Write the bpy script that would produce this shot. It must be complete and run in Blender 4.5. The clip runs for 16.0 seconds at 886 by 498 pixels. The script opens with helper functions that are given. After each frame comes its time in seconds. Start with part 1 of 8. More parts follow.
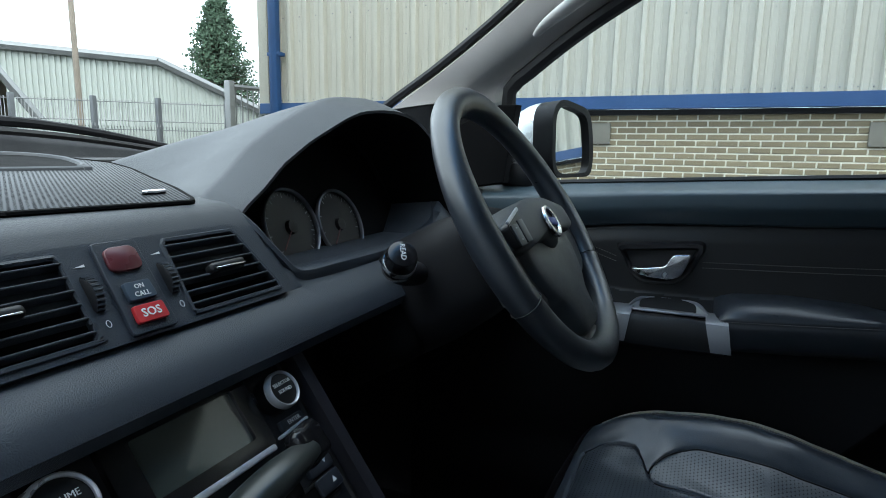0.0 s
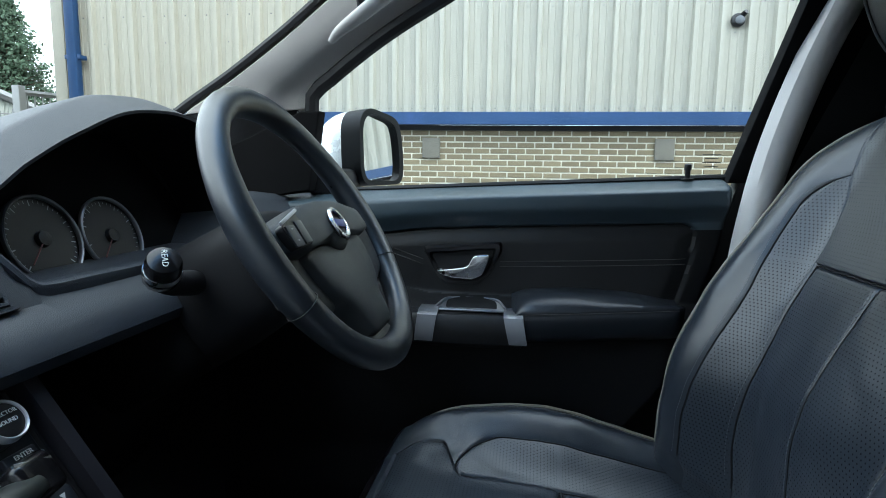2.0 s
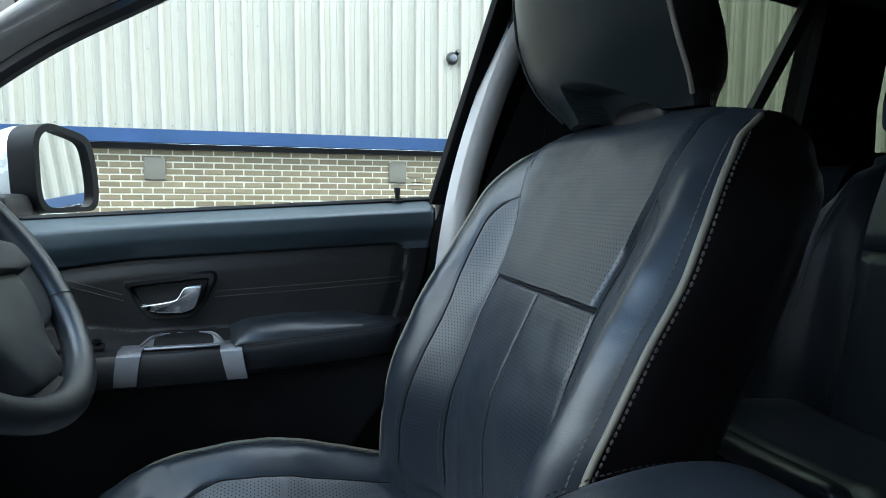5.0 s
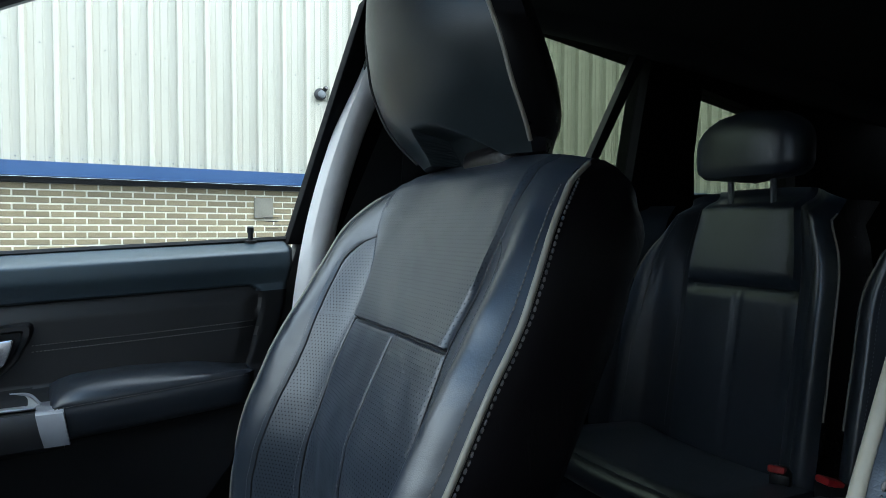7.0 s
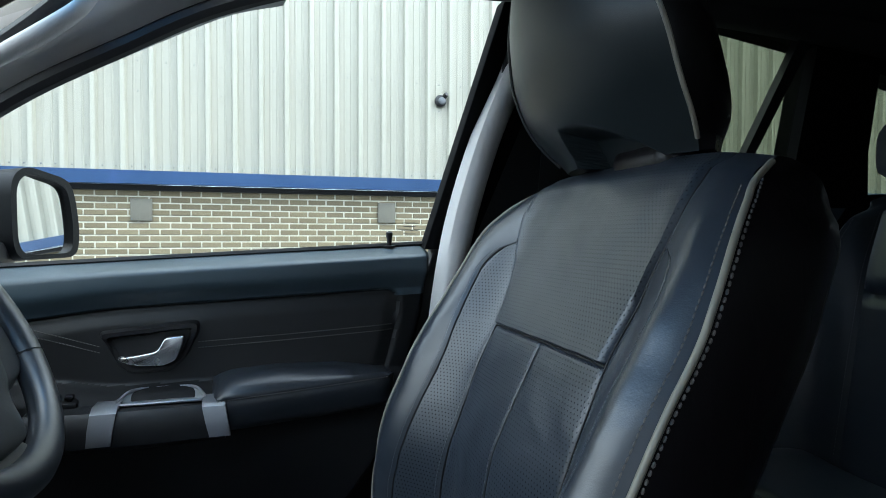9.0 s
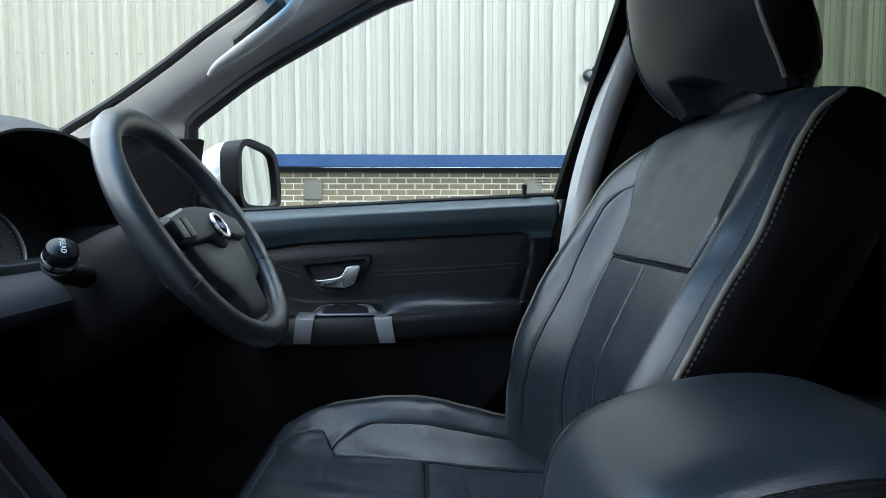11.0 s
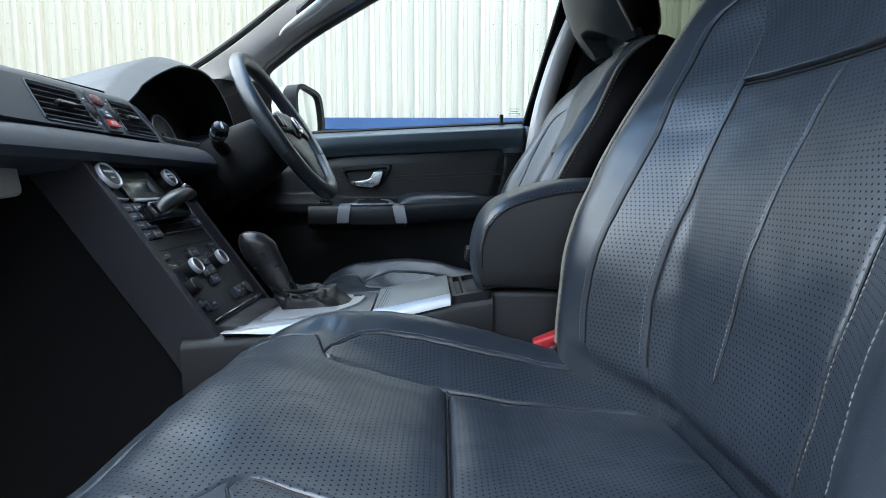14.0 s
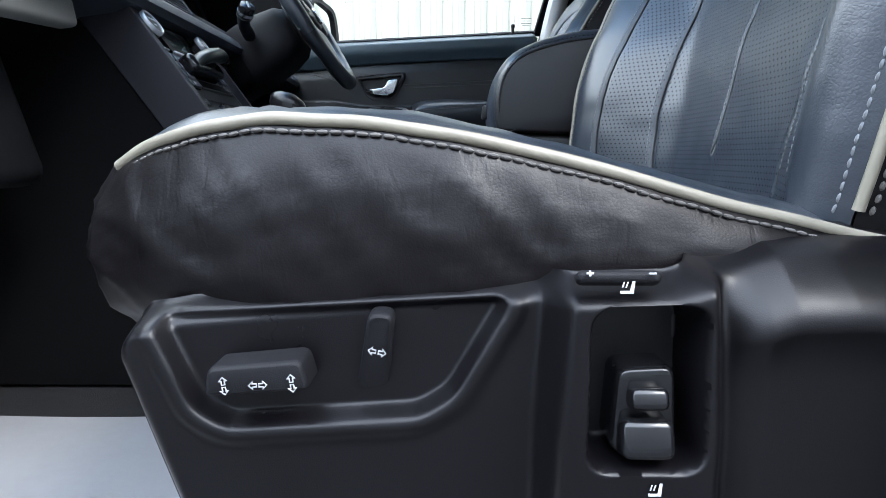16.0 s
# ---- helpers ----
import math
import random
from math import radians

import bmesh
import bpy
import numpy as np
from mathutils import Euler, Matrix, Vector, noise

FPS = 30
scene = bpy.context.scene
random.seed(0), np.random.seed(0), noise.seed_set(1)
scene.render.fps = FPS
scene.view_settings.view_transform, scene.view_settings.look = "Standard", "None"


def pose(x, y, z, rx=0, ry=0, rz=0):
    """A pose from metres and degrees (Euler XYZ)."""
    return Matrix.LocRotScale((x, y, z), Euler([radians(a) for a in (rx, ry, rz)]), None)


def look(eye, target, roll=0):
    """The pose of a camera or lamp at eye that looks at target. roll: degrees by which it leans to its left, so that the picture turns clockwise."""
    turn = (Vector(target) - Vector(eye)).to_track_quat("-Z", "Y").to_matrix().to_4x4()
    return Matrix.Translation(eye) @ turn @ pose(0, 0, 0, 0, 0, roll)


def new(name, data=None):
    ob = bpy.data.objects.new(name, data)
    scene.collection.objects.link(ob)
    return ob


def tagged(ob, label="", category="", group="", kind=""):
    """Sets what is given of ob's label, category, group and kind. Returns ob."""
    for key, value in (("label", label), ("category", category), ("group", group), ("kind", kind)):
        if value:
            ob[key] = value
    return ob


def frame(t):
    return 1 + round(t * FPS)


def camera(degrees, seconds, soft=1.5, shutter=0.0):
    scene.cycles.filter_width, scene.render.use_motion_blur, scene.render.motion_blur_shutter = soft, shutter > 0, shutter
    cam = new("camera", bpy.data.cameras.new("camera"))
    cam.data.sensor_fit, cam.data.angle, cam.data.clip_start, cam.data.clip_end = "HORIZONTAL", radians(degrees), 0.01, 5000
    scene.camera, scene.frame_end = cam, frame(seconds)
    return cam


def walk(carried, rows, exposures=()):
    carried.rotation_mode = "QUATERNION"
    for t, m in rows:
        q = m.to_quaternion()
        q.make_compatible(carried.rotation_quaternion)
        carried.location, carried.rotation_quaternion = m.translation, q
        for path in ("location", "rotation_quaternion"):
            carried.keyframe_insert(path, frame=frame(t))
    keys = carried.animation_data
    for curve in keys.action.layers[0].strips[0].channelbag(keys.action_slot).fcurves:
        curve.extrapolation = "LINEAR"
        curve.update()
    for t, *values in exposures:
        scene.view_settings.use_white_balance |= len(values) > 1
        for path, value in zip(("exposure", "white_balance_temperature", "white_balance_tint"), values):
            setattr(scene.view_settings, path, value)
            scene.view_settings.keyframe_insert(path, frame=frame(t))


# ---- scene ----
cam = camera(74.2, 16.0, soft=0.62)
PATH = [
    (0, (-0.268, -0.148, 1.214), (1.539, 0.645, 0.888), 1.0),
    (0.5, (-0.267, -0.168, 1.213), (1.582, 0.533, 0.912), 0.9),
    (1, (-0.267, -0.182, 1.215), (1.627, 0.393, 0.928), 1.0),
    (1.5, (-0.26, -0.194, 1.208), (1.674, 0.236, 0.934), 0.9),
    (2, (-0.249, -0.205, 1.201), (1.713, 0.081, 0.932), 0.8),
    (2.5, (-0.237, -0.214, 1.195), (1.741, -0.084, 0.933), 0.9),
    (3, (-0.237, -0.227, 1.197), (1.746, -0.235, 0.936), 0.8),
    (3.5, (-0.238, -0.236, 1.194), (1.741, -0.37, 0.94), 0.7),
    (4, (-0.242, -0.243, 1.197), (1.724, -0.514, 0.95), 0.7),
    (4.5, (-0.244, -0.247, 1.201), (1.7, -0.657, 0.975), 0.6),
    (5, (-0.249, -0.254, 1.205), (1.665, -0.805, 1.017), 0.4),
    (7.5, (-0.248, -0.282, 1.217), (1.499, -1.254, 1.158), 0.2),
    (8, (-0.229, -0.281, 1.222), (1.542, -1.209, 1.17), 0.3),
    (8.5, (-0.216, -0.284, 1.218), (1.619, -1.078, 1.165), 0.2),
    (9, (-0.215, -0.254, 1.214), (1.696, -0.845, 1.16), 0.2),
    (9.5, (-0.216, -0.239, 1.206), (1.752, -0.594, 1.154), 0.3),
    (9.7, (-0.218, -0.236, 1.203), (1.763, -0.513, 1.152), 0.3),
    (11.8, (-0.557, -0.272, 1.129), (1.437, -0.332, 0.985), -0.0),
    (12, (-0.597, -0.281, 1.126), (1.395, -0.342, 0.963), 0.3),
    (12.5, (-0.685, -0.298, 1.103), (1.306, -0.337, 0.918), 0.1),
    (13, (-0.771, -0.31, 1.078), (1.219, -0.323, 0.876), -0.0),
    (13.5, (-0.851, -0.308, 1.056), (1.138, -0.315, 0.845), 0.0),
    (14, (-0.879, -0.303, 1.015), (1.109, -0.306, 0.802), 0.1),
    (14.5, (-0.899, -0.294, 0.964), (1.088, -0.298, 0.74), 0.2),
    (15, (-0.92, -0.292, 0.9), (1.066, -0.289, 0.659), 0.1),
    (15.5, (-0.938, -0.288, 0.87), (1.043, -0.279, 0.597), 0.0),
    (16, (-0.966, -0.281, 0.843), (1.009, -0.268, 0.527), 0.1),
]
EXPOSURES = [(0, 0.85, 6500, 10), (2, 1.15, 6500, 10), (4, 1.45, 6500, 10), (8.3, 1.48, 6500, 10), (9.6, 1.22, 6500, 10.5), (12, 1.42, 6500, 12.5), (14, 1.64, 6500, 14), (15, 1.72, 6500, 15), (16, 1.92, 6500, 16)]
SKY, SUN, CLOUD = 0.15, 0.6, (16.6, 20.0, 23.6)
# One plan unit is K metres; the yard's surface lies at plan height GROUND.
K, GROUND = 1.08, 0.08


def W(p):
    return Vector((p[0] * K, p[1] * K, (p[2] - GROUND) * K))


walk(cam, [(t, look(W(eye), W(target), roll)) for t, eye, target, roll in PATH], EXPOSURES)

# ---- world and light ----
world = bpy.data.worlds.new("overcast_sky")
scene.world = world
world.use_nodes = True
nt = world.node_tree
sky = nt.nodes.new("ShaderNodeTexSky")
sky.sky_type, sky.sun_disc = "NISHITA", False
sky.sun_elevation, sky.sun_rotation = radians(48), radians(215)
sky.dust_density, sky.air_density = 4.0, 1.0
haze = nt.nodes.new("ShaderNodeHueSaturation")
haze.inputs["Saturation"].default_value = 0.42
bg = nt.nodes["Background"]
bg.inputs["Strength"].default_value = SKY
nt.links.new(sky.outputs[0], haze.inputs["Color"])
cloud = nt.nodes.new("ShaderNodeMix")
cloud.data_type = "RGBA"
cloud.inputs["Factor"].default_value = 0.75
cloud.inputs["B"].default_value = (*CLOUD, 1)
nt.links.new(haze.outputs[0], cloud.inputs["A"])
nt.links.new(cloud.outputs["Result"], bg.inputs["Color"])
sun_data = bpy.data.lights.new("sun", "SUN")
sun_data.energy, sun_data.angle, sun_data.color = SUN, radians(14), (0.95, 1.0, 0.96)
sun = new("sun", sun_data)
sun.matrix_world = look((-14, -16, 24), (0, 0, 0))


# ---- materials ----
def material(name, base, rough=0.5, metal=0.0, vary=0.12, scale=6.0, bump=0.0, bump_scale=200.0, kind="noise",
             spec=0.5, dirt=None, coat=0.0, rough_vary=0.1, fine=60.0, random=0.0):
    """A surface with slow and fine variation of colour, gloss and relief."""
    m = bpy.data.materials.new(name)
    m.use_nodes = True
    n, l = m.node_tree.nodes, m.node_tree.links
    b = n["Principled BSDF"]
    b.inputs["Metallic"].default_value = metal
    b.inputs["Specular IOR Level"].default_value = spec
    b.inputs["Coat Weight"].default_value = coat
    co = n.new("ShaderNodeTexCoord")
    slow, quick = n.new("ShaderNodeTexNoise"), n.new("ShaderNodeTexNoise")
    slow.inputs["Scale"].default_value, slow.inputs["Detail"].default_value = scale, 3
    quick.inputs["Scale"].default_value, quick.inputs["Detail"].default_value = fine, 3
    for t in (slow, quick):
        l.new(co.outputs["Object"], t.inputs["Vector"])
    add = n.new("ShaderNodeMath")
    add.operation = "MULTIPLY_ADD"
    l.new(quick.outputs["Fac"], add.inputs[0])
    add.inputs[1].default_value = 0.4
    l.new(slow.outputs["Fac"], add.inputs[2])
    ramp = n.new("ShaderNodeMapRange")
    ramp.inputs["From Min"].default_value, ramp.inputs["From Max"].default_value = 0.4, 1.0
    ramp.inputs["To Min"].default_value, ramp.inputs["To Max"].default_value = 1 - vary, 1 + vary
    l.new(add.outputs[0], ramp.inputs["Value"])
    mix = n.new("ShaderNodeMix")
    mix.data_type, mix.blend_type = "RGBA", "MULTIPLY"
    mix.inputs["Factor"].default_value = 1.0
    mix.inputs["A"].default_value = (*base, 1)
    l.new(ramp.outputs[0], mix.inputs["B"])
    out = mix.outputs["Result"]
    if dirt:
        spot = n.new("ShaderNodeTexNoise")
        spot.inputs["Scale"].default_value, spot.inputs["Detail"].default_value = dirt[1], 8
        spot.inputs["Roughness"].default_value = 0.7
        stretch = n.new("ShaderNodeMapping")
        stretch.inputs["Scale"].default_value = dirt[3] if len(dirt) > 3 else (1, 1, 1)
        l.new(co.outputs["Object"], stretch.inputs["Vector"])
        l.new(stretch.outputs[0], spot.inputs["Vector"])
        cut = n.new("ShaderNodeMapRange")
        cut.inputs["From Min"].default_value, cut.inputs["From Max"].default_value = dirt[2], dirt[2] + 0.2
        l.new(spot.outputs["Fac"], cut.inputs["Value"])
        dm = n.new("ShaderNodeMix")
        dm.data_type = "RGBA"
        l.new(cut.outputs[0], dm.inputs["Factor"])
        l.new(out, dm.inputs["A"])
        dm.inputs["B"].default_value = (*dirt[0], 1)
        out = dm.outputs["Result"]
    if random:
        info = n.new("ShaderNodeObjectInfo")
        geo = n.new("ShaderNodeNewGeometry")
        both = n.new("ShaderNodeMath")
        both.operation = "ADD"
        l.new(info.outputs["Random"], both.inputs[0])
        l.new(geo.outputs["Random Per Island"], both.inputs[1])
        wrap = n.new("ShaderNodeMath")
        wrap.operation = "FRACT"
        l.new(both.outputs[0], wrap.inputs[0])
        rr = n.new("ShaderNodeMapRange")
        rr.inputs["To Min"].default_value, rr.inputs["To Max"].default_value = 1 - random, 1 + random
        l.new(wrap.outputs[0], rr.inputs["Value"])
        rm = n.new("ShaderNodeMix")
        rm.data_type, rm.blend_type = "RGBA", "MULTIPLY"
        rm.inputs["Factor"].default_value = 1.0
        l.new(out, rm.inputs["A"])
        l.new(rr.outputs[0], rm.inputs["B"])
        out = rm.outputs["Result"]
    l.new(out, b.inputs["Base Color"])
    gl = n.new("ShaderNodeMapRange")
    gl.inputs["From Min"].default_value, gl.inputs["From Max"].default_value = 0.4, 1.0
    gl.inputs["To Min"].default_value, gl.inputs["To Max"].default_value = max(0.02, rough - rough_vary), min(1, rough + rough_vary)
    l.new(add.outputs[0], gl.inputs["Value"])
    l.new(gl.outputs[0], b.inputs["Roughness"])
    if bump:
        if kind == "cells":
            t = n.new("ShaderNodeTexVoronoi")
            t.feature = "DISTANCE_TO_EDGE"
            t.inputs["Scale"].default_value = bump_scale
            h = n.new("ShaderNodeMapRange")
            h.inputs["From Max"].default_value = 0.25
            l.new(t.outputs["Distance"], h.inputs["Value"])
            height = h.outputs[0]
        else:
            t = n.new("ShaderNodeTexNoise")
            t.inputs["Scale"].default_value, t.inputs["Detail"].default_value = bump_scale, 6
            height = t.outputs["Fac"]
        l.new(co.outputs["Object"], t.inputs["Vector"])
        wave = n.new("ShaderNodeMath")
        wave.operation = "MULTIPLY_ADD"
        l.new(slow.outputs["Fac"], wave.inputs[0])
        wave.inputs[1].default_value = 0.15
        l.new(height, wave.inputs[2])
        bp = n.new("ShaderNodeBump")
        bp.inputs["Strength"].default_value, bp.inputs["Distance"].default_value = bump, 0.0015
        l.new(wave.outputs[0], bp.inputs["Height"])
        l.new(bp.outputs[0], b.inputs["Normal"])
    return m


def perforated(name, base, rough, pitch=0.0054, hole=0.205):
    """Leather with a staggered grid of punched holes, laid out in the piece's own UV plane (metres)."""
    m = material(name, base, rough, vary=0.12, scale=7, bump=0.07, bump_scale=420, kind="cells", rough_vary=0.03)
    n, l = m.node_tree.nodes, m.node_tree.links
    b = n["Principled BSDF"]
    uv = n.new("ShaderNodeUVMap")
    sep = n.new("ShaderNodeSeparateXYZ")
    l.new(uv.outputs[0], sep.inputs[0])

    def op(kind, a, c=None):
        o = n.new("ShaderNodeMath")
        o.operation = kind
        for i, v in enumerate((a, c)):
            if v is None:
                continue
            if isinstance(v, (int, float)):
                o.inputs[i].default_value = v
            else:
                l.new(v, o.inputs[i])
        return o.outputs[0]

    row = op("DIVIDE", sep.outputs["Y"], pitch)
    odd = op("MULTIPLY", op("MODULO", op("FLOOR", row), 2.0), 0.5)
    col = op("ADD", op("DIVIDE", sep.outputs["X"], pitch * 1.12), odd)
    fx = op("MULTIPLY", op("SUBTRACT", op("FRACT", col), 0.5), 1.12)
    fy = op("SUBTRACT", op("FRACT", row), 0.5)
    d = op("SQRT", op("ADD", op("MULTIPLY", fx, fx), op("MULTIPLY", fy, fy)))
    mr = n.new("ShaderNodeMapRange")
    mr.inputs["From Min"].default_value, mr.inputs["From Max"].default_value = hole - 0.07, hole + 0.07
    l.new(d, mr.inputs["Value"])
    at = n.new("ShaderNodeAttribute")
    at.attribute_name = "unpunched"
    skin = op("MAXIMUM", mr.outputs[0], at.outputs["Fac"])
    old = b.inputs["Base Color"].links[0].from_socket
    dm = n.new("ShaderNodeMix")
    dm.data_type = "RGBA"
    l.new(skin, dm.inputs["Factor"])
    dm.inputs["A"].default_value = (0.0050, 0.0060, 0.0075, 1)
    l.new(old, dm.inputs["B"])
    l.new(dm.outputs["Result"], b.inputs["Base Color"])
    bp = n.new("ShaderNodeBump")
    bp.inputs["Strength"].default_value, bp.inputs["Distance"].default_value = 0.22, 0.0008
    l.new(skin, bp.inputs["Height"])
    l.new(b.inputs["Normal"].links[0].from_socket, bp.inputs["Normal"])
    l.new(bp.outputs[0], b.inputs["Normal"])
    sp = n.new("ShaderNodeMath")
    sp.operation = "MULTIPLY"
    l.new(skin, sp.inputs[0])
    sp.inputs[1].default_value = 0.78
    l.new(sp.outputs[0], b.inputs["Specular IOR Level"])
    return m


def glass_material(name, tint, gloss=0.010):
    m = bpy.data.materials.new(name)
    m.use_nodes = True
    n, l = m.node_tree.nodes, m.node_tree.links
    n.remove(n["Principled BSDF"])
    clear, shine, mix = n.new("ShaderNodeBsdfTransparent"), n.new("ShaderNodeBsdfGlossy"), n.new("ShaderNodeMixShader")
    clear.inputs["Color"].default_value = (*tint, 1)
    shine.inputs["Roughness"].default_value = 0.02
    fr = n.new("ShaderNodeLayerWeight")
    steep = n.new("ShaderNodeMath")
    steep.operation = "POWER"
    l.new(fr.outputs["Facing"], steep.inputs[0])
    steep.inputs[1].default_value = 5.0
    part = n.new("ShaderNodeMath")
    part.operation = "MULTIPLY_ADD"
    l.new(steep.outputs[0], part.inputs[0])
    part.inputs[1].default_value, part.inputs[2].default_value = 0.03, gloss
    l.new(part.outputs[0], mix.inputs[0])
    l.new(clear.outputs[0], mix.inputs[1])
    l.new(shine.outputs[0], mix.inputs[2])
    l.new(mix.outputs[0], n["Material Output"].inputs["Surface"])
    return m


LEATHER = material("black_leather", (0.0205, 0.0270, 0.0365), 0.31, spec=0.74, vary=0.18, scale=9, bump=0.07, bump_scale=420, kind="cells", rough_vary=0.035)


def creased(m, scale, strength, cut=0.56):
    """Adds shallow stretched creases to a leather."""
    n, l = m.node_tree.nodes, m.node_tree.links
    b = n["Principled BSDF"]
    co, mp, t, mr, bp = (n.new("ShaderNode" + k) for k in ("TexCoord", "Mapping", "TexNoise", "MapRange", "Bump"))
    mp.inputs["Scale"].default_value = scale
    t.inputs["Scale"].default_value, t.inputs["Detail"].default_value, t.inputs["Distortion"].default_value = 1.0, 4, 0.6
    mr.inputs["From Min"].default_value, mr.inputs["From Max"].default_value = cut, cut + 0.12
    mr.inputs["To Min"].default_value, mr.inputs["To Max"].default_value = 1.0, 0.0
    bp.inputs["Strength"].default_value, bp.inputs["Distance"].default_value = strength, 0.0012
    l.new(co.outputs["Object"], mp.inputs["Vector"])
    l.new(mp.outputs[0], t.inputs["Vector"])
    l.new(t.outputs["Fac"], mr.inputs["Value"])
    l.new(mr.outputs[0], bp.inputs["Height"])
    l.new(b.inputs["Normal"].links[0].from_socket, bp.inputs["Normal"])
    l.new(bp.outputs[0], b.inputs["Normal"])


creased(LEATHER, (30, 30, 64), 0.06, 0.55)
LEATHER_PERF = perforated("perforated_black_leather", (0.0232, 0.0305, 0.0410), 0.33, hole=0.168)
# Darker than the seat leather: shade on the headrests is put into the colour.
SHADED_HEADSKIN = material("shaded_headrest_leather", (0.0115, 0.0165, 0.0180), 0.36, spec=0.38, vary=0.16, scale=9, bump=0.06, bump_scale=460, kind="cells", rough_vary=0.03)
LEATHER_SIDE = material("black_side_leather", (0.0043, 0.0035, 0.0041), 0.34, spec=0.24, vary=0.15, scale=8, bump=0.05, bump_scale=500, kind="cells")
creased(LEATHER_SIDE, (40, 55, 14), 0.13, 0.54)
PIPING = material("cream_piping", (0.234, 0.2106, 0.1638), 0.45, vary=0.12, scale=30, bump=0.1, bump_scale=300)
THREAD = material("cream_thread", (0.108, 0.100, 0.093), 0.8, vary=0.15, scale=60)
BRUSHED = material("brushed_silver_strap", (0.33, 0.34, 0.36), 0.42, metal=0.85, vary=0.08, scale=30)
GREY_THREAD = material("grey_thread", (0.15, 0.16, 0.17), 0.8, vary=0.15, scale=60)
VENT = material("weathered_brown_plate", (0.16, 0.15, 0.12), 0.7, vary=0.15, scale=6)
# Linings and recesses in near-black, with their shade put into the colour.
DEEP = material("black_lining_with_shade", (0.0035, 0.0035, 0.004), 0.85, spec=0.12, vary=0.15, scale=12, bump=0.1, bump_scale=700)
STACKSIDE = material("charcoal_stack_side", (0.0165, 0.0160, 0.0205), 0.5, spec=0.35, vary=0.10, scale=9, bump=0.12, bump_scale=900, kind="cells")
STACKFACE = material("blue_black_stack_plastic", (0.0095, 0.0118, 0.0158), 0.42, vary=0.1, scale=12, bump=0.12, bump_scale=700, rough_vary=0.04)
KEY = material("charcoal_button_plastic", (0.024, 0.029, 0.038), 0.34, vary=0.12, scale=16)
MESH = perforated("black_speaker_mesh", (0.036, 0.041, 0.048), 0.62, 0.0042, 0.34)
DIMMARK = material("dim_dial_marking", (0.34, 0.35, 0.37), 0.6, vary=0.1)
# Colours the wall lamp and the strip that stands for the flashing's shadow.
LAMPBLACK = material("lamp_and_shadow_black", (0.02, 0.02, 0.022), 0.5, vary=0.15, scale=20)
HUB = material("grey_wheel_hub_plastic", (0.043, 0.047, 0.049), 0.5, vary=0.1, scale=9, bump=0.12, bump_scale=900, kind="cells")
RING = material("bright_knob_ring", (0.56, 0.57, 0.60), 0.32, metal=0.45, vary=0.05, scale=20)
KNOB = material("worn_black_knob_leather", (0.009, 0.0085, 0.0095), 0.30, vary=0.2, scale=20, bump=0.1, bump_scale=500, kind="cells")
BOOT = material("creased_black_boot_leather", (0.010, 0.010, 0.011), 0.36, spec=0.4, vary=0.2, scale=30, bump=0.15, bump_scale=500, kind="cells")
CHEEK = material("matt_black_console_side", (0.0075, 0.0075, 0.009), 0.62, spec=0.22, vary=0.12, scale=9, bump=0.1, bump_scale=800, kind="cells")
RIMSKIN = material("smooth_black_rim_leather", (0.018, 0.0232, 0.030), 0.36, spec=1.0, vary=0.12, scale=14, bump=0.08, bump_scale=900, kind="cells")
PRINT = material("pale_grey_print", (0.38, 0.38, 0.38), 0.6, vary=0.05)
MIRROR_CASE = material("matt_black_mirror_case", (0.004, 0.0045, 0.0055), 0.45, vary=0.15, scale=12, spec=0.15)
# Black pad coloured paler and bluer: the sky's sheen is put into it.
DOOR_PAD = material("sheen_tinted_door_pad", (0.042, 0.063, 0.076), 0.40, vary=0.12, scale=6, bump=0.12, bump_scale=700, kind="cells")
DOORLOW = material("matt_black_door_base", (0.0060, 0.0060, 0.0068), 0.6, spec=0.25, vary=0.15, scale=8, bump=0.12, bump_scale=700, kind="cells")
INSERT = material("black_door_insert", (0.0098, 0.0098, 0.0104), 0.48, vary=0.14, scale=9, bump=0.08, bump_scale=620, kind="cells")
BEZEL = material("satin_black_bezel", (0.010, 0.010, 0.011), 0.34, vary=0.12, scale=14, bump=0.06, bump_scale=700)
ARMREST = material("black_armrest_leather", (0.0175, 0.0215, 0.0275), 0.36, spec=0.6, vary=0.14, scale=12, bump=0.07, bump_scale=520, kind="cells")
CUP = material("silver_grey_cup_plastic", (0.27, 0.28, 0.285), 0.42, metal=0.35, vary=0.08, scale=20)
STRIP = material("grey_glove_box_strip", (0.25, 0.25, 0.232), 0.6, vary=0.1, scale=10, bump=0.1, bump_scale=300)
DASH = material("charcoal_dash_plastic", (0.0235, 0.0300, 0.0400), 0.47, vary=0.06, scale=5, bump=0.2, bump_scale=520, kind="cells", rough_vary=0.04)
# Same charcoal a little paler: light on top, hood and slats is in the colour.
DASH_TOP = material("lit_charcoal_dash_plastic", (0.0270, 0.0325, 0.0405), 0.52, vary=0.05, scale=5, bump=0.2, bump_scale=520, kind="cells", rough_vary=0.03)
PLASTIC = material("black_plastic", (0.008, 0.008, 0.009), 0.42, vary=0.15, scale=12, bump=0.15, bump_scale=500)
GLOSS = material("gloss_black_plastic", (0.006, 0.006, 0.007), 0.18, vary=0.1, scale=12)
SOFT = material("soft_black_trim", (0.0088, 0.0092, 0.0104), 0.5, vary=0.15, scale=10, bump=0.12, bump_scale=900, kind="cells")
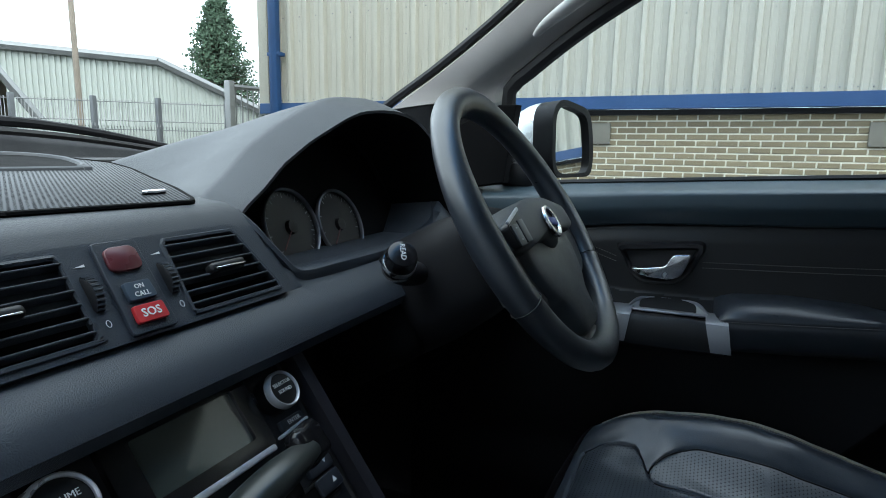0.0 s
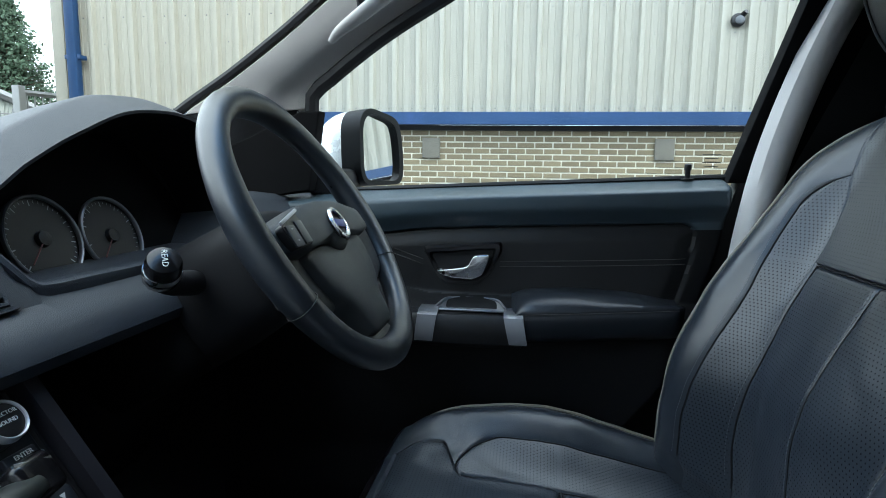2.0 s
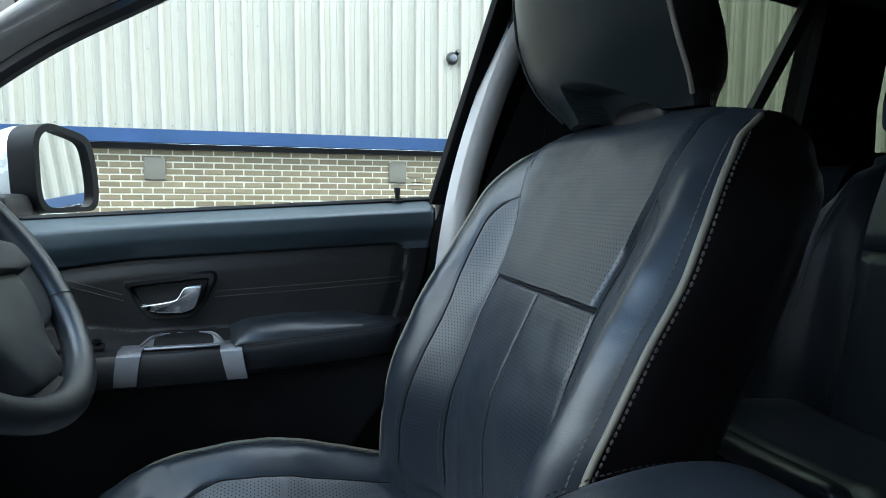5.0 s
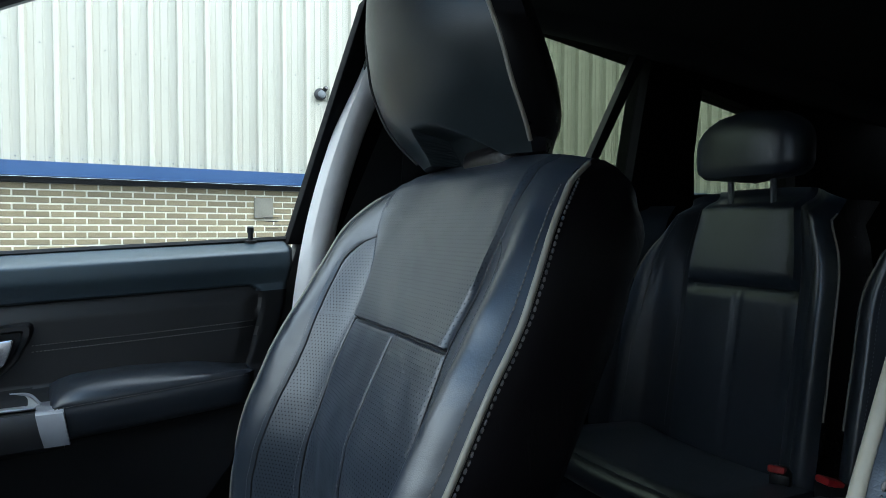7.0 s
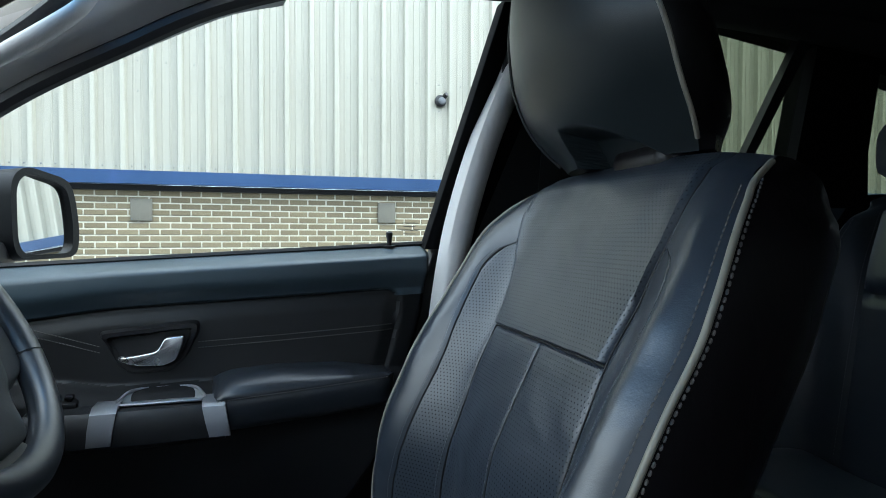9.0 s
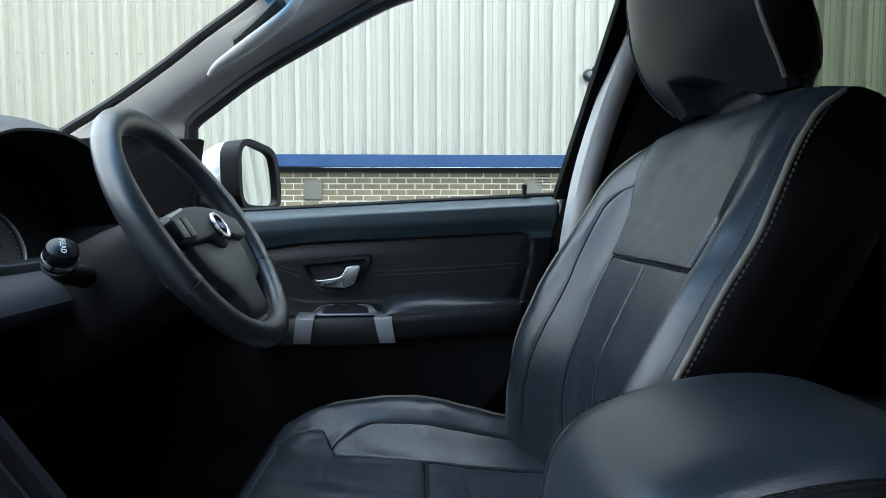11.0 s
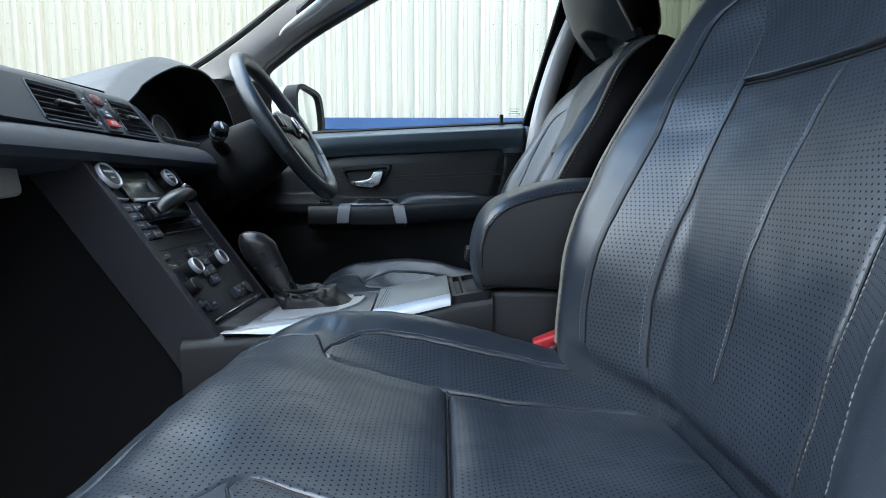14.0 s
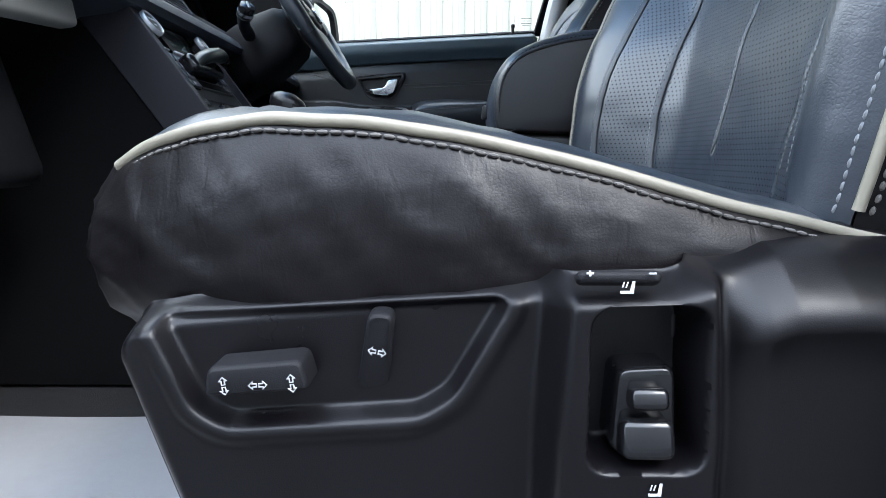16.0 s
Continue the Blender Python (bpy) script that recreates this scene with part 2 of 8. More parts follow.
TRIM = material("dark_seat_trim_plastic", (0.0034, 0.0030, 0.0039), 0.36, spec=0.30, vary=0.14, scale=10, bump=0.05, bump_scale=800, kind="cells", dirt=((0.035, 0.035, 0.04), 26, 0.68))
PILLAR = material("grey_pillar_trim", (0.56, 0.535, 0.51), 0.75, vary=0.06, scale=8, bump=0.2, bump_scale=500)
HEADLINING = material("dark_headlining", (0.03, 0.03, 0.032), 0.95, vary=0.1, scale=9, bump=0.3, bump_scale=700)
CARPET = material("black_carpet", (0.012, 0.012, 0.013), 1.0, vary=0.3, scale=25, bump=1.0, bump_scale=900)
CHROME = material("satin_chrome", (0.72, 0.72, 0.73), 0.24, metal=1.0, vary=0.05, scale=20)
SILVER = material("silver_paint_trim", (0.42, 0.43, 0.45), 0.42, metal=0.8, vary=0.06, scale=14)
SURROUND = material("satin_bright_surround", (0.62, 0.63, 0.65), 0.34, metal=0.75, vary=0.05, scale=14)
LID = material("brushed_pewter_lid", (0.21, 0.225, 0.228), 0.40, metal=0.5, vary=0.12, scale=7, bump=0.05, bump_scale=500, rough_vary=0.06)
PEWTER = material("pewter_console_trim", (0.19, 0.20, 0.215), 0.36, metal=0.6, vary=0.08, scale=10, bump=0.05, bump_scale=600)
GREYPLASTIC = material("grey_green_plastic", (0.019, 0.022, 0.020), 0.35, vary=0.12, scale=14)
MARK = material("white_marking", (0.75, 0.75, 0.75), 0.6, vary=0.05)
RED = material("red_button_plastic", (0.5, 0.025, 0.03), 0.4, vary=0.08, scale=20)
DULLRED = material("dull_red_lens", (0.12, 0.03, 0.035), 0.3, vary=0.08, scale=20)
BLUEBTN = material("blue_grey_button_plastic", (0.04, 0.06, 0.085), 0.45, vary=0.08)
BLUE_EMBLEM = material("blue_badge_enamel", (0.03, 0.06, 0.3), 0.3, vary=0.05)
SCREEN = material("display_glass", (0.055, 0.066, 0.058), 0.12, vary=0.05, scale=4, coat=0.6)
DIAL = material("instrument_dial_face", (0.009, 0.009, 0.011), 0.5, vary=0.2, scale=20)
PAPER = material("white_floor_mat_paper", (0.31, 0.31, 0.315), 0.8, vary=0.08, scale=5, bump=0.3, bump_scale=60)
CLADDING = material("cream_steel_cladding", (0.375, 0.362, 0.303), 0.5, vary=0.05, scale=0.8, bump=0.05, bump_scale=30, dirt=((0.32, 0.31, 0.262), 1.4, 0.62, (1, 6, 0.25)), fine=14)
BLUE = material("blue_steel_trim", (0.0100, 0.0470, 0.130), 0.45, vary=0.12, scale=2, dirt=((0.025, 0.065, 0.19), 3, 0.6))
BRICK = material("buff_brick", (0.1911, 0.156, 0.0936), 0.85, vary=0.14, scale=4, bump=0.5, bump_scale=90, random=0.16, fine=40, dirt=((0.17, 0.145, 0.095), 9, 0.6))
MORTAR = material("pale_mortar", (0.60, 0.57, 0.47), 0.95, vary=0.12, scale=6, bump=0.5, bump_scale=120)
GREYSTEEL = material("grey_galvanised_steel", (0.238, 0.2465, 0.2465), 0.5, metal=0.4, vary=0.12, scale=4)
DARKSTEEL = material("dark_fence_steel", (0.12, 0.13, 0.14), 0.6, vary=0.15, scale=5)
PALECLAD = material("pale_shed_cladding", (0.4, 0.432, 0.4), 0.6, vary=0.06, scale=1, dirt=((0.42, 0.45, 0.4), 1.5, 0.62, (4, 4, 0.3)))
WHITEBLD = material("white_building_wall", (0.72, 0.75, 0.76), 0.7, vary=0.04, scale=0.6)
ASPHALT = material("asphalt_yard", (0.044, 0.044, 0.0448), 0.9, vary=0.25, scale=0.6, bump=0.8, bump_scale=90, dirt=((0.09, 0.088, 0.082), 0.4, 0.55))
FOLIAGE = material("conifer_foliage", (0.07, 0.118, 0.075), 0.8, vary=0.35, scale=1.2, random=0.4)
BARK = material("brown_bark", (0.09, 0.065, 0.045), 0.9, vary=0.3, scale=8, bump=0.8, bump_scale=30)
WOODPOLE = material("weathered_timber_pole", (0.26, 0.22, 0.18), 0.85, vary=0.2, scale=3, bump=0.5, bump_scale=40)
YELLOW = material("yellow_sign_face", (0.6, 0.5, 0.04), 0.5, vary=0.05)
CARPAINT = material("pale_silver_car_paint", (0.62, 0.64, 0.65), 0.25, metal=0.3, vary=0.04, coat=0.7)
RUBBER = material("black_rubber", (0.008, 0.008, 0.009), 0.6, vary=0.2, scale=20)
MIRROR = material("mirror_glass", (0.9, 0.91, 0.9), 0.02, metal=1.0, vary=0.0, rough_vary=0.0)
CLEAR = glass_material("side_window_glass", (0.93, 0.95, 0.94))
WINDSCREEN = glass_material("windscreen_glass", (0.80, 0.80, 0.745), 0.006)
DARKGLASS = glass_material("near_black_tailgate_glass", (0.005, 0.005, 0.005), 0.003)
TINTED = glass_material("dark_rear_window_glass", (0.41, 0.44, 0.375))
BLUEBAND = glass_material("blue_tint_band", (0.12, 0.34, 0.6))


# ---- shaping helpers ----
class Shape:
    """Corners and faces in plan units, gathered before they become one mesh."""

    def __init__(self):
        self.v, self.f, self.uv, self.plain = [], [], None, None

    def add(self, v, f):
        o = len(self.v)
        self.v += [tuple(p) for p in v]
        self.f += [tuple(i + o for i in q) for q in f]
        return self

    def moved(self, m):
        self.v = [tuple(m @ Vector(p)) for p in self.v]
        return self


def thing(name, at, label="", category="", group="", kind=""):
    e = new(name)
    e.empty_display_size = 0.05
    e.location = W(at)
    bpy.context.view_layer.update()
    return tagged(e, label, category, group, kind)


def place(name, s, mat, parent=None, label="", angle=38, category="", kind="", group="", smooth=True):
    """Links a Shape as one mesh object, under its thing when a parent is given."""
    used = sorted({i for q in s.f for i in q})
    at = {k: i for i, k in enumerate(used)}
    me = bpy.data.meshes.new(name)
    me.from_pydata([W(s.v[k]) for k in used], [], [tuple(at[i] for i in q) for q in s.f])
    me.validate()
    bm = bmesh.new()
    bm.from_mesh(me)
    bmesh.ops.recalc_face_normals(bm, faces=bm.faces)
    bm.to_mesh(me)
    bm.free()
    if s.uv is not None:
        lay = me.uv_layers.new(name="flat")
        idx = np.empty(len(me.loops), np.int32)
        me.loops.foreach_get("vertex_index", idx)
        lay.data.foreach_set("uv", (np.array(s.uv, np.float32) * K)[used][idx].ravel())
    if s.plain is not None:
        me.attributes.new("unpunched", "FLOAT", "POINT").data.foreach_set("value", [float(s.plain[k]) for k in used])
    if smooth:
        me.polygons.foreach_set("use_smooth", [True] * len(me.polygons))
        me.set_sharp_from_angle(angle=radians(angle))
    me.materials.append(mat)
    ob = new(name, me)
    if parent is not None:
        ob.parent = parent
        ob.matrix_parent_inverse = Matrix.Translation(-parent.location) if parent.data is None else Matrix()
    return tagged(ob, label, category, group, kind)


def box(size, at=(0, 0, 0), bevel=0.0, seg=2, turn=(0, 0, 0)):
    """A block with rounded edges."""
    bm = bmesh.new()
    bmesh.ops.create_cube(bm, size=1)
    bmesh.ops.scale(bm, vec=size, verts=bm.verts)
    if bevel:
        bmesh.ops.bevel(bm, geom=bm.edges[:], offset=min(bevel, 0.49 * min(size)), segments=seg, profile=0.5, affect="EDGES", clamp_overlap=True)
    bmesh.ops.transform(bm, matrix=pose(*at, *turn), verts=bm.verts)
    s = Shape().add([v.co[:] for v in bm.verts], [[v.index for v in f.verts] for f in bm.faces] if bm.verts.index_update() is None else [])
    bm.free()
    return s


def slab(poly, to3, depth, bevel=0.0, seg=2):
    """A 2D outline given thickness: to3(a, b, c) maps outline and depth into the plan; the front edge is rounded inwards."""
    rings = []
    n = len(poly)
    area = sum(poly[i][0] * poly[(i + 1) % n][1] - poly[(i + 1) % n][0] * poly[i][1] for i in range(n))
    side = 1 if area > 0 else -1

    def inset(d):
        out = []
        for i in range(n):
            a, b, c = Vector(poly[i - 1]), Vector(poly[i]), Vector(poly[(i + 1) % n])
            e1, e2 = (b - a).normalized(), (c - b).normalized()
            n1, n2 = Vector((-e1.y, e1.x)) * side, Vector((-e2.y, e2.x)) * side
            m = n1 + n2
            m = m / max(0.4, m.length_squared) * 2 if m.length > 1e-6 else n1
            out.append(b + m * d * 0.5)
        return out

    rings.append([to3(p[0], p[1], 0) for p in poly])
    if bevel:
        for k in range(seg + 1):
            a = math.pi / 2 * k / seg
            rings.append([to3(p[0], p[1], depth - bevel + bevel * math.sin(a)) for p in inset(bevel * (1 - math.cos(a)))])
    else:
        rings.append([to3(p[0], p[1], depth) for p in poly])
    v = [p for r in rings for p in r]
    f = []
    for r in range(len(rings) - 1):
        for i in range(n):
            j = (i + 1) % n
            f.append((r * n + i, r * n + j, (r + 1) * n + j, (r + 1) * n + i))
    f.append(tuple(range(n))[::-1])
    f.append(tuple(range((len(rings) - 1) * n, len(rings) * n)))
    return Shape().add(v, f)


def holed(outer, holes, to3, depth):
    """A plate of that depth with holes cut through it."""
    from mathutils.geometry import tessellate_polygon
    loops = [outer] + holes
    flat = [Vector((p[0], p[1], 0)) for lp in loops for p in lp]
    tris = tessellate_polygon([[Vector((p[0], p[1], 0)) for p in lp] for lp in loops])
    n = len(flat)
    v = [to3(p.x, p.y, depth) for p in flat] + [to3(p.x, p.y, 0) for p in flat]
    f = [tuple(t) for t in tris] + [tuple(i + n for i in t[::-1]) for t in tris]
    o = 0
    for lp in loops:
        m = len(lp)
        for i in range(m):
            j = (i + 1) % m
            f.append((o + i, o + j, n + o + j, n + o + i))
        o += m
    return Shape().add(v, f)


def spline(points, n, closed=False):
    """n points along a smooth curve through the given ones, evenly spaced."""
    p = [Vector(q) for q in points]
    m = len(p)
    out = []
    spans = m if closed else m - 1
    for i in range(spans):
        a = p[(i - 1) % m] if closed or i > 0 else p[i] * 2 - p[i + 1]
        b, c = p[i], p[(i + 1) % m]
        d = p[(i + 2) % m] if closed or i + 2 < m else c * 2 - b
        for k in range(16):
            t = k / 16
            out.append(0.5 * ((2 * b) + (c - a) * t + (2 * a - 5 * b + 4 * c - d) * t * t + (3 * b - a - 3 * c + d) * t ** 3))
    out.append(p[0] if closed else p[-1])
    length = [0]
    for i in range(1, len(out)):
        length.append(length[-1] + (out[i] - out[i - 1]).length)
    res, j = [], 0
    for k in range(n):
        want = length[-1] * k / (n if closed else n - 1)
        while j < len(out) - 2 and length[j + 1] < want:
            j += 1
        span = length[j + 1] - length[j]
        res.append(out[j].lerp(out[j + 1], (want - length[j]) / span if span > 1e-12 else 0))
    return res


def tube(points, radius, sides=8, closed=False, squash=1.0, cap=True):
    """A round bar along points; radius may be a list."""
    pts = [Vector(p) for p in points]
    n = len(pts)
    v, f = [], []
    up = Vector((0, 0, 1))
    last = None
    for i, p in enumerate(pts):
        t = (pts[(i + 1) % n] - pts[i - 1]) if closed else (pts[min(i + 1, n - 1)] - pts[max(i - 1, 0)])
        t = t.normalized()
        if last is None:
            side = t.cross(up if abs(t.z) < 0.9 else Vector((1, 0, 0))).normalized()
        else:
            side = (last - t * last.dot(t)).normalized()
        last = side
        other = t.cross(side)
        r = radius[i] if isinstance(radius, (list, tuple)) else radius
        for k in range(sides):
            a = 2 * math.pi * k / sides
            v.append(p + side * math.cos(a) * r + other * math.sin(a) * r * squash)
    for i in range(n if closed else n - 1):
        j = (i + 1) % n
        for k in range(sides):
            m = (k + 1) % sides
            f.append((i * sides + k, i * sides + m, j * sides + m, j * sides + k))
    if not closed and cap:
        f.append(tuple(range(sides))[::-1])
        f.append(tuple(range((n - 1) * sides, n * sides)))
    return Shape().add(v, f)


def lathe(profile, m, sides=32):
    """A turned body: (radius, height) pairs round the local z axis, set by m."""
    v, f = [], []
    n = len(profile)
    for r, h in profile:
        for k in range(sides):
            a = 2 * math.pi * k / sides
            v.append(m @ Vector((r * math.cos(a), r * math.sin(a), h)))
    for i in range(n - 1):
        for k in range(sides):
            j = (k + 1) % sides
            f.append((i * sides + k, i * sides + j, (i + 1) * sides + j, (i + 1) * sides + k))
    f.append(tuple(range(sides))[::-1])
    f.append(tuple(range((n - 1) * sides, n * sides)))
    return Shape().add(v, f)


def loft(rings, caps=True, closed=True):
    n = len(rings[0])
    v = [p for r in rings for p in r]
    f = []
    for i in range(len(rings) - 1):
        for k in range(n if closed else n - 1):
            j = (k + 1) % n
            f.append((i * n + k, i * n + j, (i + 1) * n + j, (i + 1) * n + k))
    if caps and closed:
        f.append(tuple(range(n))[::-1])
        f.append(tuple(range((len(rings) - 1) * n, len(rings) * n)))
    return Shape().add(v, f)


def frame_at(origin, normal, up=(0, 0, 1)):
    """A pose with its z along normal and its y near up."""
    z = Vector(normal).normalized()
    x = Vector(up).cross(z).normalized()
    y = z.cross(x)
    m = Matrix((x, y, z)).transposed().to_4x4()
    m.translation = Vector(origin)
    return m


def dashes(points, normals, step, size, offset=0.0, shape=None):
    """A row of thread stitches along a line on a surface."""
    s = shape or Shape()
    pts = [Vector(p) for p in points]
    acc = 0.0
    for i in range(len(pts) - 1):
        seg = pts[i + 1] - pts[i]
        L = seg.length
        if L < 1e-9:
            continue
        t = seg / L
        nrm = Vector(normals[i]).normalized()
        side = nrm.cross(t).normalized()
        while acc < L:
            c = pts[i] + t * acc + side * offset + nrm * size[2] * 0.3
            a, b, h = t * size[0] / 2, side * size[1] / 2, nrm * size[2]
            ring = [a * u + b * v for u, v in ((1, 0), (0.72, 0.75), (0, 1), (-0.72, 0.75), (-1, 0), (-0.72, -0.75), (0, -1), (0.72, -0.75))]
            lo = [c + q - h * 0.3 for q in ring]
            mid = [c + q * 0.92 + h * 0.5 for q in ring]
            hi = [c + q * 0.55 + h for q in ring]
            s.add(lo + mid + hi, [(16, 17, 18, 19, 20, 21, 22, 23)] + [(i0 + o, (i0 + 1) % 8 + o, (i0 + 1) % 8 + 8 + o, i0 + 8 + o) for o in (0, 8) for i0 in range(8)])
            acc += step
        acc -= L
    return s


def lerp_list(xs, table):
    """Smooth reading of a table of (x, value...) rows."""
    t = sorted(table)
    a = np.array([r[0] for r in t])
    return [float(np.interp(xs, a, np.array([r[k] for r in t]))) for k in range(1, len(t[0]))]


def smooth(a, b, x):
    t = min(1.0, max(0.0, (x - a) / (b - a)))
    return t * t * (3 - 2 * t)


def lettering(text, m, size, mat, parent, name="lettering", bold=0.0):
    """Words in the built-in font, as a thin raised mesh; m sets the text's plane, its x along the line."""
    c = bpy.data.curves.new(name, "FONT")
    c.body, c.size, c.align_x, c.align_y, c.extrude, c.offset, c.resolution_u = text, size, "CENTER", "CENTER", 0.0002 / size * size, bold, 2
    tmp = bpy.data.objects.new(name, c)
    scene.collection.objects.link(tmp)
    bpy.context.view_layer.update()
    me = bpy.data.meshes.new_from_object(tmp.evaluated_get(bpy.context.evaluated_depsgraph_get()))
    s = Shape().add([m @ v.co for v in me.vertices], [tuple(p.vertices) for p in me.polygons])
    bpy.data.objects.remove(tmp)
    bpy.data.curves.remove(c)
    bpy.data.meshes.remove(me)
    return place(name, s, mat, parent, smooth=False)

# ---- the yard and its buildings ----
G = GROUND
place("ground", Shape().add([(-400, -400, G), (400, -400, G), (400, 400, G), (-400, 400, G)], [(0, 1, 2, 3)]), ASPHALT,
      label="grey asphalt yard ground", category="ground", kind="structure")

WALL_X, WALL_END, PITCH, PHASE = 6.3, 5.45, 0.2611, 0.006
FAR_END = -16.0


def cladding_profile(y0, y1, x, lo, hi, pitch, phase, depth=0.055):
    """Steel sheet with trapezoid ribs and two shallow swages between ribs."""
    ys = []
    k = math.floor((y0 - phase) / pitch)
    while k * pitch + phase < y1:
        c = k * pitch + phase
        for dy, dx in ((-0.036, 0), (-0.020, -depth), (0.020, -depth), (0.036, 0), (0.085, 0), (0.092, -0.006), (0.102, -0.006), (0.109, 0),
                       (0.156, 0), (0.163, -0.006), (0.173, -0.006), (0.180, 0)):
            if y0 <= c + dy <= y1:
                ys.append((c + dy, dx))
        k += 1
    ys = [(y0, 0)] + ys + [(y1, 0)]
    v, f = [], []
    for y, dx in ys:
        v += [(x + dx, y, lo), (x + dx, y, hi)]
    for i in range(len(ys) - 1):
        f.append((2 * i, 2 * i + 2, 2 * i + 3, 2 * i + 1))
    return Shape().add(v, f)


unit = thing("industrial_building", (WALL_X, -2, G), "cream ribbed steel industrial building on a buff brick plinth", "building")
place("cladding", cladding_profile(FAR_END, WALL_END, WALL_X, 1.825, 8.0, PITCH, PHASE), CLADDING, unit, angle=20)
place("side_cladding", Shape().add([(WALL_X, WALL_END, 1.8), (WALL_X + 30, WALL_END, 1.8), (WALL_X + 30, WALL_END, 8.0), (WALL_X, WALL_END, 8.0)], [(0, 1, 2, 3)]), CLADDING, unit)
place("roof", box((31, 23, 0.2), (WALL_X + 15.3, -5.2, 8.1), 0.02), GREYSTEEL, unit)
place("corner_flashing", box((0.10, 0.16, 6.2), (WALL_X - 0.025, WALL_END - 0.06, 4.92), 0.008), CLADDING, unit)
place("blue_sill_trim", box((0.10, WALL_END - FAR_END, 0.135), (WALL_X - 0.05, (WALL_END + FAR_END) / 2, 1.757), 0.003, 1), BLUE, unit, "blue steel drip flashing above the brickwork")
# Black strip put in for the shadow below the blue flashing.
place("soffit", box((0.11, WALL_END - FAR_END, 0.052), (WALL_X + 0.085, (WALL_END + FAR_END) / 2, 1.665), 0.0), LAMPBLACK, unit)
pipe = place("downpipe", box((0.10, 0.13, 6.6), (WALL_X - 0.13, 5.15, 4.9), 0.02), BLUE, unit, "square blue steel downpipe")
for z in (2.45, 4.2, 6.0):
    place("pipe_bracket", box((0.12, 0.20, 0.05), (WALL_X - 0.10, 5.15, z), 0.006), BLUE, pipe)
place("brick_backing", box((0.2, WALL_END - FAR_END, 1.555), (WALL_X + 0.157, (WALL_END + FAR_END) / 2, G + 0.7775), 0.0), MORTAR, unit)
place("side_brickwork", box((30, 0.2, 1.6), (WALL_X + 15.02, WALL_END - 0.1, G + 0.8), 0.0), BRICK, unit)
for y in (0.905, -1.607):
    vent = place("vent_plate", box((0.03, 0.20, 0.225), (WALL_X + 0.038, y, 1.44), 0.006), VENT, unit, "square weathered metal vent plate")
    for dy, dz in ((-0.085, -0.095), (0.085, -0.095)):
        place("screw", lathe([(0.007, 0), (0.007, 0.004), (0.003, 0.006)], frame_at((WALL_X + 0.022, y + dy, 1.44 + dz), (-1, 0, 0)), 10), DARKSTEEL, vent)
lamp = place("wall_lamp", lathe([(0.066, 0), (0.070, 0.02), (0.066, 0.04), (0.048, 0.055)], frame_at((WALL_X - 0.0, -2.227, 2.735), (-1, 0, 0)), 24), LAMPBLACK, unit, "round dark bulkhead lamp")
place("lens", lathe([(0.046, 0), (0.040, 0.025), (0.016, 0.036)], frame_at((WALL_X - 0.048, -2.235, 2.730), (-1, 0.2, 0)), 20), DARKSTEEL, lamp)
place("hood", lathe([(0.024, 0), (0.028, 0.04), (0.022, 0.065)], frame_at((WALL_X - 0.035, -2.262, 2.775), (-1, -0.3, 0.5)), 16), GLOSS, lamp)
sign = place("warning_sign", box((0.008, 0.165, 0.24), (WALL_X - 0.045, -4.55, 2.22), 0.004), YELLOW, unit, "yellow danger sign with a warning triangle")
SIGN = frame_at((WALL_X - 0.0505, -4.55, 2.22), (-1, 0, 0))
tri = [(-0.05, 0.02), (0.05, 0.02), (0.0, 0.105)]
place("triangle", slab(tri, lambda a, b, c: SIGN @ Vector((a, b, c)), 0.001), GLOSS, sign)
tri2 = [(-0.034, 0.03), (0.034, 0.03), (0.0, 0.088)]
place("triangle_face", slab(tri2, lambda a, b, c: SIGN @ Vector((a, b, c + 0.001)), 0.001), YELLOW, sign)
place("lower_band", box((0.002, 0.15, 0.06), (WALL_X - 0.051, -4.55, 2.15), 0.0), GREYSTEEL, sign)
lettering("Danger", SIGN @ pose(0, -0.012, 0.001), 0.045, GLOSS, sign)
for k in range(2):
    place("print_bar", box((0.001, 0.12, 0.008), (WALL_X - 0.0525, -4.55, 2.162 - 0.02 * k), 0.0), GLOSS, sign)

screws = Shape()
row = 0
for z, every in ((1.87, 1), (2.92, 1), (2.62, 3), (4.4, 1), (5.9, 1)):
    k = -55
    while k * PITCH + PHASE < WALL_END:
        c = k * PITCH + PHASE + PITCH / 2
        for dy in ((-0.06, 0.06) if z < 2 else (0.0,)):
            if c + dy > FAR_END and k % every == 0:
                screws.add(lathe([(0.008, 0), (0.008, 0.003), (0.005, 0.006)], frame_at((WALL_X - 0.001, c + dy, z), (-1, 0, 0)), 6).v,
                           lathe([(0.008, 0), (0.008, 0.003), (0.005, 0.006)], Matrix(), 6).f)
        k += 1
place("cladding_screws", screws, DARKSTEEL, unit, kind="stuff")

# The plain shed, the fence and the tree beyond the end of the building.
shed = thing("grey_shed", (14, 24, G), "pale grey ribbed steel shed with a shallow pitched roof", "building")


def along(ax, ay, d):
    return (-0.27 + ax * d, -0.15 + ay * d)


# Two wall corners, a ridge and the far eave of the gable that faces the yard.
A0, A1, A2 = along(0.46, 0.888, 26), along(0.655, 0.756, 24.5), along(0.765, 0.645, 25.5)
zl, zr, ze = 4.55, 4.25, 2.55


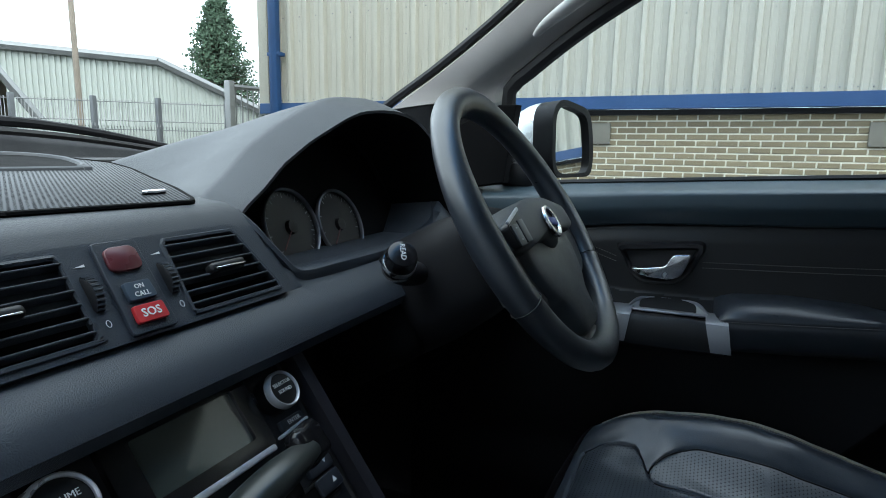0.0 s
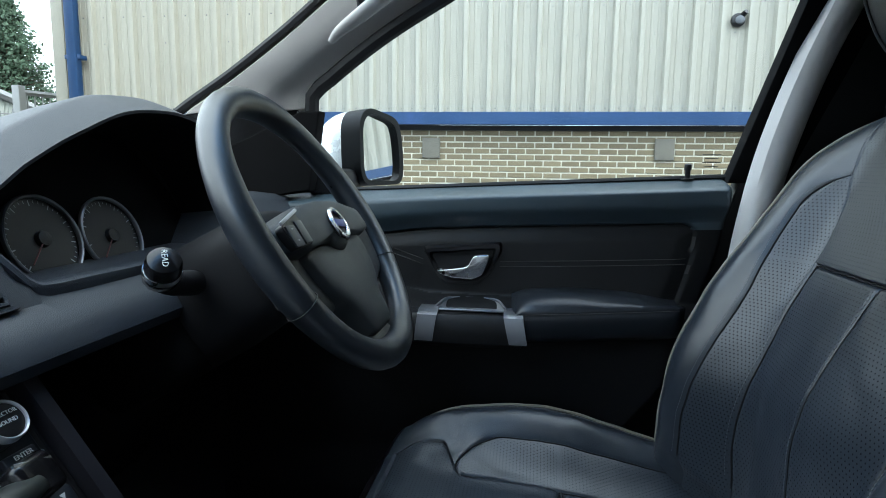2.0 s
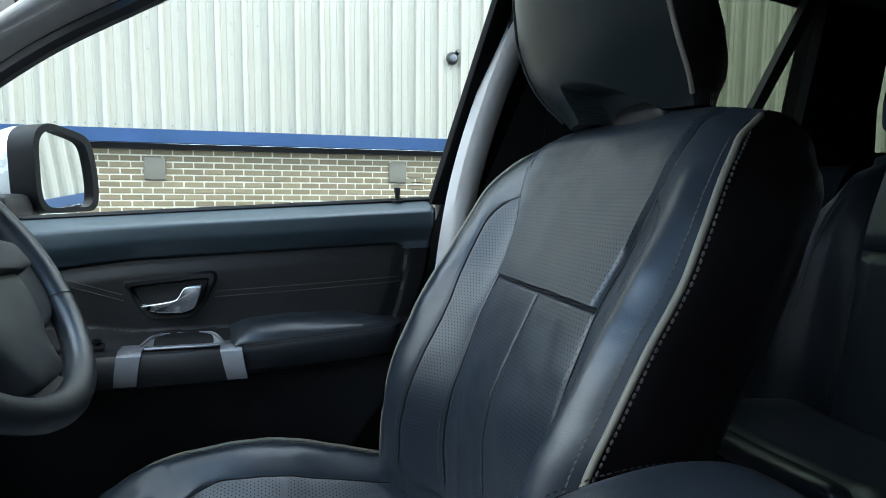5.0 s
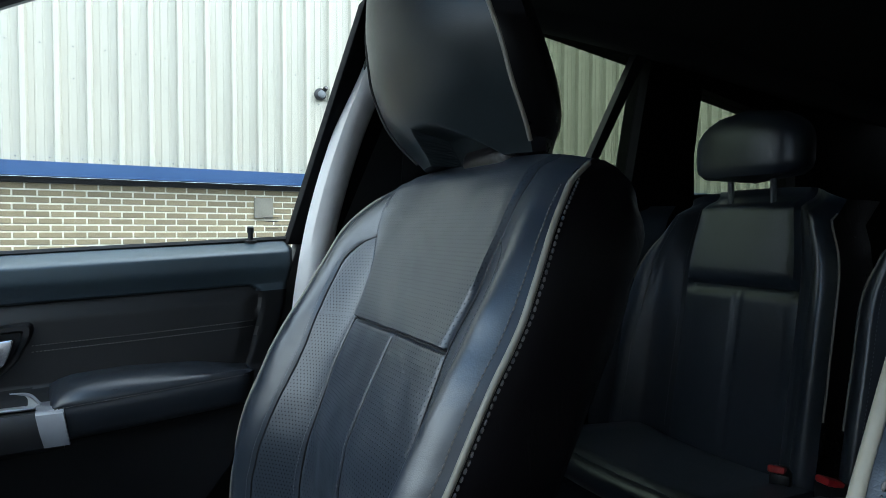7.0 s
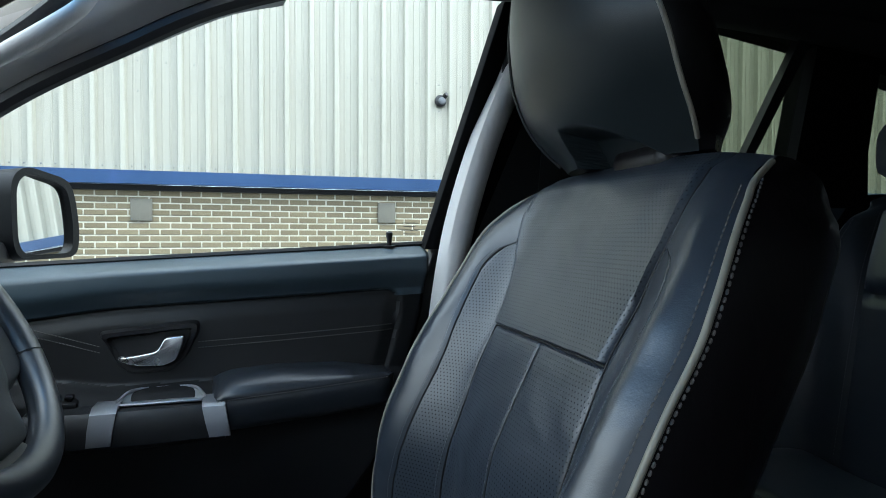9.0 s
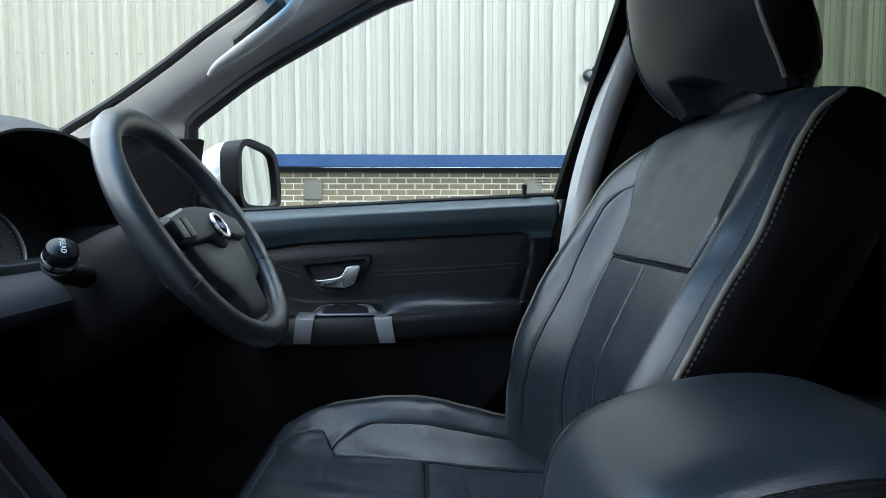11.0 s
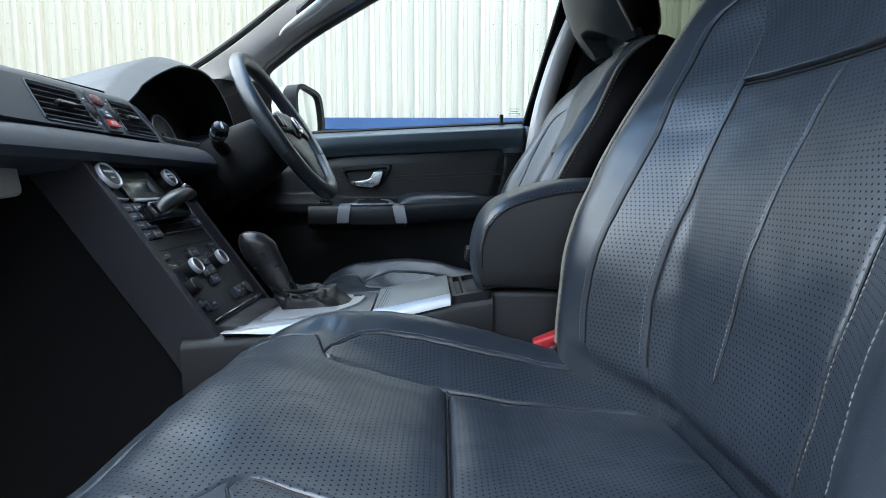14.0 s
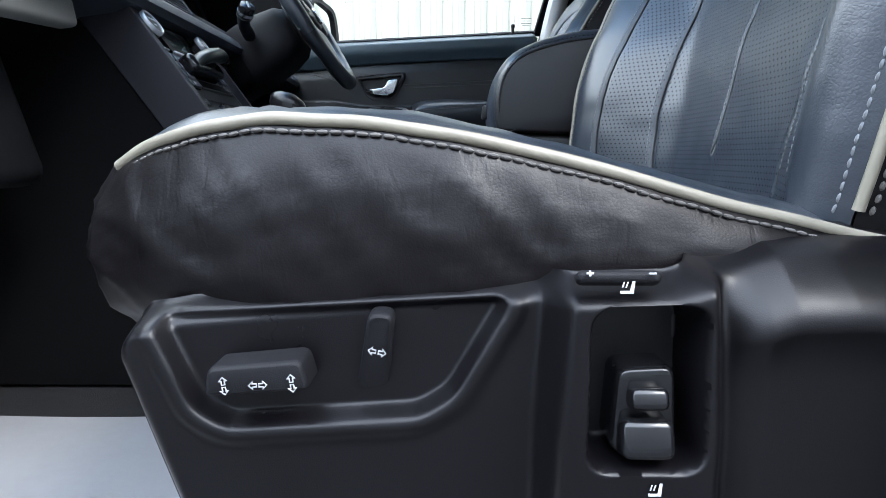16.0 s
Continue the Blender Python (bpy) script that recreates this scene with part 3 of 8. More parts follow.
def corrugated(p, q, z0, zp, zq, n, depth):
    v, f = [], []
    d = Vector((q[0] - p[0], q[1] - p[1])).normalized()
    nx, ny = d.y, -d.x
    for i in range(n + 1):
        for s, o in ((0, 0), (0.35, 0), (0.45, depth), (0.9, depth)):
            t = min(1, (i + s) / n)
            x, y = p[0] + (q[0] - p[0]) * t + nx * o, p[1] + (q[1] - p[1]) * t + ny * o
            v += [(x, y, z0), (x, y, zp + (zq - zp) * t)]
    for i in range(len(v) // 2 - 1):
        f.append((2 * i, 2 * i + 2, 2 * i + 3, 2 * i + 1))
    return Shape().add(v, f)


place("gable_wall", corrugated(A0, A1, G, zl, zr, 34, 0.05), PALECLAD, shed, angle=20)
place("gable_wall", corrugated(A1, A2, G, zr, ze, 16, 0.05), PALECLAD, shed, angle=20)
for p, q, za, zb in ((A0, A1, zl, zr), (A1, A2, zr, ze)):
    a, b = Vector((*p, za)), Vector((*q, zb))
    back = Vector((0.75, 0.66, 0)) * 14
    place("verge_trim", tube([a + Vector((-0.1, -0.1, 0.05)), b + Vector((-0.1, -0.1, 0.05))], 0.16, 6), GREYSTEEL, shed)
    place("roof", Shape().add([a, b, b + back, a + back], [(0, 1, 2, 3)]), GREYSTEEL, shed)
hut = thing("brick_outbuilding", (*along(0.44, 0.9, 17), G), "small brown brick outbuilding with a lean-to roof", "building")
h0, h1 = along(0.40, 0.916, 17), along(0.492, 0.87, 17)
hz0, hz1, hz2 = 3.05, 3.0, 1.6
h2 = along(0.54, 0.842, 17)
place("wall", Shape().add([(*h0, G), (*h1, G), (*h1, hz1 - 0.2), (*h0, hz0 - 0.2), (h0[0] + 2, h0[1] + 3, G), (h1[0] + 2, h1[1] + 3, G), (h1[0] + 2, h1[1] + 3, hz1 - 0.2), (h0[0] + 2, h0[1] + 3, hz0 - 0.2)],
                         [(0, 1, 2, 3), (1, 5, 6, 2), (4, 0, 3, 7), (5, 4, 7, 6)]), BRICK, hut)
place("roof_edge", tube([(*h0, hz0), (*h1, hz1), (*h2, hz2)], 0.12, 6), GREYSTEEL, hut)
place("lean_to", Shape().add([(*h1, hz1), (*h2, hz2), (h2[0] + 2, h2[1] + 3, hz2), (h1[0] + 2, h1[1] + 3, hz1)], [(0, 1, 2, 3)]), GREYSTEEL, hut)

fence = thing("mesh_fence", (*along(0.6, 0.8, 13), G), "grey welded mesh security fence with steel posts", "fence")
F0, F1 = along(0.40, 0.916, 14.5), along(0.745, 0.667, 13.2)
wires = Shape()
N = 110
for i in range(N + 1):
    t = i / N
    x, y = F0[0] + (F1[0] - F0[0]) * t, F0[1] + (F1[1] - F0[1]) * t
    wires.add(tube([(x, y, G + 0.05), (x, y, 1.55), (x - 0.05, y - 0.05, 1.62), (x, y, 1.72), (x, y, 2.12)], 0.008, 4).v, tube([(0, 0, k) for k in range(5)], 0.01, 4).f)
for z in (0.4, 1.0, 1.55, 1.72, 2.08):
    t1 = tube([(F0[0], F0[1], z), (F1[0], F1[1], z)], 0.01, 4)
    wires.add(t1.v, t1.f)
place("mesh", wires, GREYSTEEL, fence, kind="stuff")
for t in (0.02, 0.3, 0.525, 0.715, 0.93):
    x, y = F0[0] + (F1[0] - F0[0]) * t, F0[1] + (F1[1] - F0[1]) * t
    place("post", box((0.09, 0.09, 2.1), (x, y, G + 1.05), 0.01), DARKSTEEL, fence)
gx, gy = along(0.726, 0.687, 12.6)
gate = thing("steel_gate", (gx, gy, G), "grey steel yard gate on a square post", "gate")
place("gate_post", box((0.14, 0.14, 2.45), (gx, gy, G + 1.22), 0.01), GREYSTEEL, gate)
place("top_rail", tube([(gx, gy, 2.42), (gx + 1.5, gy - 0.5, 2.42)], 0.05, 6), GREYSTEEL, gate)
place("low_rail", tube([(gx, gy, 0.35), (gx + 1.5, gy - 0.5, 0.35)], 0.05, 6), GREYSTEEL, gate)
bars = Shape()
for k in range(12):
    b = tube([(gx + 0.12 * k, gy - 0.04 * k, 0.35), (gx + 0.12 * k, gy - 0.04 * k, 2.42)], 0.014, 5)
    bars.add(b.v, b.f)
place("bars", bars, GREYSTEEL, gate, kind="stuff")

px, py = along(0.567, 0.81, 18)
pole = thing("utility_pole", (px, py, G), "weathered timber utility pole standing in the yard", "pole")
place("shaft", tube([(px, py, G), (px - 0.03, py, 5), (px - 0.12, py + 0.05, 11)], [0.075, 0.07, 0.06], 10), WOODPOLE, pole)

wx, wy = along(0.66, 0.75, 75)
white = thing("white_warehouse", (wx, wy, G), "distant white flat-roofed warehouse", "building")
place("wall", Shape().add([(along(0.63, 0.777, 80)[0], along(0.63, 0.777, 80)[1], G), (*along(0.77, 0.638, 80), G), (*along(0.77, 0.638, 80), 11.5), (along(0.63, 0.777, 80)[0], along(0.63, 0.777, 80)[1], 14.6)], [(0, 1, 2, 3)]), WHITEBLD, white)


def conifer(at, height, width):
    """A tall dense conifer: trunk, drooping limbs and thousands of small needle sprays."""
    t = thing("conifer_tree", at, "tall dense dark green conifer with a ragged outline", "tree")
    x, y, z = at
    place("trunk", tube([(x, y, z), (x, y, z + height * 0.5), (x, y, z + height * 0.97)], [0.35, 0.22, 0.03], 10), BARK, t)
    rnd = random.Random(5)
    limbs, leaves = Shape(), Shape()
    for i in range(480):
        h = 0.1 + 0.9 * (i / 480) ** 0.85
        a = rnd.uniform(0, 2 * math.pi)
        r = width * (1 - h) ** 0.75 * rnd.uniform(0.72, 1.1) + 0.18
        base = Vector((x, y, z + height * h))
        tip = base + Vector((math.cos(a) * r, math.sin(a) * r, rnd.uniform(-0.1, 0.25) * r + 0.3))
        b = tube([base, tip], [0.04, 0.008], 4)
        limbs.add(b.v, b.f)
        for k in range(34):
            u = rnd.uniform(0.15, 1.08)
            c = base.lerp(tip, u) + Vector((rnd.gauss(0, 0.17), rnd.gauss(0, 0.17), rnd.gauss(0, 0.17))) * (0.5 + r * 0.28)
            for q in range(2):
                d = Vector((rnd.gauss(0, 1), rnd.gauss(0, 1), rnd.gauss(0.5, 0.8))).normalized()
                e = d.cross(Vector((rnd.gauss(0, 1), rnd.gauss(0, 1), rnd.gauss(0, 1)))).normalized()
                L, w = rnd.uniform(0.12, 0.26), rnd.uniform(0.04, 0.08)
                leaves.add([c - d * L * 0.4, c + e * w, c + d * L * 0.6, c - e * w], [(0, 1, 2, 3)])
    place("limbs", limbs, BARK, t, kind="stuff")
    place("crown", leaves, FOLIAGE, t, kind="stuff", smooth=False)


conifer((*along(0.709, 0.69, 40), G), 9.9, 3.0)

# Unseen block that cuts low sky light and closes the place behind the camera.
far = thing("unseen_sky_block", (-8.5, 0, G), "plain grey unseen block that cuts low sky light", "building")
place("wall", box((0.3, 60, 6.5), (-8.5, 0, G + 3.25), 0.0), GREYSTEEL, far)
place("roof", box((12, 60, 0.2), (-14.4, 0, G + 6.6), 0.0), GREYSTEEL, far)


# ---- the car's shell ----
FLOOR_Z = 0.50


def lean(z, base=0.80):
    """How far out the side of the cabin stands at a height."""
    return base if z < 1.19 else base - 0.24 * (z - 1.19)


place("car_floor", box((1.52, 3.5, 0.05), (0.0, -1.0, FLOOR_Z - 0.03), 0.01), CARPET, label="black carpeted car floor", category="floor", kind="structure")
mat_shape = Shape()
for i in range(13):
    for j in range(13):
        a, b = i / 12, j / 12
        mat_shape.v.append((-0.74 + 0.49 * a + 0.006 * math.sin(b * 9), -0.30 + 0.85 * b, FLOOR_Z + 0.004 + 0.004 * math.sin(a * 7 + b * 3) ** 2 + 0.02 * max(0, a - 0.9)))
for i in range(12):
    for j in range(12):
        mat_shape.f.append((i * 13 + j, i * 13 + j + 1, (i + 1) * 13 + j + 1, (i + 1) * 13 + j))
o = len(mat_shape.v)
mat_shape.v += [(p[0], p[1], p[2] - 0.0035) for p in mat_shape.v]
mat_shape.f += [tuple(i + o for i in q[::-1]) for q in mat_shape.f]
place("floor_mat", mat_shape, PAPER, label="white protective paper mat in the passenger footwell", category="floor mat")

ring = []
for y, w, z in ((-0.02, 0.56, 1.585), (-0.2, 0.60, 1.63), (-0.6, 0.63, 1.665), (-1.3, 0.63, 1.67), (-2.0, 0.61, 1.63), (-2.6, 0.57, 1.55)):
    top = [(w * s, y, z - 0.05 * abs(s) ** 3) for s in np.linspace(-1, 1, 13)]
    bot = [(p[0] * 1.03, p[1], p[2] + 0.05) for p in top[::-1]]
    ring.append(top + bot)
ring.append([(p[0], p[1] - 0.10, p[2] - 0.03) for p in ring[-1]])
place("ceiling", loft(ring), HEADLINING, label="dark fabric roof lining", category="ceiling", kind="structure")
# Firewall, rear end and the closed far side.
place("wall_front", box((1.55, 0.04, 0.75), (0.0, 0.78, 0.82), 0.01), SOFT, label="dark bulkhead under the dashboard", category="wall", kind="structure")
tail = holed([(-0.78, FLOOR_Z), (0.78, FLOOR_Z), (0.78, 1.2), (0.6, 1.64), (-0.6, 1.64), (-0.78, 1.2)], [[(-0.6, 1.25), (0.6, 1.25), (0.5, 1.55), (-0.5, 1.55)]],
             lambda a, b, c: (a, -2.62 - c, b), 0.05)
place("tailgate", tail, CHEEK, label="black tailgate lining with a tinted window", category="tailgate", kind="structure")
for sgn, nm in ((1, "wall_right"), (-1, "wall_left")):
    g1 = [(-0.80, 1.215), (-1.322, 1.222), (-1.314, 1.30), (-1.303, 1.585), (-1.05, 1.612), (-0.86, 1.60)]
    g2 = [(-1.535, 1.302), (-1.95, 1.325), (-1.88, 1.50), (-1.685, 1.522), (-1.483, 1.548), (-1.505, 1.39)]
    outer = [(-0.585, FLOOR_Z), (-2.6, FLOOR_Z), (-2.6, 1.55), (-1.3, 1.665), (-0.72, 1.665), (-0.60, 1.20)]
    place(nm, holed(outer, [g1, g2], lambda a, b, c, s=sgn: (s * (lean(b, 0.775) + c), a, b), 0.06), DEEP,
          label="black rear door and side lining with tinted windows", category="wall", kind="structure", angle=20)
    for k, g in enumerate((g1, g2)):
        pane = place("window_%d" % (k + 1 + (2 if sgn < 0 else 0)), slab(g, lambda a, b, c, s=sgn: (s * (lean(b, 0.80) + c), a, b), 0.004), TINTED,
                     label="tinted rear side window", category="window", kind="structure", smooth=False)
        pane.visible_shadow = False
    bar = [(-1.120, 1.22), (-1.140, 1.22), (-1.284, 1.60), (-1.254, 1.60)]
    place("trim", slab(bar, lambda a, b, c, s=sgn: (s * (lean(b, 0.79) - c), a, b), 0.02), PLASTIC, label="black window divider bar", category="trim", kind="structure")
pane = place("window_5", Shape().add([(-0.6, -2.64, 1.25), (0.6, -2.64, 1.25), (0.5, -2.64, 1.55), (-0.5, -2.64, 1.55)], [(0, 1, 2, 3)]), DARKGLASS, label="dark tinted tailgate window", category="window", kind="structure")
pane.visible_shadow = False
# Kick panels ahead of both doors.
for sgn in (1, -1):
    place("wall_right" if sgn > 0 else "wall_left", box((0.05, 0.56, 0.78), (sgn * 0.80, 0.56, 0.82), 0.01), SOFT, label="black footwell side lining", category="wall", kind="structure")
# The sill under the open passenger door.
place("door_sill", box((0.10, 1.3, 0.12), (-0.80, -0.15, FLOOR_Z - 0.02), 0.03), PLASTIC, label="black plastic sill under the open passenger door", category="sill", kind="structure")


def pillar(name, inner, outer, bulge, mat, label, n=24, depth=0.03, m=9):
    """A padded trim strip between two edge lines, swelling towards the cabin."""
    a, b = spline(inner, n), spline(outer, n)
    rings = []
    for p, q in zip(a, b):
        w = q - p
        inward = Vector((-1, 0, 0)) - w.normalized() * w.normalized().dot(Vector((-1, 0, 0)))
        row = [p + w * t + inward * bulge * math.sin(math.pi * t) ** 0.8 for t in np.linspace(0, 1, m)]
        rings.append(row + [q - inward * depth, p - inward * depth])
    return place(name, loft(rings), mat, label=label, category="pillar", kind="structure")


# Windscreen pillar on the driver's side.
A_IN = [(0.765, 0.52, 1.222), (0.75, 0.42, 1.292), (0.735, 0.31, 1.354), (0.72, 0.205, 1.420), (0.705, 0.125, 1.474), (0.693, 0.04, 1.530), (0.655, -0.07, 1.600)]
GLASS_EDGE = [(0.815, 0.182, 1.166), (0.785, 0.178, 1.312), (0.780, 0.150, 1.340), (0.763, 0.050, 1.408), (0.749, -0.065, 1.471), (0.731, -0.214, 1.545), (0.712, -0.42, 1.602), (0.700, -0.70, 1.635), (0.690, -1.1, 1.645)]


def a_section(p, q):
    """Across the windscreen pillar: a broad pale face, a rounded shoulder and a side that turns away to the door seal."""
    w = q - p
    n = Vector((-0.80, -0.50, 0.22)).normalized()
    n = (n - w.normalized() * w.normalized().dot(n)).normalized()
    out = [p + w * t + n * h for t, h in ((0.0, -0.003), (0.04, 0.003), (0.2, 0.008), (0.4, 0.011), (0.55, 0.011), (0.62, 0.007), (0.68, -0.002), (0.76, -0.012), (0.88, -0.020), (1.0, -0.022))]
    return out + [q - n * 0.045, p - n * 0.035]


pin_, pout = spline(A_IN[1:], 30), spline([(0.772, 0.205, 1.312)] + [(p[0] - 0.006, p[1] + 0.010, p[2] + 0.013) for p in GLASS_EDGE[2:6]] + [(0.715, -0.30, 1.585)], 30)
place("pillar_front", loft([a_section(p, q) for p, q in zip(pin_, pout)]), PILLAR, label="grey textured windscreen pillar trim", category="pillar", kind="structure", angle=50)
foot_in, foot_out = spline([A_IN[0], (0.757, 0.47, 1.257), (0.748, 0.412, 1.297)], 8), spline([(0.775, 0.25, 1.195), (0.774, 0.235, 1.26), (0.770, 0.213, 1.322)], 8)
place("pillar_front", loft([a_section(p - Vector((-0.004, 0, 0)), q - Vector((-0.004, 0, 0))) for p, q in zip(foot_in, foot_out)]), SOFT, label="black foot of the windscreen pillar", category="pillar", kind="structure", angle=50)
place("trim", tube([p + Vector((0.004, 0.006, 0.008)) for p in spline(A_IN, 40)], 0.009, 8), RUBBER, label="black windscreen edge seal", category="seal", kind="structure")
place("trim", tube([p + Vector((-0.004, 0.008, 0.010)) for p in spline(GLASS_EDGE, 60)], 0.0135, 8), RUBBER,
      label="black rubber door seal along the window frame", category="seal", kind="structure")
grip = thing("pillar_grab_handle", (0.64, 0.02, 1.46), "grey grab handle in the windscreen pillar with a dark recess", "grab handle")
gp = spline([(0.672, 0.112, 1.398), (0.660, 0.092, 1.412), (0.650, 0.060, 1.430), (0.642, 0.010, 1.462), (0.640, -0.030, 1.494), (0.650, -0.048, 1.522), (0.668, -0.058, 1.545)], 30)
place("grip", tube(gp, [0.005 + 0.009 * math.sin(math.pi * min(1, k / 29 * 1.02)) ** 0.6 for k in range(30)], 12, squash=0.8), PILLAR, grip)
rec = spline([(0.690, 0.072, 1.452), (0.684, 0.030, 1.486), (0.672, -0.020, 1.528)], 14)
place("recess", tube(rec, [0.004] + [0.021] * 12 + [0.004], 12, squash=0.6), SOFT, grip, "dark hollow behind the grip")
# Left windscreen pillar and header keep the cabin closed.
mirror_x = Matrix.Diagonal((-1, 1, 1, 1))
place("pillar_front", loft([a_section(p, q) for p, q in zip(pin_, pout)]).moved(mirror_x), PILLAR, label="grey textured windscreen pillar trim", category="pillar", kind="structure", angle=50)
place("trim", tube(spline([(-0.6, -0.09, 1.60), (-0.3, -0.03, 1.625), (0, -0.01, 1.63), (0.3, -0.03, 1.625), (0.6, -0.09, 1.60)], 20), 0.035, 8), HEADLINING, label="windscreen header trim", category="trim", kind="structure")
for s in (1, -1):
    place("trim", tube(spline([(s * 0.65, -0.38, 1.615), (s * 0.665, -0.75, 1.645), (s * 0.665, -1.3, 1.635), (s * 0.65, -2.0, 1.58), (s * 0.61, -2.64, 1.53)], 24), 0.05, 10), HEADLINING,
          label="dark roof side rail lining", category="trim", kind="structure")
ws = Shape()
for i in range(13):
    t = i / 12
    for j in range(13):
        a = j / 12 * 2 - 1
        ws.v.append((a * (0.86 - 0.10 * t), 0.95 - 0.02 - (0.95 + 0.06) * t - 0.15 * a * a * (1 - 0.4 * t), 1.16 + 0.455 * t - 0.02 * a * a * t))
for i in range(12):
    for j in range(12):
        ws.f.append((i * 13 + j, i * 13 + j + 1, (i + 1) * 13 + j + 1, (i + 1) * 13 + j))
band = Shape()
band.v, band.f = ws.v, ws.f[10 * 12:]
clear = Shape()
clear.v, clear.f = ws.v, ws.f[:10 * 12]
screen = place("windscreen", clear, WINDSCREEN, label="clear laminated windscreen", category="windscreen", kind="structure")
screen.visible_shadow = False
tint = place("windscreen_band", band, BLUEBAND, label="blue shade band along the windscreen top", category="windscreen", kind="structure")
tint.visible_shadow = False

# Door post behind the driver.
place("pillar_middle", slab([(-0.22, FLOOR_Z), (-0.80, FLOOR_Z), (-0.80, 1.66), (-0.70, 1.66), (-0.545, 1.17), (-0.45, 0.9), (-0.35, 0.7)], lambda a, b, c: (lean(b, 0.835) - c * 0.6, a, b), 0.06, 0.01), SOFT,
      label="black door post lining", category="pillar", kind="structure", angle=20)
pillar("pillar_middle", [(0.715, -0.530, 1.02), (0.715, -0.537, 1.10), (0.715, -0.560, 1.23), (0.710, -0.597, 1.36), (0.700, -0.637, 1.47), (0.685, -0.685, 1.60)],
       [(0.728, -0.570, 1.02), (0.728, -0.577, 1.10), (0.728, -0.604, 1.23), (0.722, -0.642, 1.36), (0.710, -0.684, 1.47), (0.695, -0.735, 1.60)], 0.016, PILLAR, "pale grey upper door post trim")
belt = thing("seat_belt", (0.70, -0.72, 1.2), "black seat belt webbing hanging on the door post", "seat belt")
bw = [spline([(0.70, -0.745 + o, 1.46), (0.695, -0.72 + o, 1.2), (0.70, -0.68 + o, 0.9), (0.71, -0.66 + o, 0.62)], 16) for o in (-0.023, 0.023)]
place("webbing", loft([[a, b, b + Vector((0.002, 0, 0)), a + Vector((0.002, 0, 0))] for a, b in zip(*bw)]), SOFT, belt)
place("guide", box((0.02, 0.075, 0.05), (0.70, -0.745, 1.46), 0.01), PLASTIC, belt)

# ---- the driver's door ----
door = thing("driver_door", (0.78, -0.1, 0.55), "black leather-trimmed car door with cream stitching", "car door")


def sill(y):
    return 1.168 - 0.0505 * y


def belt_line(y):
    return 1.0965 - 0.047 * y - 0.010 * smooth(-0.06, 0.12, y)


def insert_low(y):
    return 0.982 + 0.012 * smooth(-0.05, 0.05, y)


def door_rear(z):
    return lerp_list(z, [(0.52, -0.25), (0.70, -0.345), (0.77, -0.40), (0.84, -0.450), (0.92, -0.485), (1.0, -0.512), (1.08, -0.534), (1.15, -0.541), (1.3, -0.543)])[0]


INSERT_REAR = [(0.95, -0.440), (0.992, -0.458), (1.042, -0.474), (1.09, -0.480), (1.2, -0.482)]


def insert_edge(y, z):
    """Distance inside the padded insert's rounded outline, negative outside it."""
    a = y - float(np.interp(z, [p[0] for p in INSERT_REAR], [p[1] for p in INSERT_REAR]))
    b = belt_line(y) - z
    r = 0.026
    if a < r and b < r:
        return r - math.hypot(r - a, r - b)
    return min(a, b)


def door_face(y, z):
    """How far in the door lining stands."""
    top = sill(y)
    h = top - belt_line(y)
    e = insert_edge(y, z)
    low = insert_low(y)
    u = min(1.0, max(0.0, (top - z) / h))
    x = 0.757 + 0.052 * (1 - smooth(0.0, 0.34, u)) ** 1.6 - 0.006 * math.sin(math.pi * min(1, u)) + 0.012 * smooth(0.55, 1.0, u)
    inside = smooth(-0.001, 0.004, e)
    pad = 0.7755 - 0.0055 * smooth(0.004, 0.030, e)
    x = x + (pad - x) * inside
    x += 0.0045 * math.exp(-((e - 0.001) / 0.0022) ** 2)
    below = 1 - smooth(low - 0.012, low + 0.004, z)
    shelf = 0.760 - 0.022 * smooth(0.0, 0.03, low - z)
    x = x + (shelf - x) * below
    if z < 0.955:
        x += 0.026 * (1 - smooth(0.90, 0.95, z)) * smooth(-0.46, -0.30, y) - 0.02 * (1 - smooth(0.60, 0.70, z))
    rear = y - door_rear(z)
    return x + 0.05 * (1 - smooth(0.0, 0.022, rear)) ** 2


NY = 120
drops = list(np.linspace(-0.58, -0.19, 34)) + list(np.linspace(-0.19, -0.09, 40))[1:] + list(np.linspace(-0.09, -0.012, 22))[1:] + list(np.linspace(-0.012, 0.006, 22))[1:]
rises = list(np.linspace(0.006, 0.045, 12))[1:] + list(np.linspace(0.045, 0.0775, 26))[1:]
panel = Shape()
for d in drops + rises:
    for i in range(NY + 1):
        q = 1 - (1 - i / NY) ** 1.35
        y = 0.36
        for _ in range(3):
            z = belt_line(y) + (d if d <= 0.006 else 0.006 + (d - 0.006) / 0.0715 * (sill(y) - belt_line(y) - 0.006))
            y = 0.36 + q * (door_rear(z) - 0.36)
        panel.v.append((door_face(y, z), y, z))
for j in range(len(drops) + len(rises) - 1):
    for i in range(NY):
        a = j * (NY + 1) + i
        panel.f.append((a, a + 1, a + NY + 2, a + NY + 1))
upper, lower, insert = Shape(), Shape(), Shape()
for s in (upper, lower, insert):
    s.v = panel.v
for q in panel.f:
    c = sum((Vector(panel.v[k]) for k in q), Vector()) / 4
    if c.z < insert_low(c.y) or (c.z < belt_line(c.y) - 0.012 and insert_edge(c.y, c.z) < 0.0008):
        lower.f.append(q)
    elif insert_edge(c.y, c.z) > 0.0005:
        insert.f.append(q)
    else:
        upper.f.append(q)
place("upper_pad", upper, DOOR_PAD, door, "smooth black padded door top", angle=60)
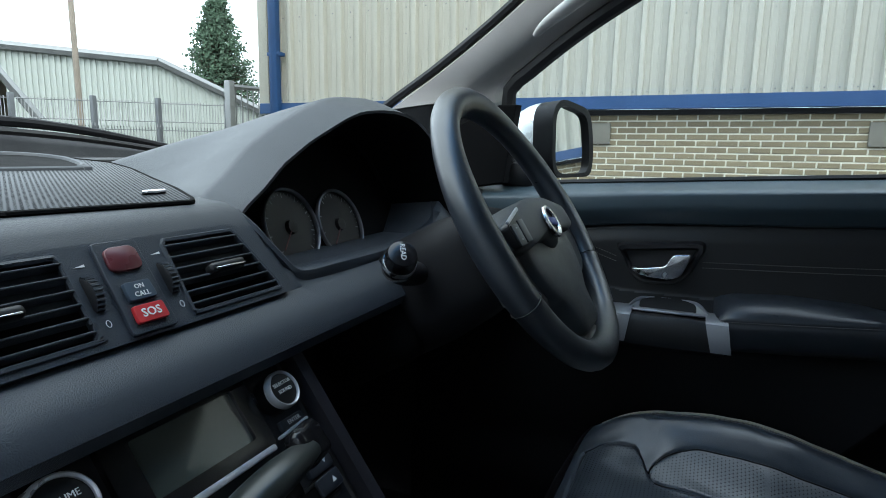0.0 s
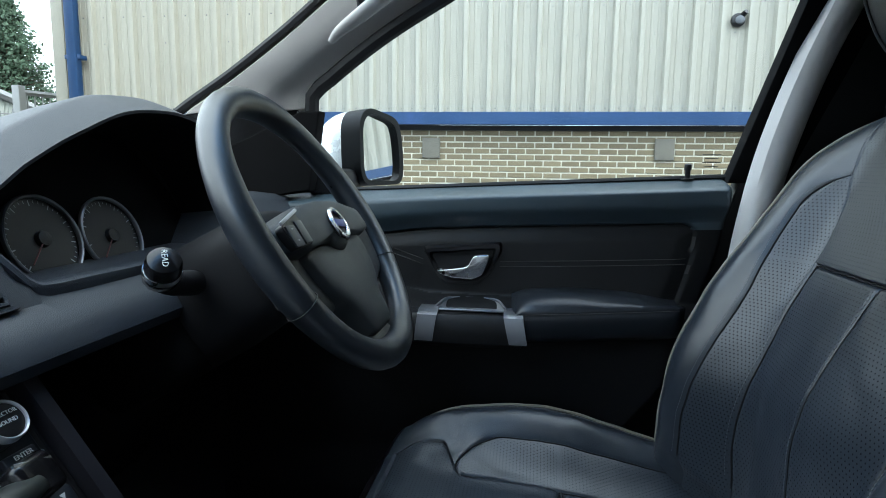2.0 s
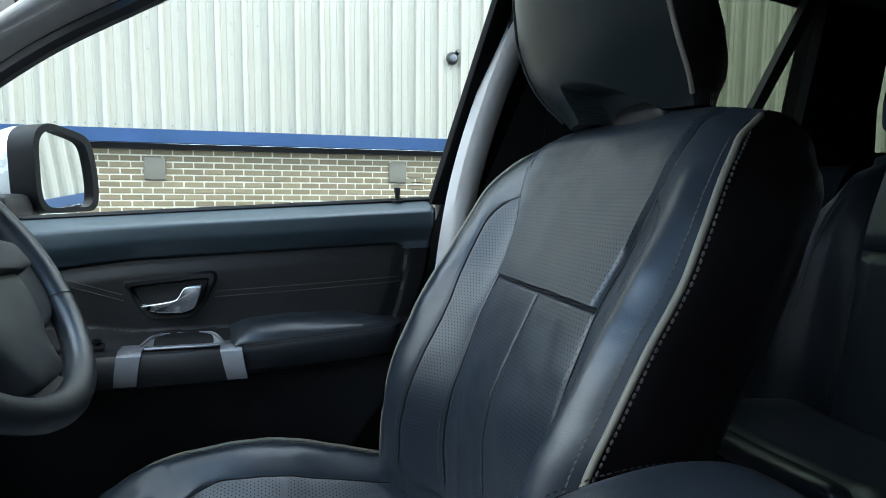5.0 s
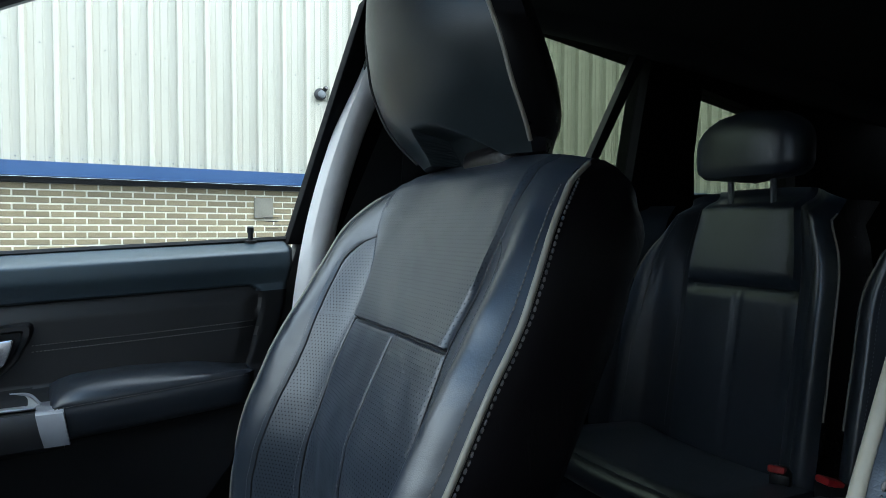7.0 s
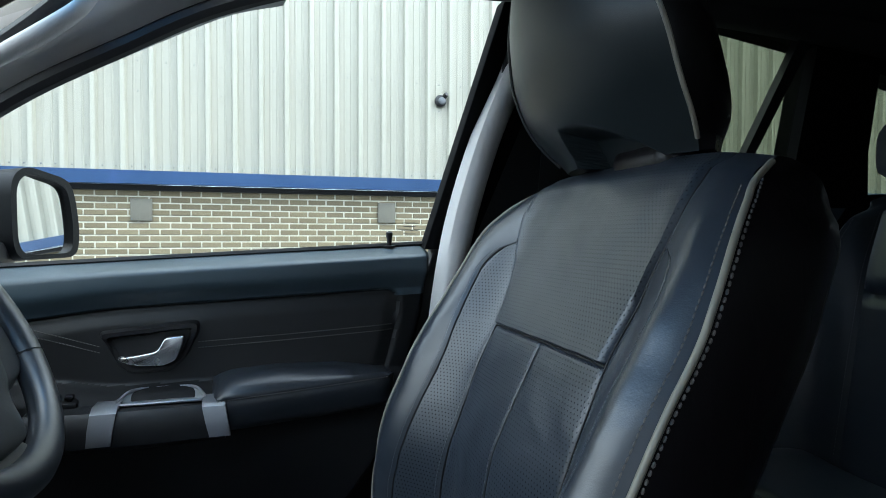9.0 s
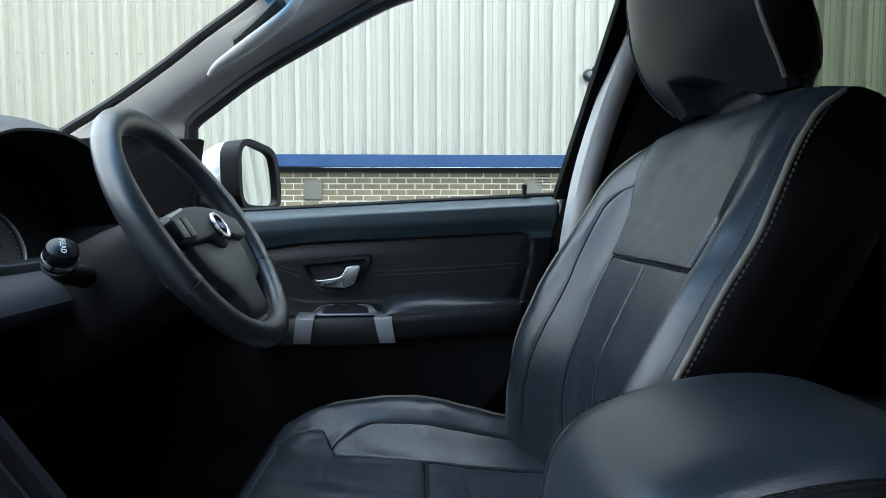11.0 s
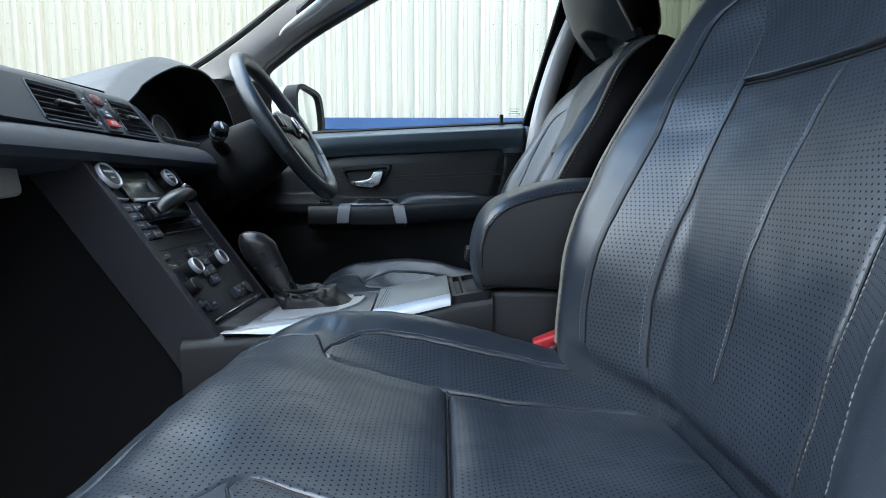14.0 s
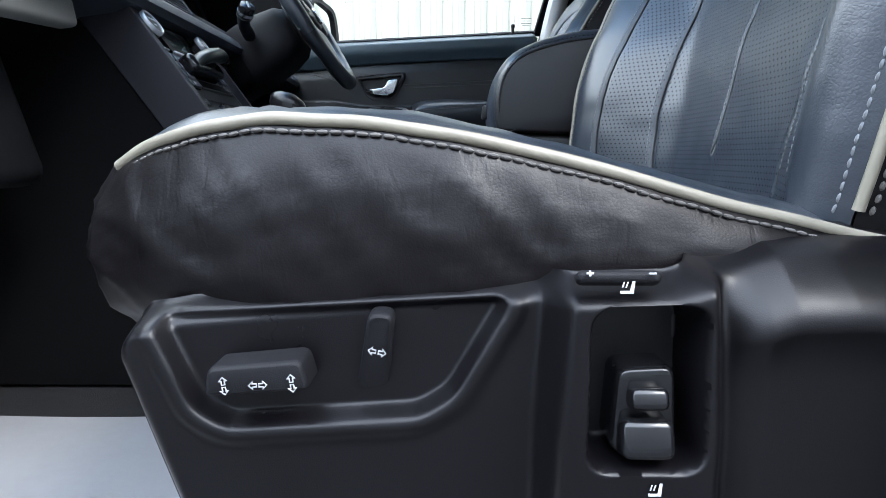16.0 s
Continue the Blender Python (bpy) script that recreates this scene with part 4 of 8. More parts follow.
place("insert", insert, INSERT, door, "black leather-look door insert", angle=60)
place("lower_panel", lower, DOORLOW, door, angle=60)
place("door_shell", box((0.05, 0.9, 0.60), (0.855, -0.09, 0.85), 0.01), CARPAINT, door)
# Twin stitch lines across the insert.
th = Shape()
for dz in (0.0, -0.0092):
    for pts in ([(0.0, -0.160, 1.043), (0, -0.3, 1.049), (0, -0.470, 1.058)], [(0, 0.2, 1.100), (0, 0.1, 1.079), (0, 0.044, 1.064), (0, -0.022, 1.042)]):
        line = [(door_face(p.y, p.z + dz) - 0.0006, p.y, p.z + dz) for p in spline(pts, 70)]
        dashes(line, [(-1, 0, 0)] * 70, 0.0048, (0.0038, 0.0016, 0.0011), 0, th)
place("stitching", th, THREAD, door, "twin rows of cream stitching", kind="stuff")


def rounded(poly, r, n=4):
    """A 2D outline with its corners rounded."""
    out = []
    m = len(poly)
    for i in range(m):
        a, b, c = Vector(poly[i - 1]), Vector(poly[i]), Vector(poly[(i + 1) % m])
        p, q = b + (a - b).normalized() * min(r, (a - b).length * 0.45), b + (c - b).normalized() * min(r, (c - b).length * 0.45)
        for k in range(n + 1):
            t = k / n
            out.append(tuple((1 - t) ** 2 * p + 2 * t * (1 - t) * b + t * t * q))
    return out


def onto_door(x0):
    return lambda a, b, c: (x0 - c, a, b)


bezel_out = rounded([(-0.018, 1.066), (-0.161, 1.079), (-0.163, 1.063), (-0.145, 1.022), (-0.121, 0.999), (-0.060, 0.997), (-0.044, 1.013), (-0.028, 1.046)], 0.010, 5)
bezel_in = rounded([(-0.036, 1.053), (-0.147, 1.0635), (-0.145, 1.055), (-0.131, 1.022), (-0.112, 1.008), (-0.066, 1.007), (-0.054, 1.018), (-0.042, 1.042)], 0.008, 5)


def proud(z):
    """The surround stands out along its top and sinks into the lining below."""
    return 0.7710 - 0.003 - 0.009 * smooth(1.035, 1.062, z)


rim_o = [Vector((0.7725, *p)) for p in bezel_out]
rim_m = [Vector((proud(a[1]), a[0] + (b[0] - a[0]) * 0.30, a[1] + (b[1] - a[1]) * 0.30)) for a, b in zip(bezel_out, bezel_in)]
rim_n = [Vector((proud(a[1]), a[0] + (b[0] - a[0]) * 0.70, a[1] + (b[1] - a[1]) * 0.70)) for a, b in zip(bezel_out, bezel_in)]
rim_i = [Vector((0.7700, *p)) for p in bezel_in]
hollow_b = [Vector((0.7850, *p)) for p in bezel_in]
lever = place("handle_bezel", loft([rim_o, rim_m, rim_n, rim_i, hollow_b], False, True), BEZEL, door, "black surround of the inner door handle", angle=50)
place("handle_hollow", slab(bezel_in, onto_door(0.7702), 0.0012), RUBBER, lever)
hp = [(-0.045, 1.0265), (-0.075, 1.0300), (-0.102, 1.0345), (-0.1125, 1.0545), (-0.141, 1.0575), (-0.1385, 1.044), (-0.129, 1.019), (-0.112, 1.0115), (-0.080, 1.0125), (-0.06, 1.0165)]
place("lever", slab(rounded(hp, 0.006, 3), onto_door(0.763), 0.013, 0.005, 4), CHROME, lever, "bright chrome door lever")

# Armrest, cup and its two metal straps.
rings = []
for k in range(33):
    t = k / 32
    y = -0.180 - 0.278 * t
    e = (1 - (2 * t - 1) ** 8) ** 0.5
    seam = 0.962 + 0.0215 * t
    crown = float(np.interp(t, [0, 0.1, 0.35, 0.7, 1], [0.988, 0.996, 1.001, 0.998, 0.984]))
    inn_x = 0.699 + 0.016 * (1 - e) + 0.003 * t
    pts = [(0.778, y, seam - 0.052), (inn_x + 0.020, y, seam - 0.050), (inn_x + 0.006, y, seam - 0.038), (inn_x + 0.001, y, seam - 0.014), (inn_x, y, seam - 0.003), (inn_x + 0.0016, y, seam),
           (inn_x, y, seam + 0.003), (inn_x + 0.003, y, seam + 0.010 * e), (inn_x + 0.012, y, seam + (crown - seam) * 0.62 * e), (inn_x + 0.028, y, seam + (crown - seam) * 0.92 * e), (inn_x + 0.048, y, crown - 0.004 * (1 - e)), (0.778, y, crown + 0.001)]
    rings.append(pts)
arm = place("armrest", loft(rings), ARMREST, door, "padded black leather armrest", angle=60)
line = spline([(0.6985, -0.192, 0.9650), (0.6975, -0.32, 0.9745), (0.7005, -0.448, 0.9845)], 60)
place("seam_thread", dashes(line, [(-1, 0, 0.4)] * 60, 0.0046, (0.0036, 0.0014, 0.0010)), THREAD, arm, kind="stuff")
rings = []
for k in range(25):
    t = k / 24
    y = 0.06 - 0.26 * t
    d = 0.01 * math.sin(math.pi * t)
    rings.append([(0.775, y, 0.905), (0.722 - d, y, 0.902), (0.708 - d, y, 0.912), (0.704 - d, y, 0.93), (0.706 - d, y, 0.952), (0.712 - d, y, 0.960), (0.722 - d, y, 0.9615), (0.775, y, 0.9615)])
bolster = place("pull_cup", loft(rings), SOFT, door, "black woven-look front of the door pull cup")
cup_o = rounded([(0.7165, -0.044), (0.7655, -0.068), (0.7655, -0.152), (0.7165, -0.180)], 0.022, 7)
cup_i = rounded([(0.7215, -0.058), (0.7550, -0.076), (0.7550, -0.146), (0.7215, -0.166)], 0.018, 7)
cup_up = [Vector((a, b, 0.9655 + 0.0105 * smooth(0.722, 0.762, a))) for a, b in cup_o]
bowl = place("cup_bowl", loft([[Vector((a, b, 0.9625)) for a, b in cup_i], [Vector((a + 0.3 * (c - a), b + 0.3 * (d - b), 0.9632)) for (a, b), (c, d) in zip(cup_i, cup_o)], cup_up], False, True), CUP, bolster, "silver-grey inside of the pull cup", angle=60)
place("cup_rim", tube(cup_up, 0.0024, 8, True), BRUSHED, bowl, "silver cup rim")
place("cup_hollow", slab(cup_i, lambda a, b, c: (a, b, 0.9620 + c), 0.001), CUP, bolster)


def strap(a, b, c, top, low):
    g = min(1.0, max(0.0, (0.962 - b) / 0.052))
    return (a - 0.009, (1 - g) * (top[0] + (top[1] - top[0]) * c) + g * (low[0] + (low[1] - low[0]) * c), b)


for top, low in (((-0.025, -0.058), (-0.020, -0.050)), ((-0.169, -0.201), (-0.181, -0.210))):
    ln = [(0.748, 0.9675), (0.718, 0.9672), (0.7045, 0.9600), (0.6985, 0.938), (0.7005, 0.916), (0.7085, 0.916), (0.7085, 0.935), (0.713, 0.953), (0.722, 0.9605), (0.748, 0.961)]
    place("metal_strap", slab(ln, lambda a, b, c, t=top, w=low: strap(a, b, c, t, w), 1.0), BRUSHED, door, "brushed silver strap on the door pull", angle=30)
btn = place("window_switch", box((0.030, 0.040, 0.012), (0.748, 0.020, 0.966), 0.004, turn=(0, -12, 0)), PLASTIC, door)
for d in (-0.008, 0.008):
    place("rocker", box((0.014, 0.011, 0.007), (0.744, 0.02 + d, 0.975), 0.002, turn=(8, -12, 0)), GLOSS, btn)
place("lock_pin", lathe([(0.011, 0), (0.011, 0.003), (0.0045, 0.004), (0.0045, 0.016), (0.006, 0.018), (0.006, 0.026), (0.004, 0.028)], pose(0.806, -0.470, sill(-0.470) - 0.003), 16), PLASTIC, door)
gasket = spline([(0.811, 0.25, sill(0.25)), (0.811, -0.2, sill(-0.2)), (0.809, -0.543, sill(-0.543))], 20)
place("window_seal", tube(gasket, 0.0055, 6), RUBBER, door)
# Window frame at the rear of the door glass.
place("window_frame", slab([(-0.528, 1.185), (-0.560, 1.185), (-0.672, 1.60), (-0.638, 1.60)], lambda a, b, c: (lean(b, 0.818) - c, a, b), 0.035, 0.006), DEEP, door)
place("frame_step", slab([(-0.560, 1.185), (-0.585, 1.185), (-0.700, 1.60), (-0.672, 1.60)], lambda a, b, c: (lean(b, 0.800) - c, a, b), 0.03, 0.006), RUBBER, door)
pane = place("window_pane", slab([(0.24, 1.150), (-0.55, 1.180), (-0.67, 1.62), (-0.45, 1.65), (-0.20, 1.59), (0.0, 1.475), (0.12, 1.395), (0.24, 1.32)], lambda a, b, c: (lean(b, 0.822) + c, a, b), 0.004), CLEAR, door, smooth=False)
pane.visible_shadow = False
for k in range(4):
    place("glass_print", box((0.0004, 0.030 - 0.008 * (k % 2), 0.0014), (0.8185 - 0.012, -0.507, 1.232 - 0.0065 * k), 0.0), GREYPLASTIC, pane)
place("mirror_triangle", slab([(0.30, 1.14), (0.185, 1.16), (0.165, 1.30), (0.20, 1.30), (0.42, 1.20), (0.42, 1.12)], lambda a, b, c: (0.79 - c, a, b), 0.03, 0.006), DEEP, door, "black plastic triangle inside the mirror mount")

# ---- door mirror ----
mirror = thing("door_mirror", (0.95, 0.14, 1.17), "black framed door mirror with a silver cap", "wing mirror")
MM = frame_at((0.965, 0.118, 1.244), (-0.30, -1, 0.08))
face = rounded([(0.82 * a, b) for a, b in ((-0.105, -0.055), (-0.085, -0.078), (0.095, -0.078), (0.112, -0.03), (0.106, 0.04), (0.085, 0.066), (-0.05, 0.080), (-0.095, 0.055))], 0.03, 5)
inner_face = rounded([(0.82 * a, b) for a, b in ((-0.090, -0.050), (-0.072, -0.070), (0.078, -0.070), (0.090, -0.027), (0.084, 0.036), (0.066, 0.054), (-0.044, 0.068), (-0.080, 0.047))], 0.024, 5)
place("housing_rim", holed(face, [inner_face], lambda a, b, c: MM @ Vector((a, b, c - 0.03)), 0.045), MIRROR_CASE, mirror)
rings = []
for k in range(9):
    t = k / 8
    s = math.cos(t * math.pi / 2 * 0.96)
    rings.append([MM @ Vector((p[0] * (0.35 + 0.65 * s), p[1] * (0.3 + 0.7 * s), -0.03 - 0.085 * math.sin(t * math.pi / 2))) for p in face])
place("cap", loft(rings), CARPAINT, mirror, "pale silver painted mirror cap")
place("glass", slab(inner_face, lambda a, b, c: MM @ Vector((a, b, c + 0.002)), 0.004), MIRROR, mirror)
place("arm", box((0.14, 0.07, 0.05), (0.86, 0.17, 1.175), 0.015), PLASTIC, mirror)

# ---- bonnet edge and wipers ahead of the windscreen ----
def cowl_top(x):
    return 1.256 - 0.115 * max(0.0, abs(x) - 0.36)


cowl = Shape()
for i in range(11):
    t = i / 10
    for j in range(33):
        a = j / 32 * 2 - 1
        x = a * 0.80
        cowl.v.append((x, 0.955 + 0.17 * t - 0.09 * a * a, 1.172 + (cowl_top(x) - 1.172) * smooth(0.1, 1.0, t) + 0.004 * math.sin(t * 22)))
for i in range(10):
    for j in range(32):
        cowl.f.append((i * 33 + j, i * 33 + j + 1, (i + 1) * 33 + j + 1, (i + 1) * 33 + j))
place("scuttle_panel", cowl, CHEEK, label="black plastic scuttle below the windscreen", category="scuttle", kind="structure")
for k, (x0, x1) in enumerate(((-0.40, 0.30), (0.16, 0.78))):
    w = thing("wiper", (x0, 0.98, 1.2), "black windscreen wiper resting on the glass", "wiper", "windscreen wipers")
    mid = (x0 + x1) / 2
    arm_pts = spline([(x0, 1.03, cowl_top(x0) + 0.004), (mid, 1.0, cowl_top(mid) + 0.008), (x1, 0.95, cowl_top(x1) - 0.004)], 16)
    place("arm", tube(arm_pts, [0.012 - 0.0004 * i for i in range(16)], 8), CHEEK, w)
    place("blade", tube(spline([(x0 - 0.1, 0.985, cowl_top(x0) - 0.008), (mid, 0.965, cowl_top(mid) - 0.012), (x1 + 0.02, 0.925, cowl_top(x1) - 0.018)], 16), 0.007, 6), RUBBER, w)
    place("joint", box((0.05, 0.022, 0.016), (x1 - 0.06, 0.96, cowl_top(x1) - 0.004), 0.005), CHEEK, w)

# ---- dashboard ----
dash = thing("dashboard", (0.0, 0.4, 0.9), "charcoal grained dashboard with twin centre vents", "dashboard")


def dash_row(x):
    """The dashboard's outline across the car at x, from the lower lip up and forward."""
    side = smooth(0.10, 0.62, -x)
    d = 0.045 * side
    pts = [(0.235, 1.028), (0.175, 1.036), (0.148, 1.047), (0.142, 1.058), (0.150, 1.072), (0.166, 1.083), (0.184, 1.0885),
           (0.194, 1.104), (0.208, 1.126), (0.222, 1.146), (0.232, 1.158), (0.250, 1.1655), (0.285, 1.1685), (0.33, 1.172), (0.40, 1.177), (0.50, 1.186), (0.62, 1.198), (0.74, 1.210), (0.80, 1.211), (0.84, 1.195)]
    if 0.142 < x < 0.556:
        cut = float(np.interp(x, [0.142, 0.147, 0.151, 0.16, 0.167, 0.18, 0.49, 0.556], [1.154, 1.141, 1.128, 1.113, 1.100, 1.0955, 1.0955, 1.145]))
        pts = [(y, z) if z <= cut else ((y, cut) if y < 0.345 else (y, min(z, 1.10))) for y, z in pts]
    return [Vector((x, y + d - 0.10 * max(0, abs(x) - 0.45) ** 2 * smooth(0.5, 0.8, y) * 4, z - 0.012 * smooth(0.5, 0.75, abs(x)))) for y, z in pts]


xs = sorted(set(np.linspace(-0.76, 0.78, 70).round(4)) | {0.1415, 0.1425, 0.145, 0.147, 0.149, 0.151, 0.155, 0.16, 0.163, 0.167, 0.173, 0.18, 0.19, 0.2, 0.215, 0.23, 0.245, 0.26, 0.275, 0.467, 0.49, 0.51, 0.53, 0.555, 0.557})
rings = [dash_row(x) for x in xs]
full = loft(rings, False, False)
n = len(rings[0])
lowband, topdeck = Shape(), Shape()
lowband.v = topdeck.v = full.v
for q in full.f:
    (lowband if max(k % n for k in q) <= 9 else topdeck).f.append(q)
place("lower_band", lowband, DASH, dash, "dark grained dashboard face")
place("top_deck", topdeck, DASH_TOP, dash, "soft charcoal dashboard top")

# Speaker grille and recess on the top deck.
gr = thing("dash_speaker", (-0.05, 0.42, 1.18), "black mesh speaker grille with a small badge on the dashboard", "speaker")
grille = rounded([(-0.36, 0.300), (-0.04, 0.268), (0.112, 0.254), (0.158, 0.33), (0.195, 0.405), (0.237, 0.49), (0.252, 0.55), (0.225, 0.60), (0.15, 0.635), (-0.36, 0.65)], 0.012, 4)


def deck(a, b, c):
    return (a, b, float(np.interp(b, [0.25, 0.285, 0.33, 0.40, 0.50, 0.62, 0.74], [1.1655, 1.1685, 1.172, 1.177, 1.186, 1.198, 1.210])) + 0.001 + c)


plate = slab(grille, deck, 0.002, 0.001)
plate.uv = [(p[0], p[1]) for p in plate.v]
place("grille_plate", plate, MESH, gr, angle=60)
place("grille_edge", tube(spline([deck(p[0], p[1], 0.001) for p in grille], 120, True), 0.0022, 6, True), DEEP, gr)
bowl = rounded([(-0.33, 0.488), (0.166, 0.48), (0.192, 0.51), (0.212, 0.572), (0.196, 0.612), (0.12, 0.632), (-0.33, 0.64)], 0.02, 5)
# A flat near-black plate on the deck stands for the tray's shaded depth.
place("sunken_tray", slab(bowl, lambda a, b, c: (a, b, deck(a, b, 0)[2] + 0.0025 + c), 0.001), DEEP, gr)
place("tray_rim", tube(spline([deck(p[0], p[1], 0.003) for p in bowl], 80, True), 0.0042, 8, True), MESH, gr)
BM = frame_at(deck(0.112, 0.304, 0.0030), (0, 0, 1), (-0.05, 1, 0))
place("badge", slab(rounded([(-0.020, -0.007), (0.006, -0.007), (0.019, 0.007), (-0.008, 0.007)], 0.002, 2), lambda a, b, c: BM @ Vector((a, b, c)), 0.002, 0.0006), CHROME, gr, "small silver badge")

# Instrument hood: an arch swept forward to the windscreen, its mouth facing the driver.
def arch(s):
    """Across the hood, s from 0 (left foot) to 1 (right foot): x and height above the deck."""
    px = [0.144, 0.158, 0.205, 0.258, 0.298, 0.338, 0.372, 0.425, 0.47, 0.51, 0.545, 0.565]
    pz = [1.148, 1.160, 1.185, 1.213, 1.234, 1.2525, 1.260, 1.2615, 1.250, 1.222, 1.175, 1.115]
    t = s * (len(px) - 1)
    return float(np.interp(t, range(len(px)), px)), float(np.interp(t, range(len(px)), pz))


ARCH_Y = [0.238, 0.242, 0.252, 0.252, 0.243, 0.235, 0.227, 0.218, 0.212, 0.205, 0.20, 0.20]
S = 44
apts = spline([(*arch(k / 11), 0) for k in range(12)], S)
ay = [float(np.interp(k / (S - 1) * 11, range(12), ARCH_Y)) for k in range(S)]
rings = []
for f, drop, spread, ins in ((0.10, -0.012, 0.0, 0.018), (0.06, -0.008, 0.0, 0.012), (0.012, -0.004, 0.0, 0.005), (-0.001, 0.0, 0, 0.001), (-0.002, 0.002, 0, -0.002), (0.004, 0.003, 0, -0.004), (0.040, 0.0135, 0.002, -0.010), (0.044, 0.0145, 0.002, -0.0105),
                             (0.052, 0.0150, 0.004, -0.0105), (0.12, 0.003, 0.012, -0.008), (0.22, -0.019, 0.022, -0.006), (0.34, -0.043, 0.03, -0.006), (0.46, -0.070, 0.035, -0.006), (0.56, -0.094, 0.04, -0.006)):
    row = []
    for k, p in enumerate(apts):
        narrow = float(np.interp(f, [0.012, 0.05, 0.12, 0.22, 0.34, 0.46, 0.56], [1, 0.95, 0.82, 0.58, 0.4, 0.3, 0.25])) if p.x < 0.372 else 1 + spread * 4
        x = 0.372 + (p.x - 0.372) * (narrow - ins / 0.22)
        z = max(1.10, p.y + drop * min(1, (p.y - 1.10) / 0.1) - ins * 0.5)
        row.append(Vector((x, ay[k] + f, z)))
    rings.append(row)
hood_full = loft(rings, False, False)
lining, skin = Shape(), Shape()
lining.v = skin.v = hood_full.v
for q in hood_full.f:
    (lining if max(k // S for k in q) <= 3 else skin).f.append(q)
hood = place("instrument_hood", skin, DASH_TOP, dash, "charcoal domed hood over the instruments", angle=50)
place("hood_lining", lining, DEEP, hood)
# Cluster face, tilted, with two large dials.
CM = frame_at((0.372, 0.300, 1.155), (0, -0.94, 0.34))
cl = place("cluster_face", slab(rounded([(-0.165, -0.10), (0.165, -0.10), (0.165, 0.0), (0.10, 0.085), (-0.10, 0.085), (-0.165, 0.0)], 0.02, 4), lambda a, b, c: CM @ Vector((a, b, c - 0.01)), 0.006), DEEP, dash, "dark instrument cluster")
for dx, dyy, r in ((-0.091, -0.033, 0.046), (0.006, -0.040, 0.046)):
    c = CM @ pose(dx, dyy, 0)
    ring = [c @ Vector((r * math.cos(a), r * math.sin(a), 0.004)) for a in np.linspace(0, 2 * math.pi, 49)[:-1]]
    g = place("dial", lathe([(r, -0.004), (r, 0.001), (r - 0.001, 0.001)], c, 48), DIAL, cl, "dark round dial with a chrome rim")
    place("dial_rim", tube(ring, 0.0032, 8, True, 0.6), BRUSHED, g)
    ticks = Shape()
    for k in range(33):
        a = radians(225 - 270 * k / 32)
        big = k % 4 == 0
        L = 0.006 if big else 0.003
        d, e = Vector((math.cos(a), math.sin(a), 0)), Vector((-math.sin(a), math.cos(a), 0))
        w = 0.0006 if big else 0.0004
        o = [(r - 0.004) * d - w * e, (r - 0.004) * d + w * e, (r - 0.004 - L) * d + w * e, (r - 0.004 - L) * d - w * e]
        ticks.add([c @ (q + Vector((0, 0, 0.0018))) for q in o], [(0, 1, 2, 3)])
    place("scale_marks", ticks, DIMMARK, g, kind="stuff", smooth=False)
    place("needle_hub", lathe([(0.009, 0), (0.008, 0.005), (0.004, 0.006)], c @ pose(0, 0, 0.001), 20), PLASTIC, g)
    place("needle", box((r * 0.8, 0.0016, 0.001), (0, 0, 0), 0.0004).moved(c @ pose(0, 0, 0.005, 0, 0, 225) @ pose(r * 0.38, 0, 0)), DULLRED, g)
# The sloping bezel below the dials.
bz = spline([(0.141, 0.236, 1.157), (0.147, 0.221, 1.143), (0.152, 0.211, 1.130), (0.160, 0.201, 1.115), (0.168, 0.195, 1.104), (0.182, 0.192, 1.0995), (0.23, 0.190, 1.099), (0.30, 0.190, 1.098), (0.40, 0.192, 1.098), (0.47, 0.197, 1.10), (0.51, 0.212, 1.112), (0.552, 0.235, 1.14)], 90)
place("cluster_ledge", loft([[p + Vector((0.002, 0.0, 0.0028)), p + Vector((0.012, 0.045, -0.004)), p + Vector((0.012, 0.045, -0.014)), p + Vector((0, -0.003, -0.012)), p + Vector((-0.003, -0.004, -0.003)), p + Vector((-0.001, -0.003, 0.0015))] for p in bz]), DASH, dash)

# Centre vents and the hazard module share one sloping face.
FM = frame_at((0.0, 0.203, 1.117), (0, -0.83, 0.557))


def face_at(a, b, c):
    return FM @ Vector((a, b, c))


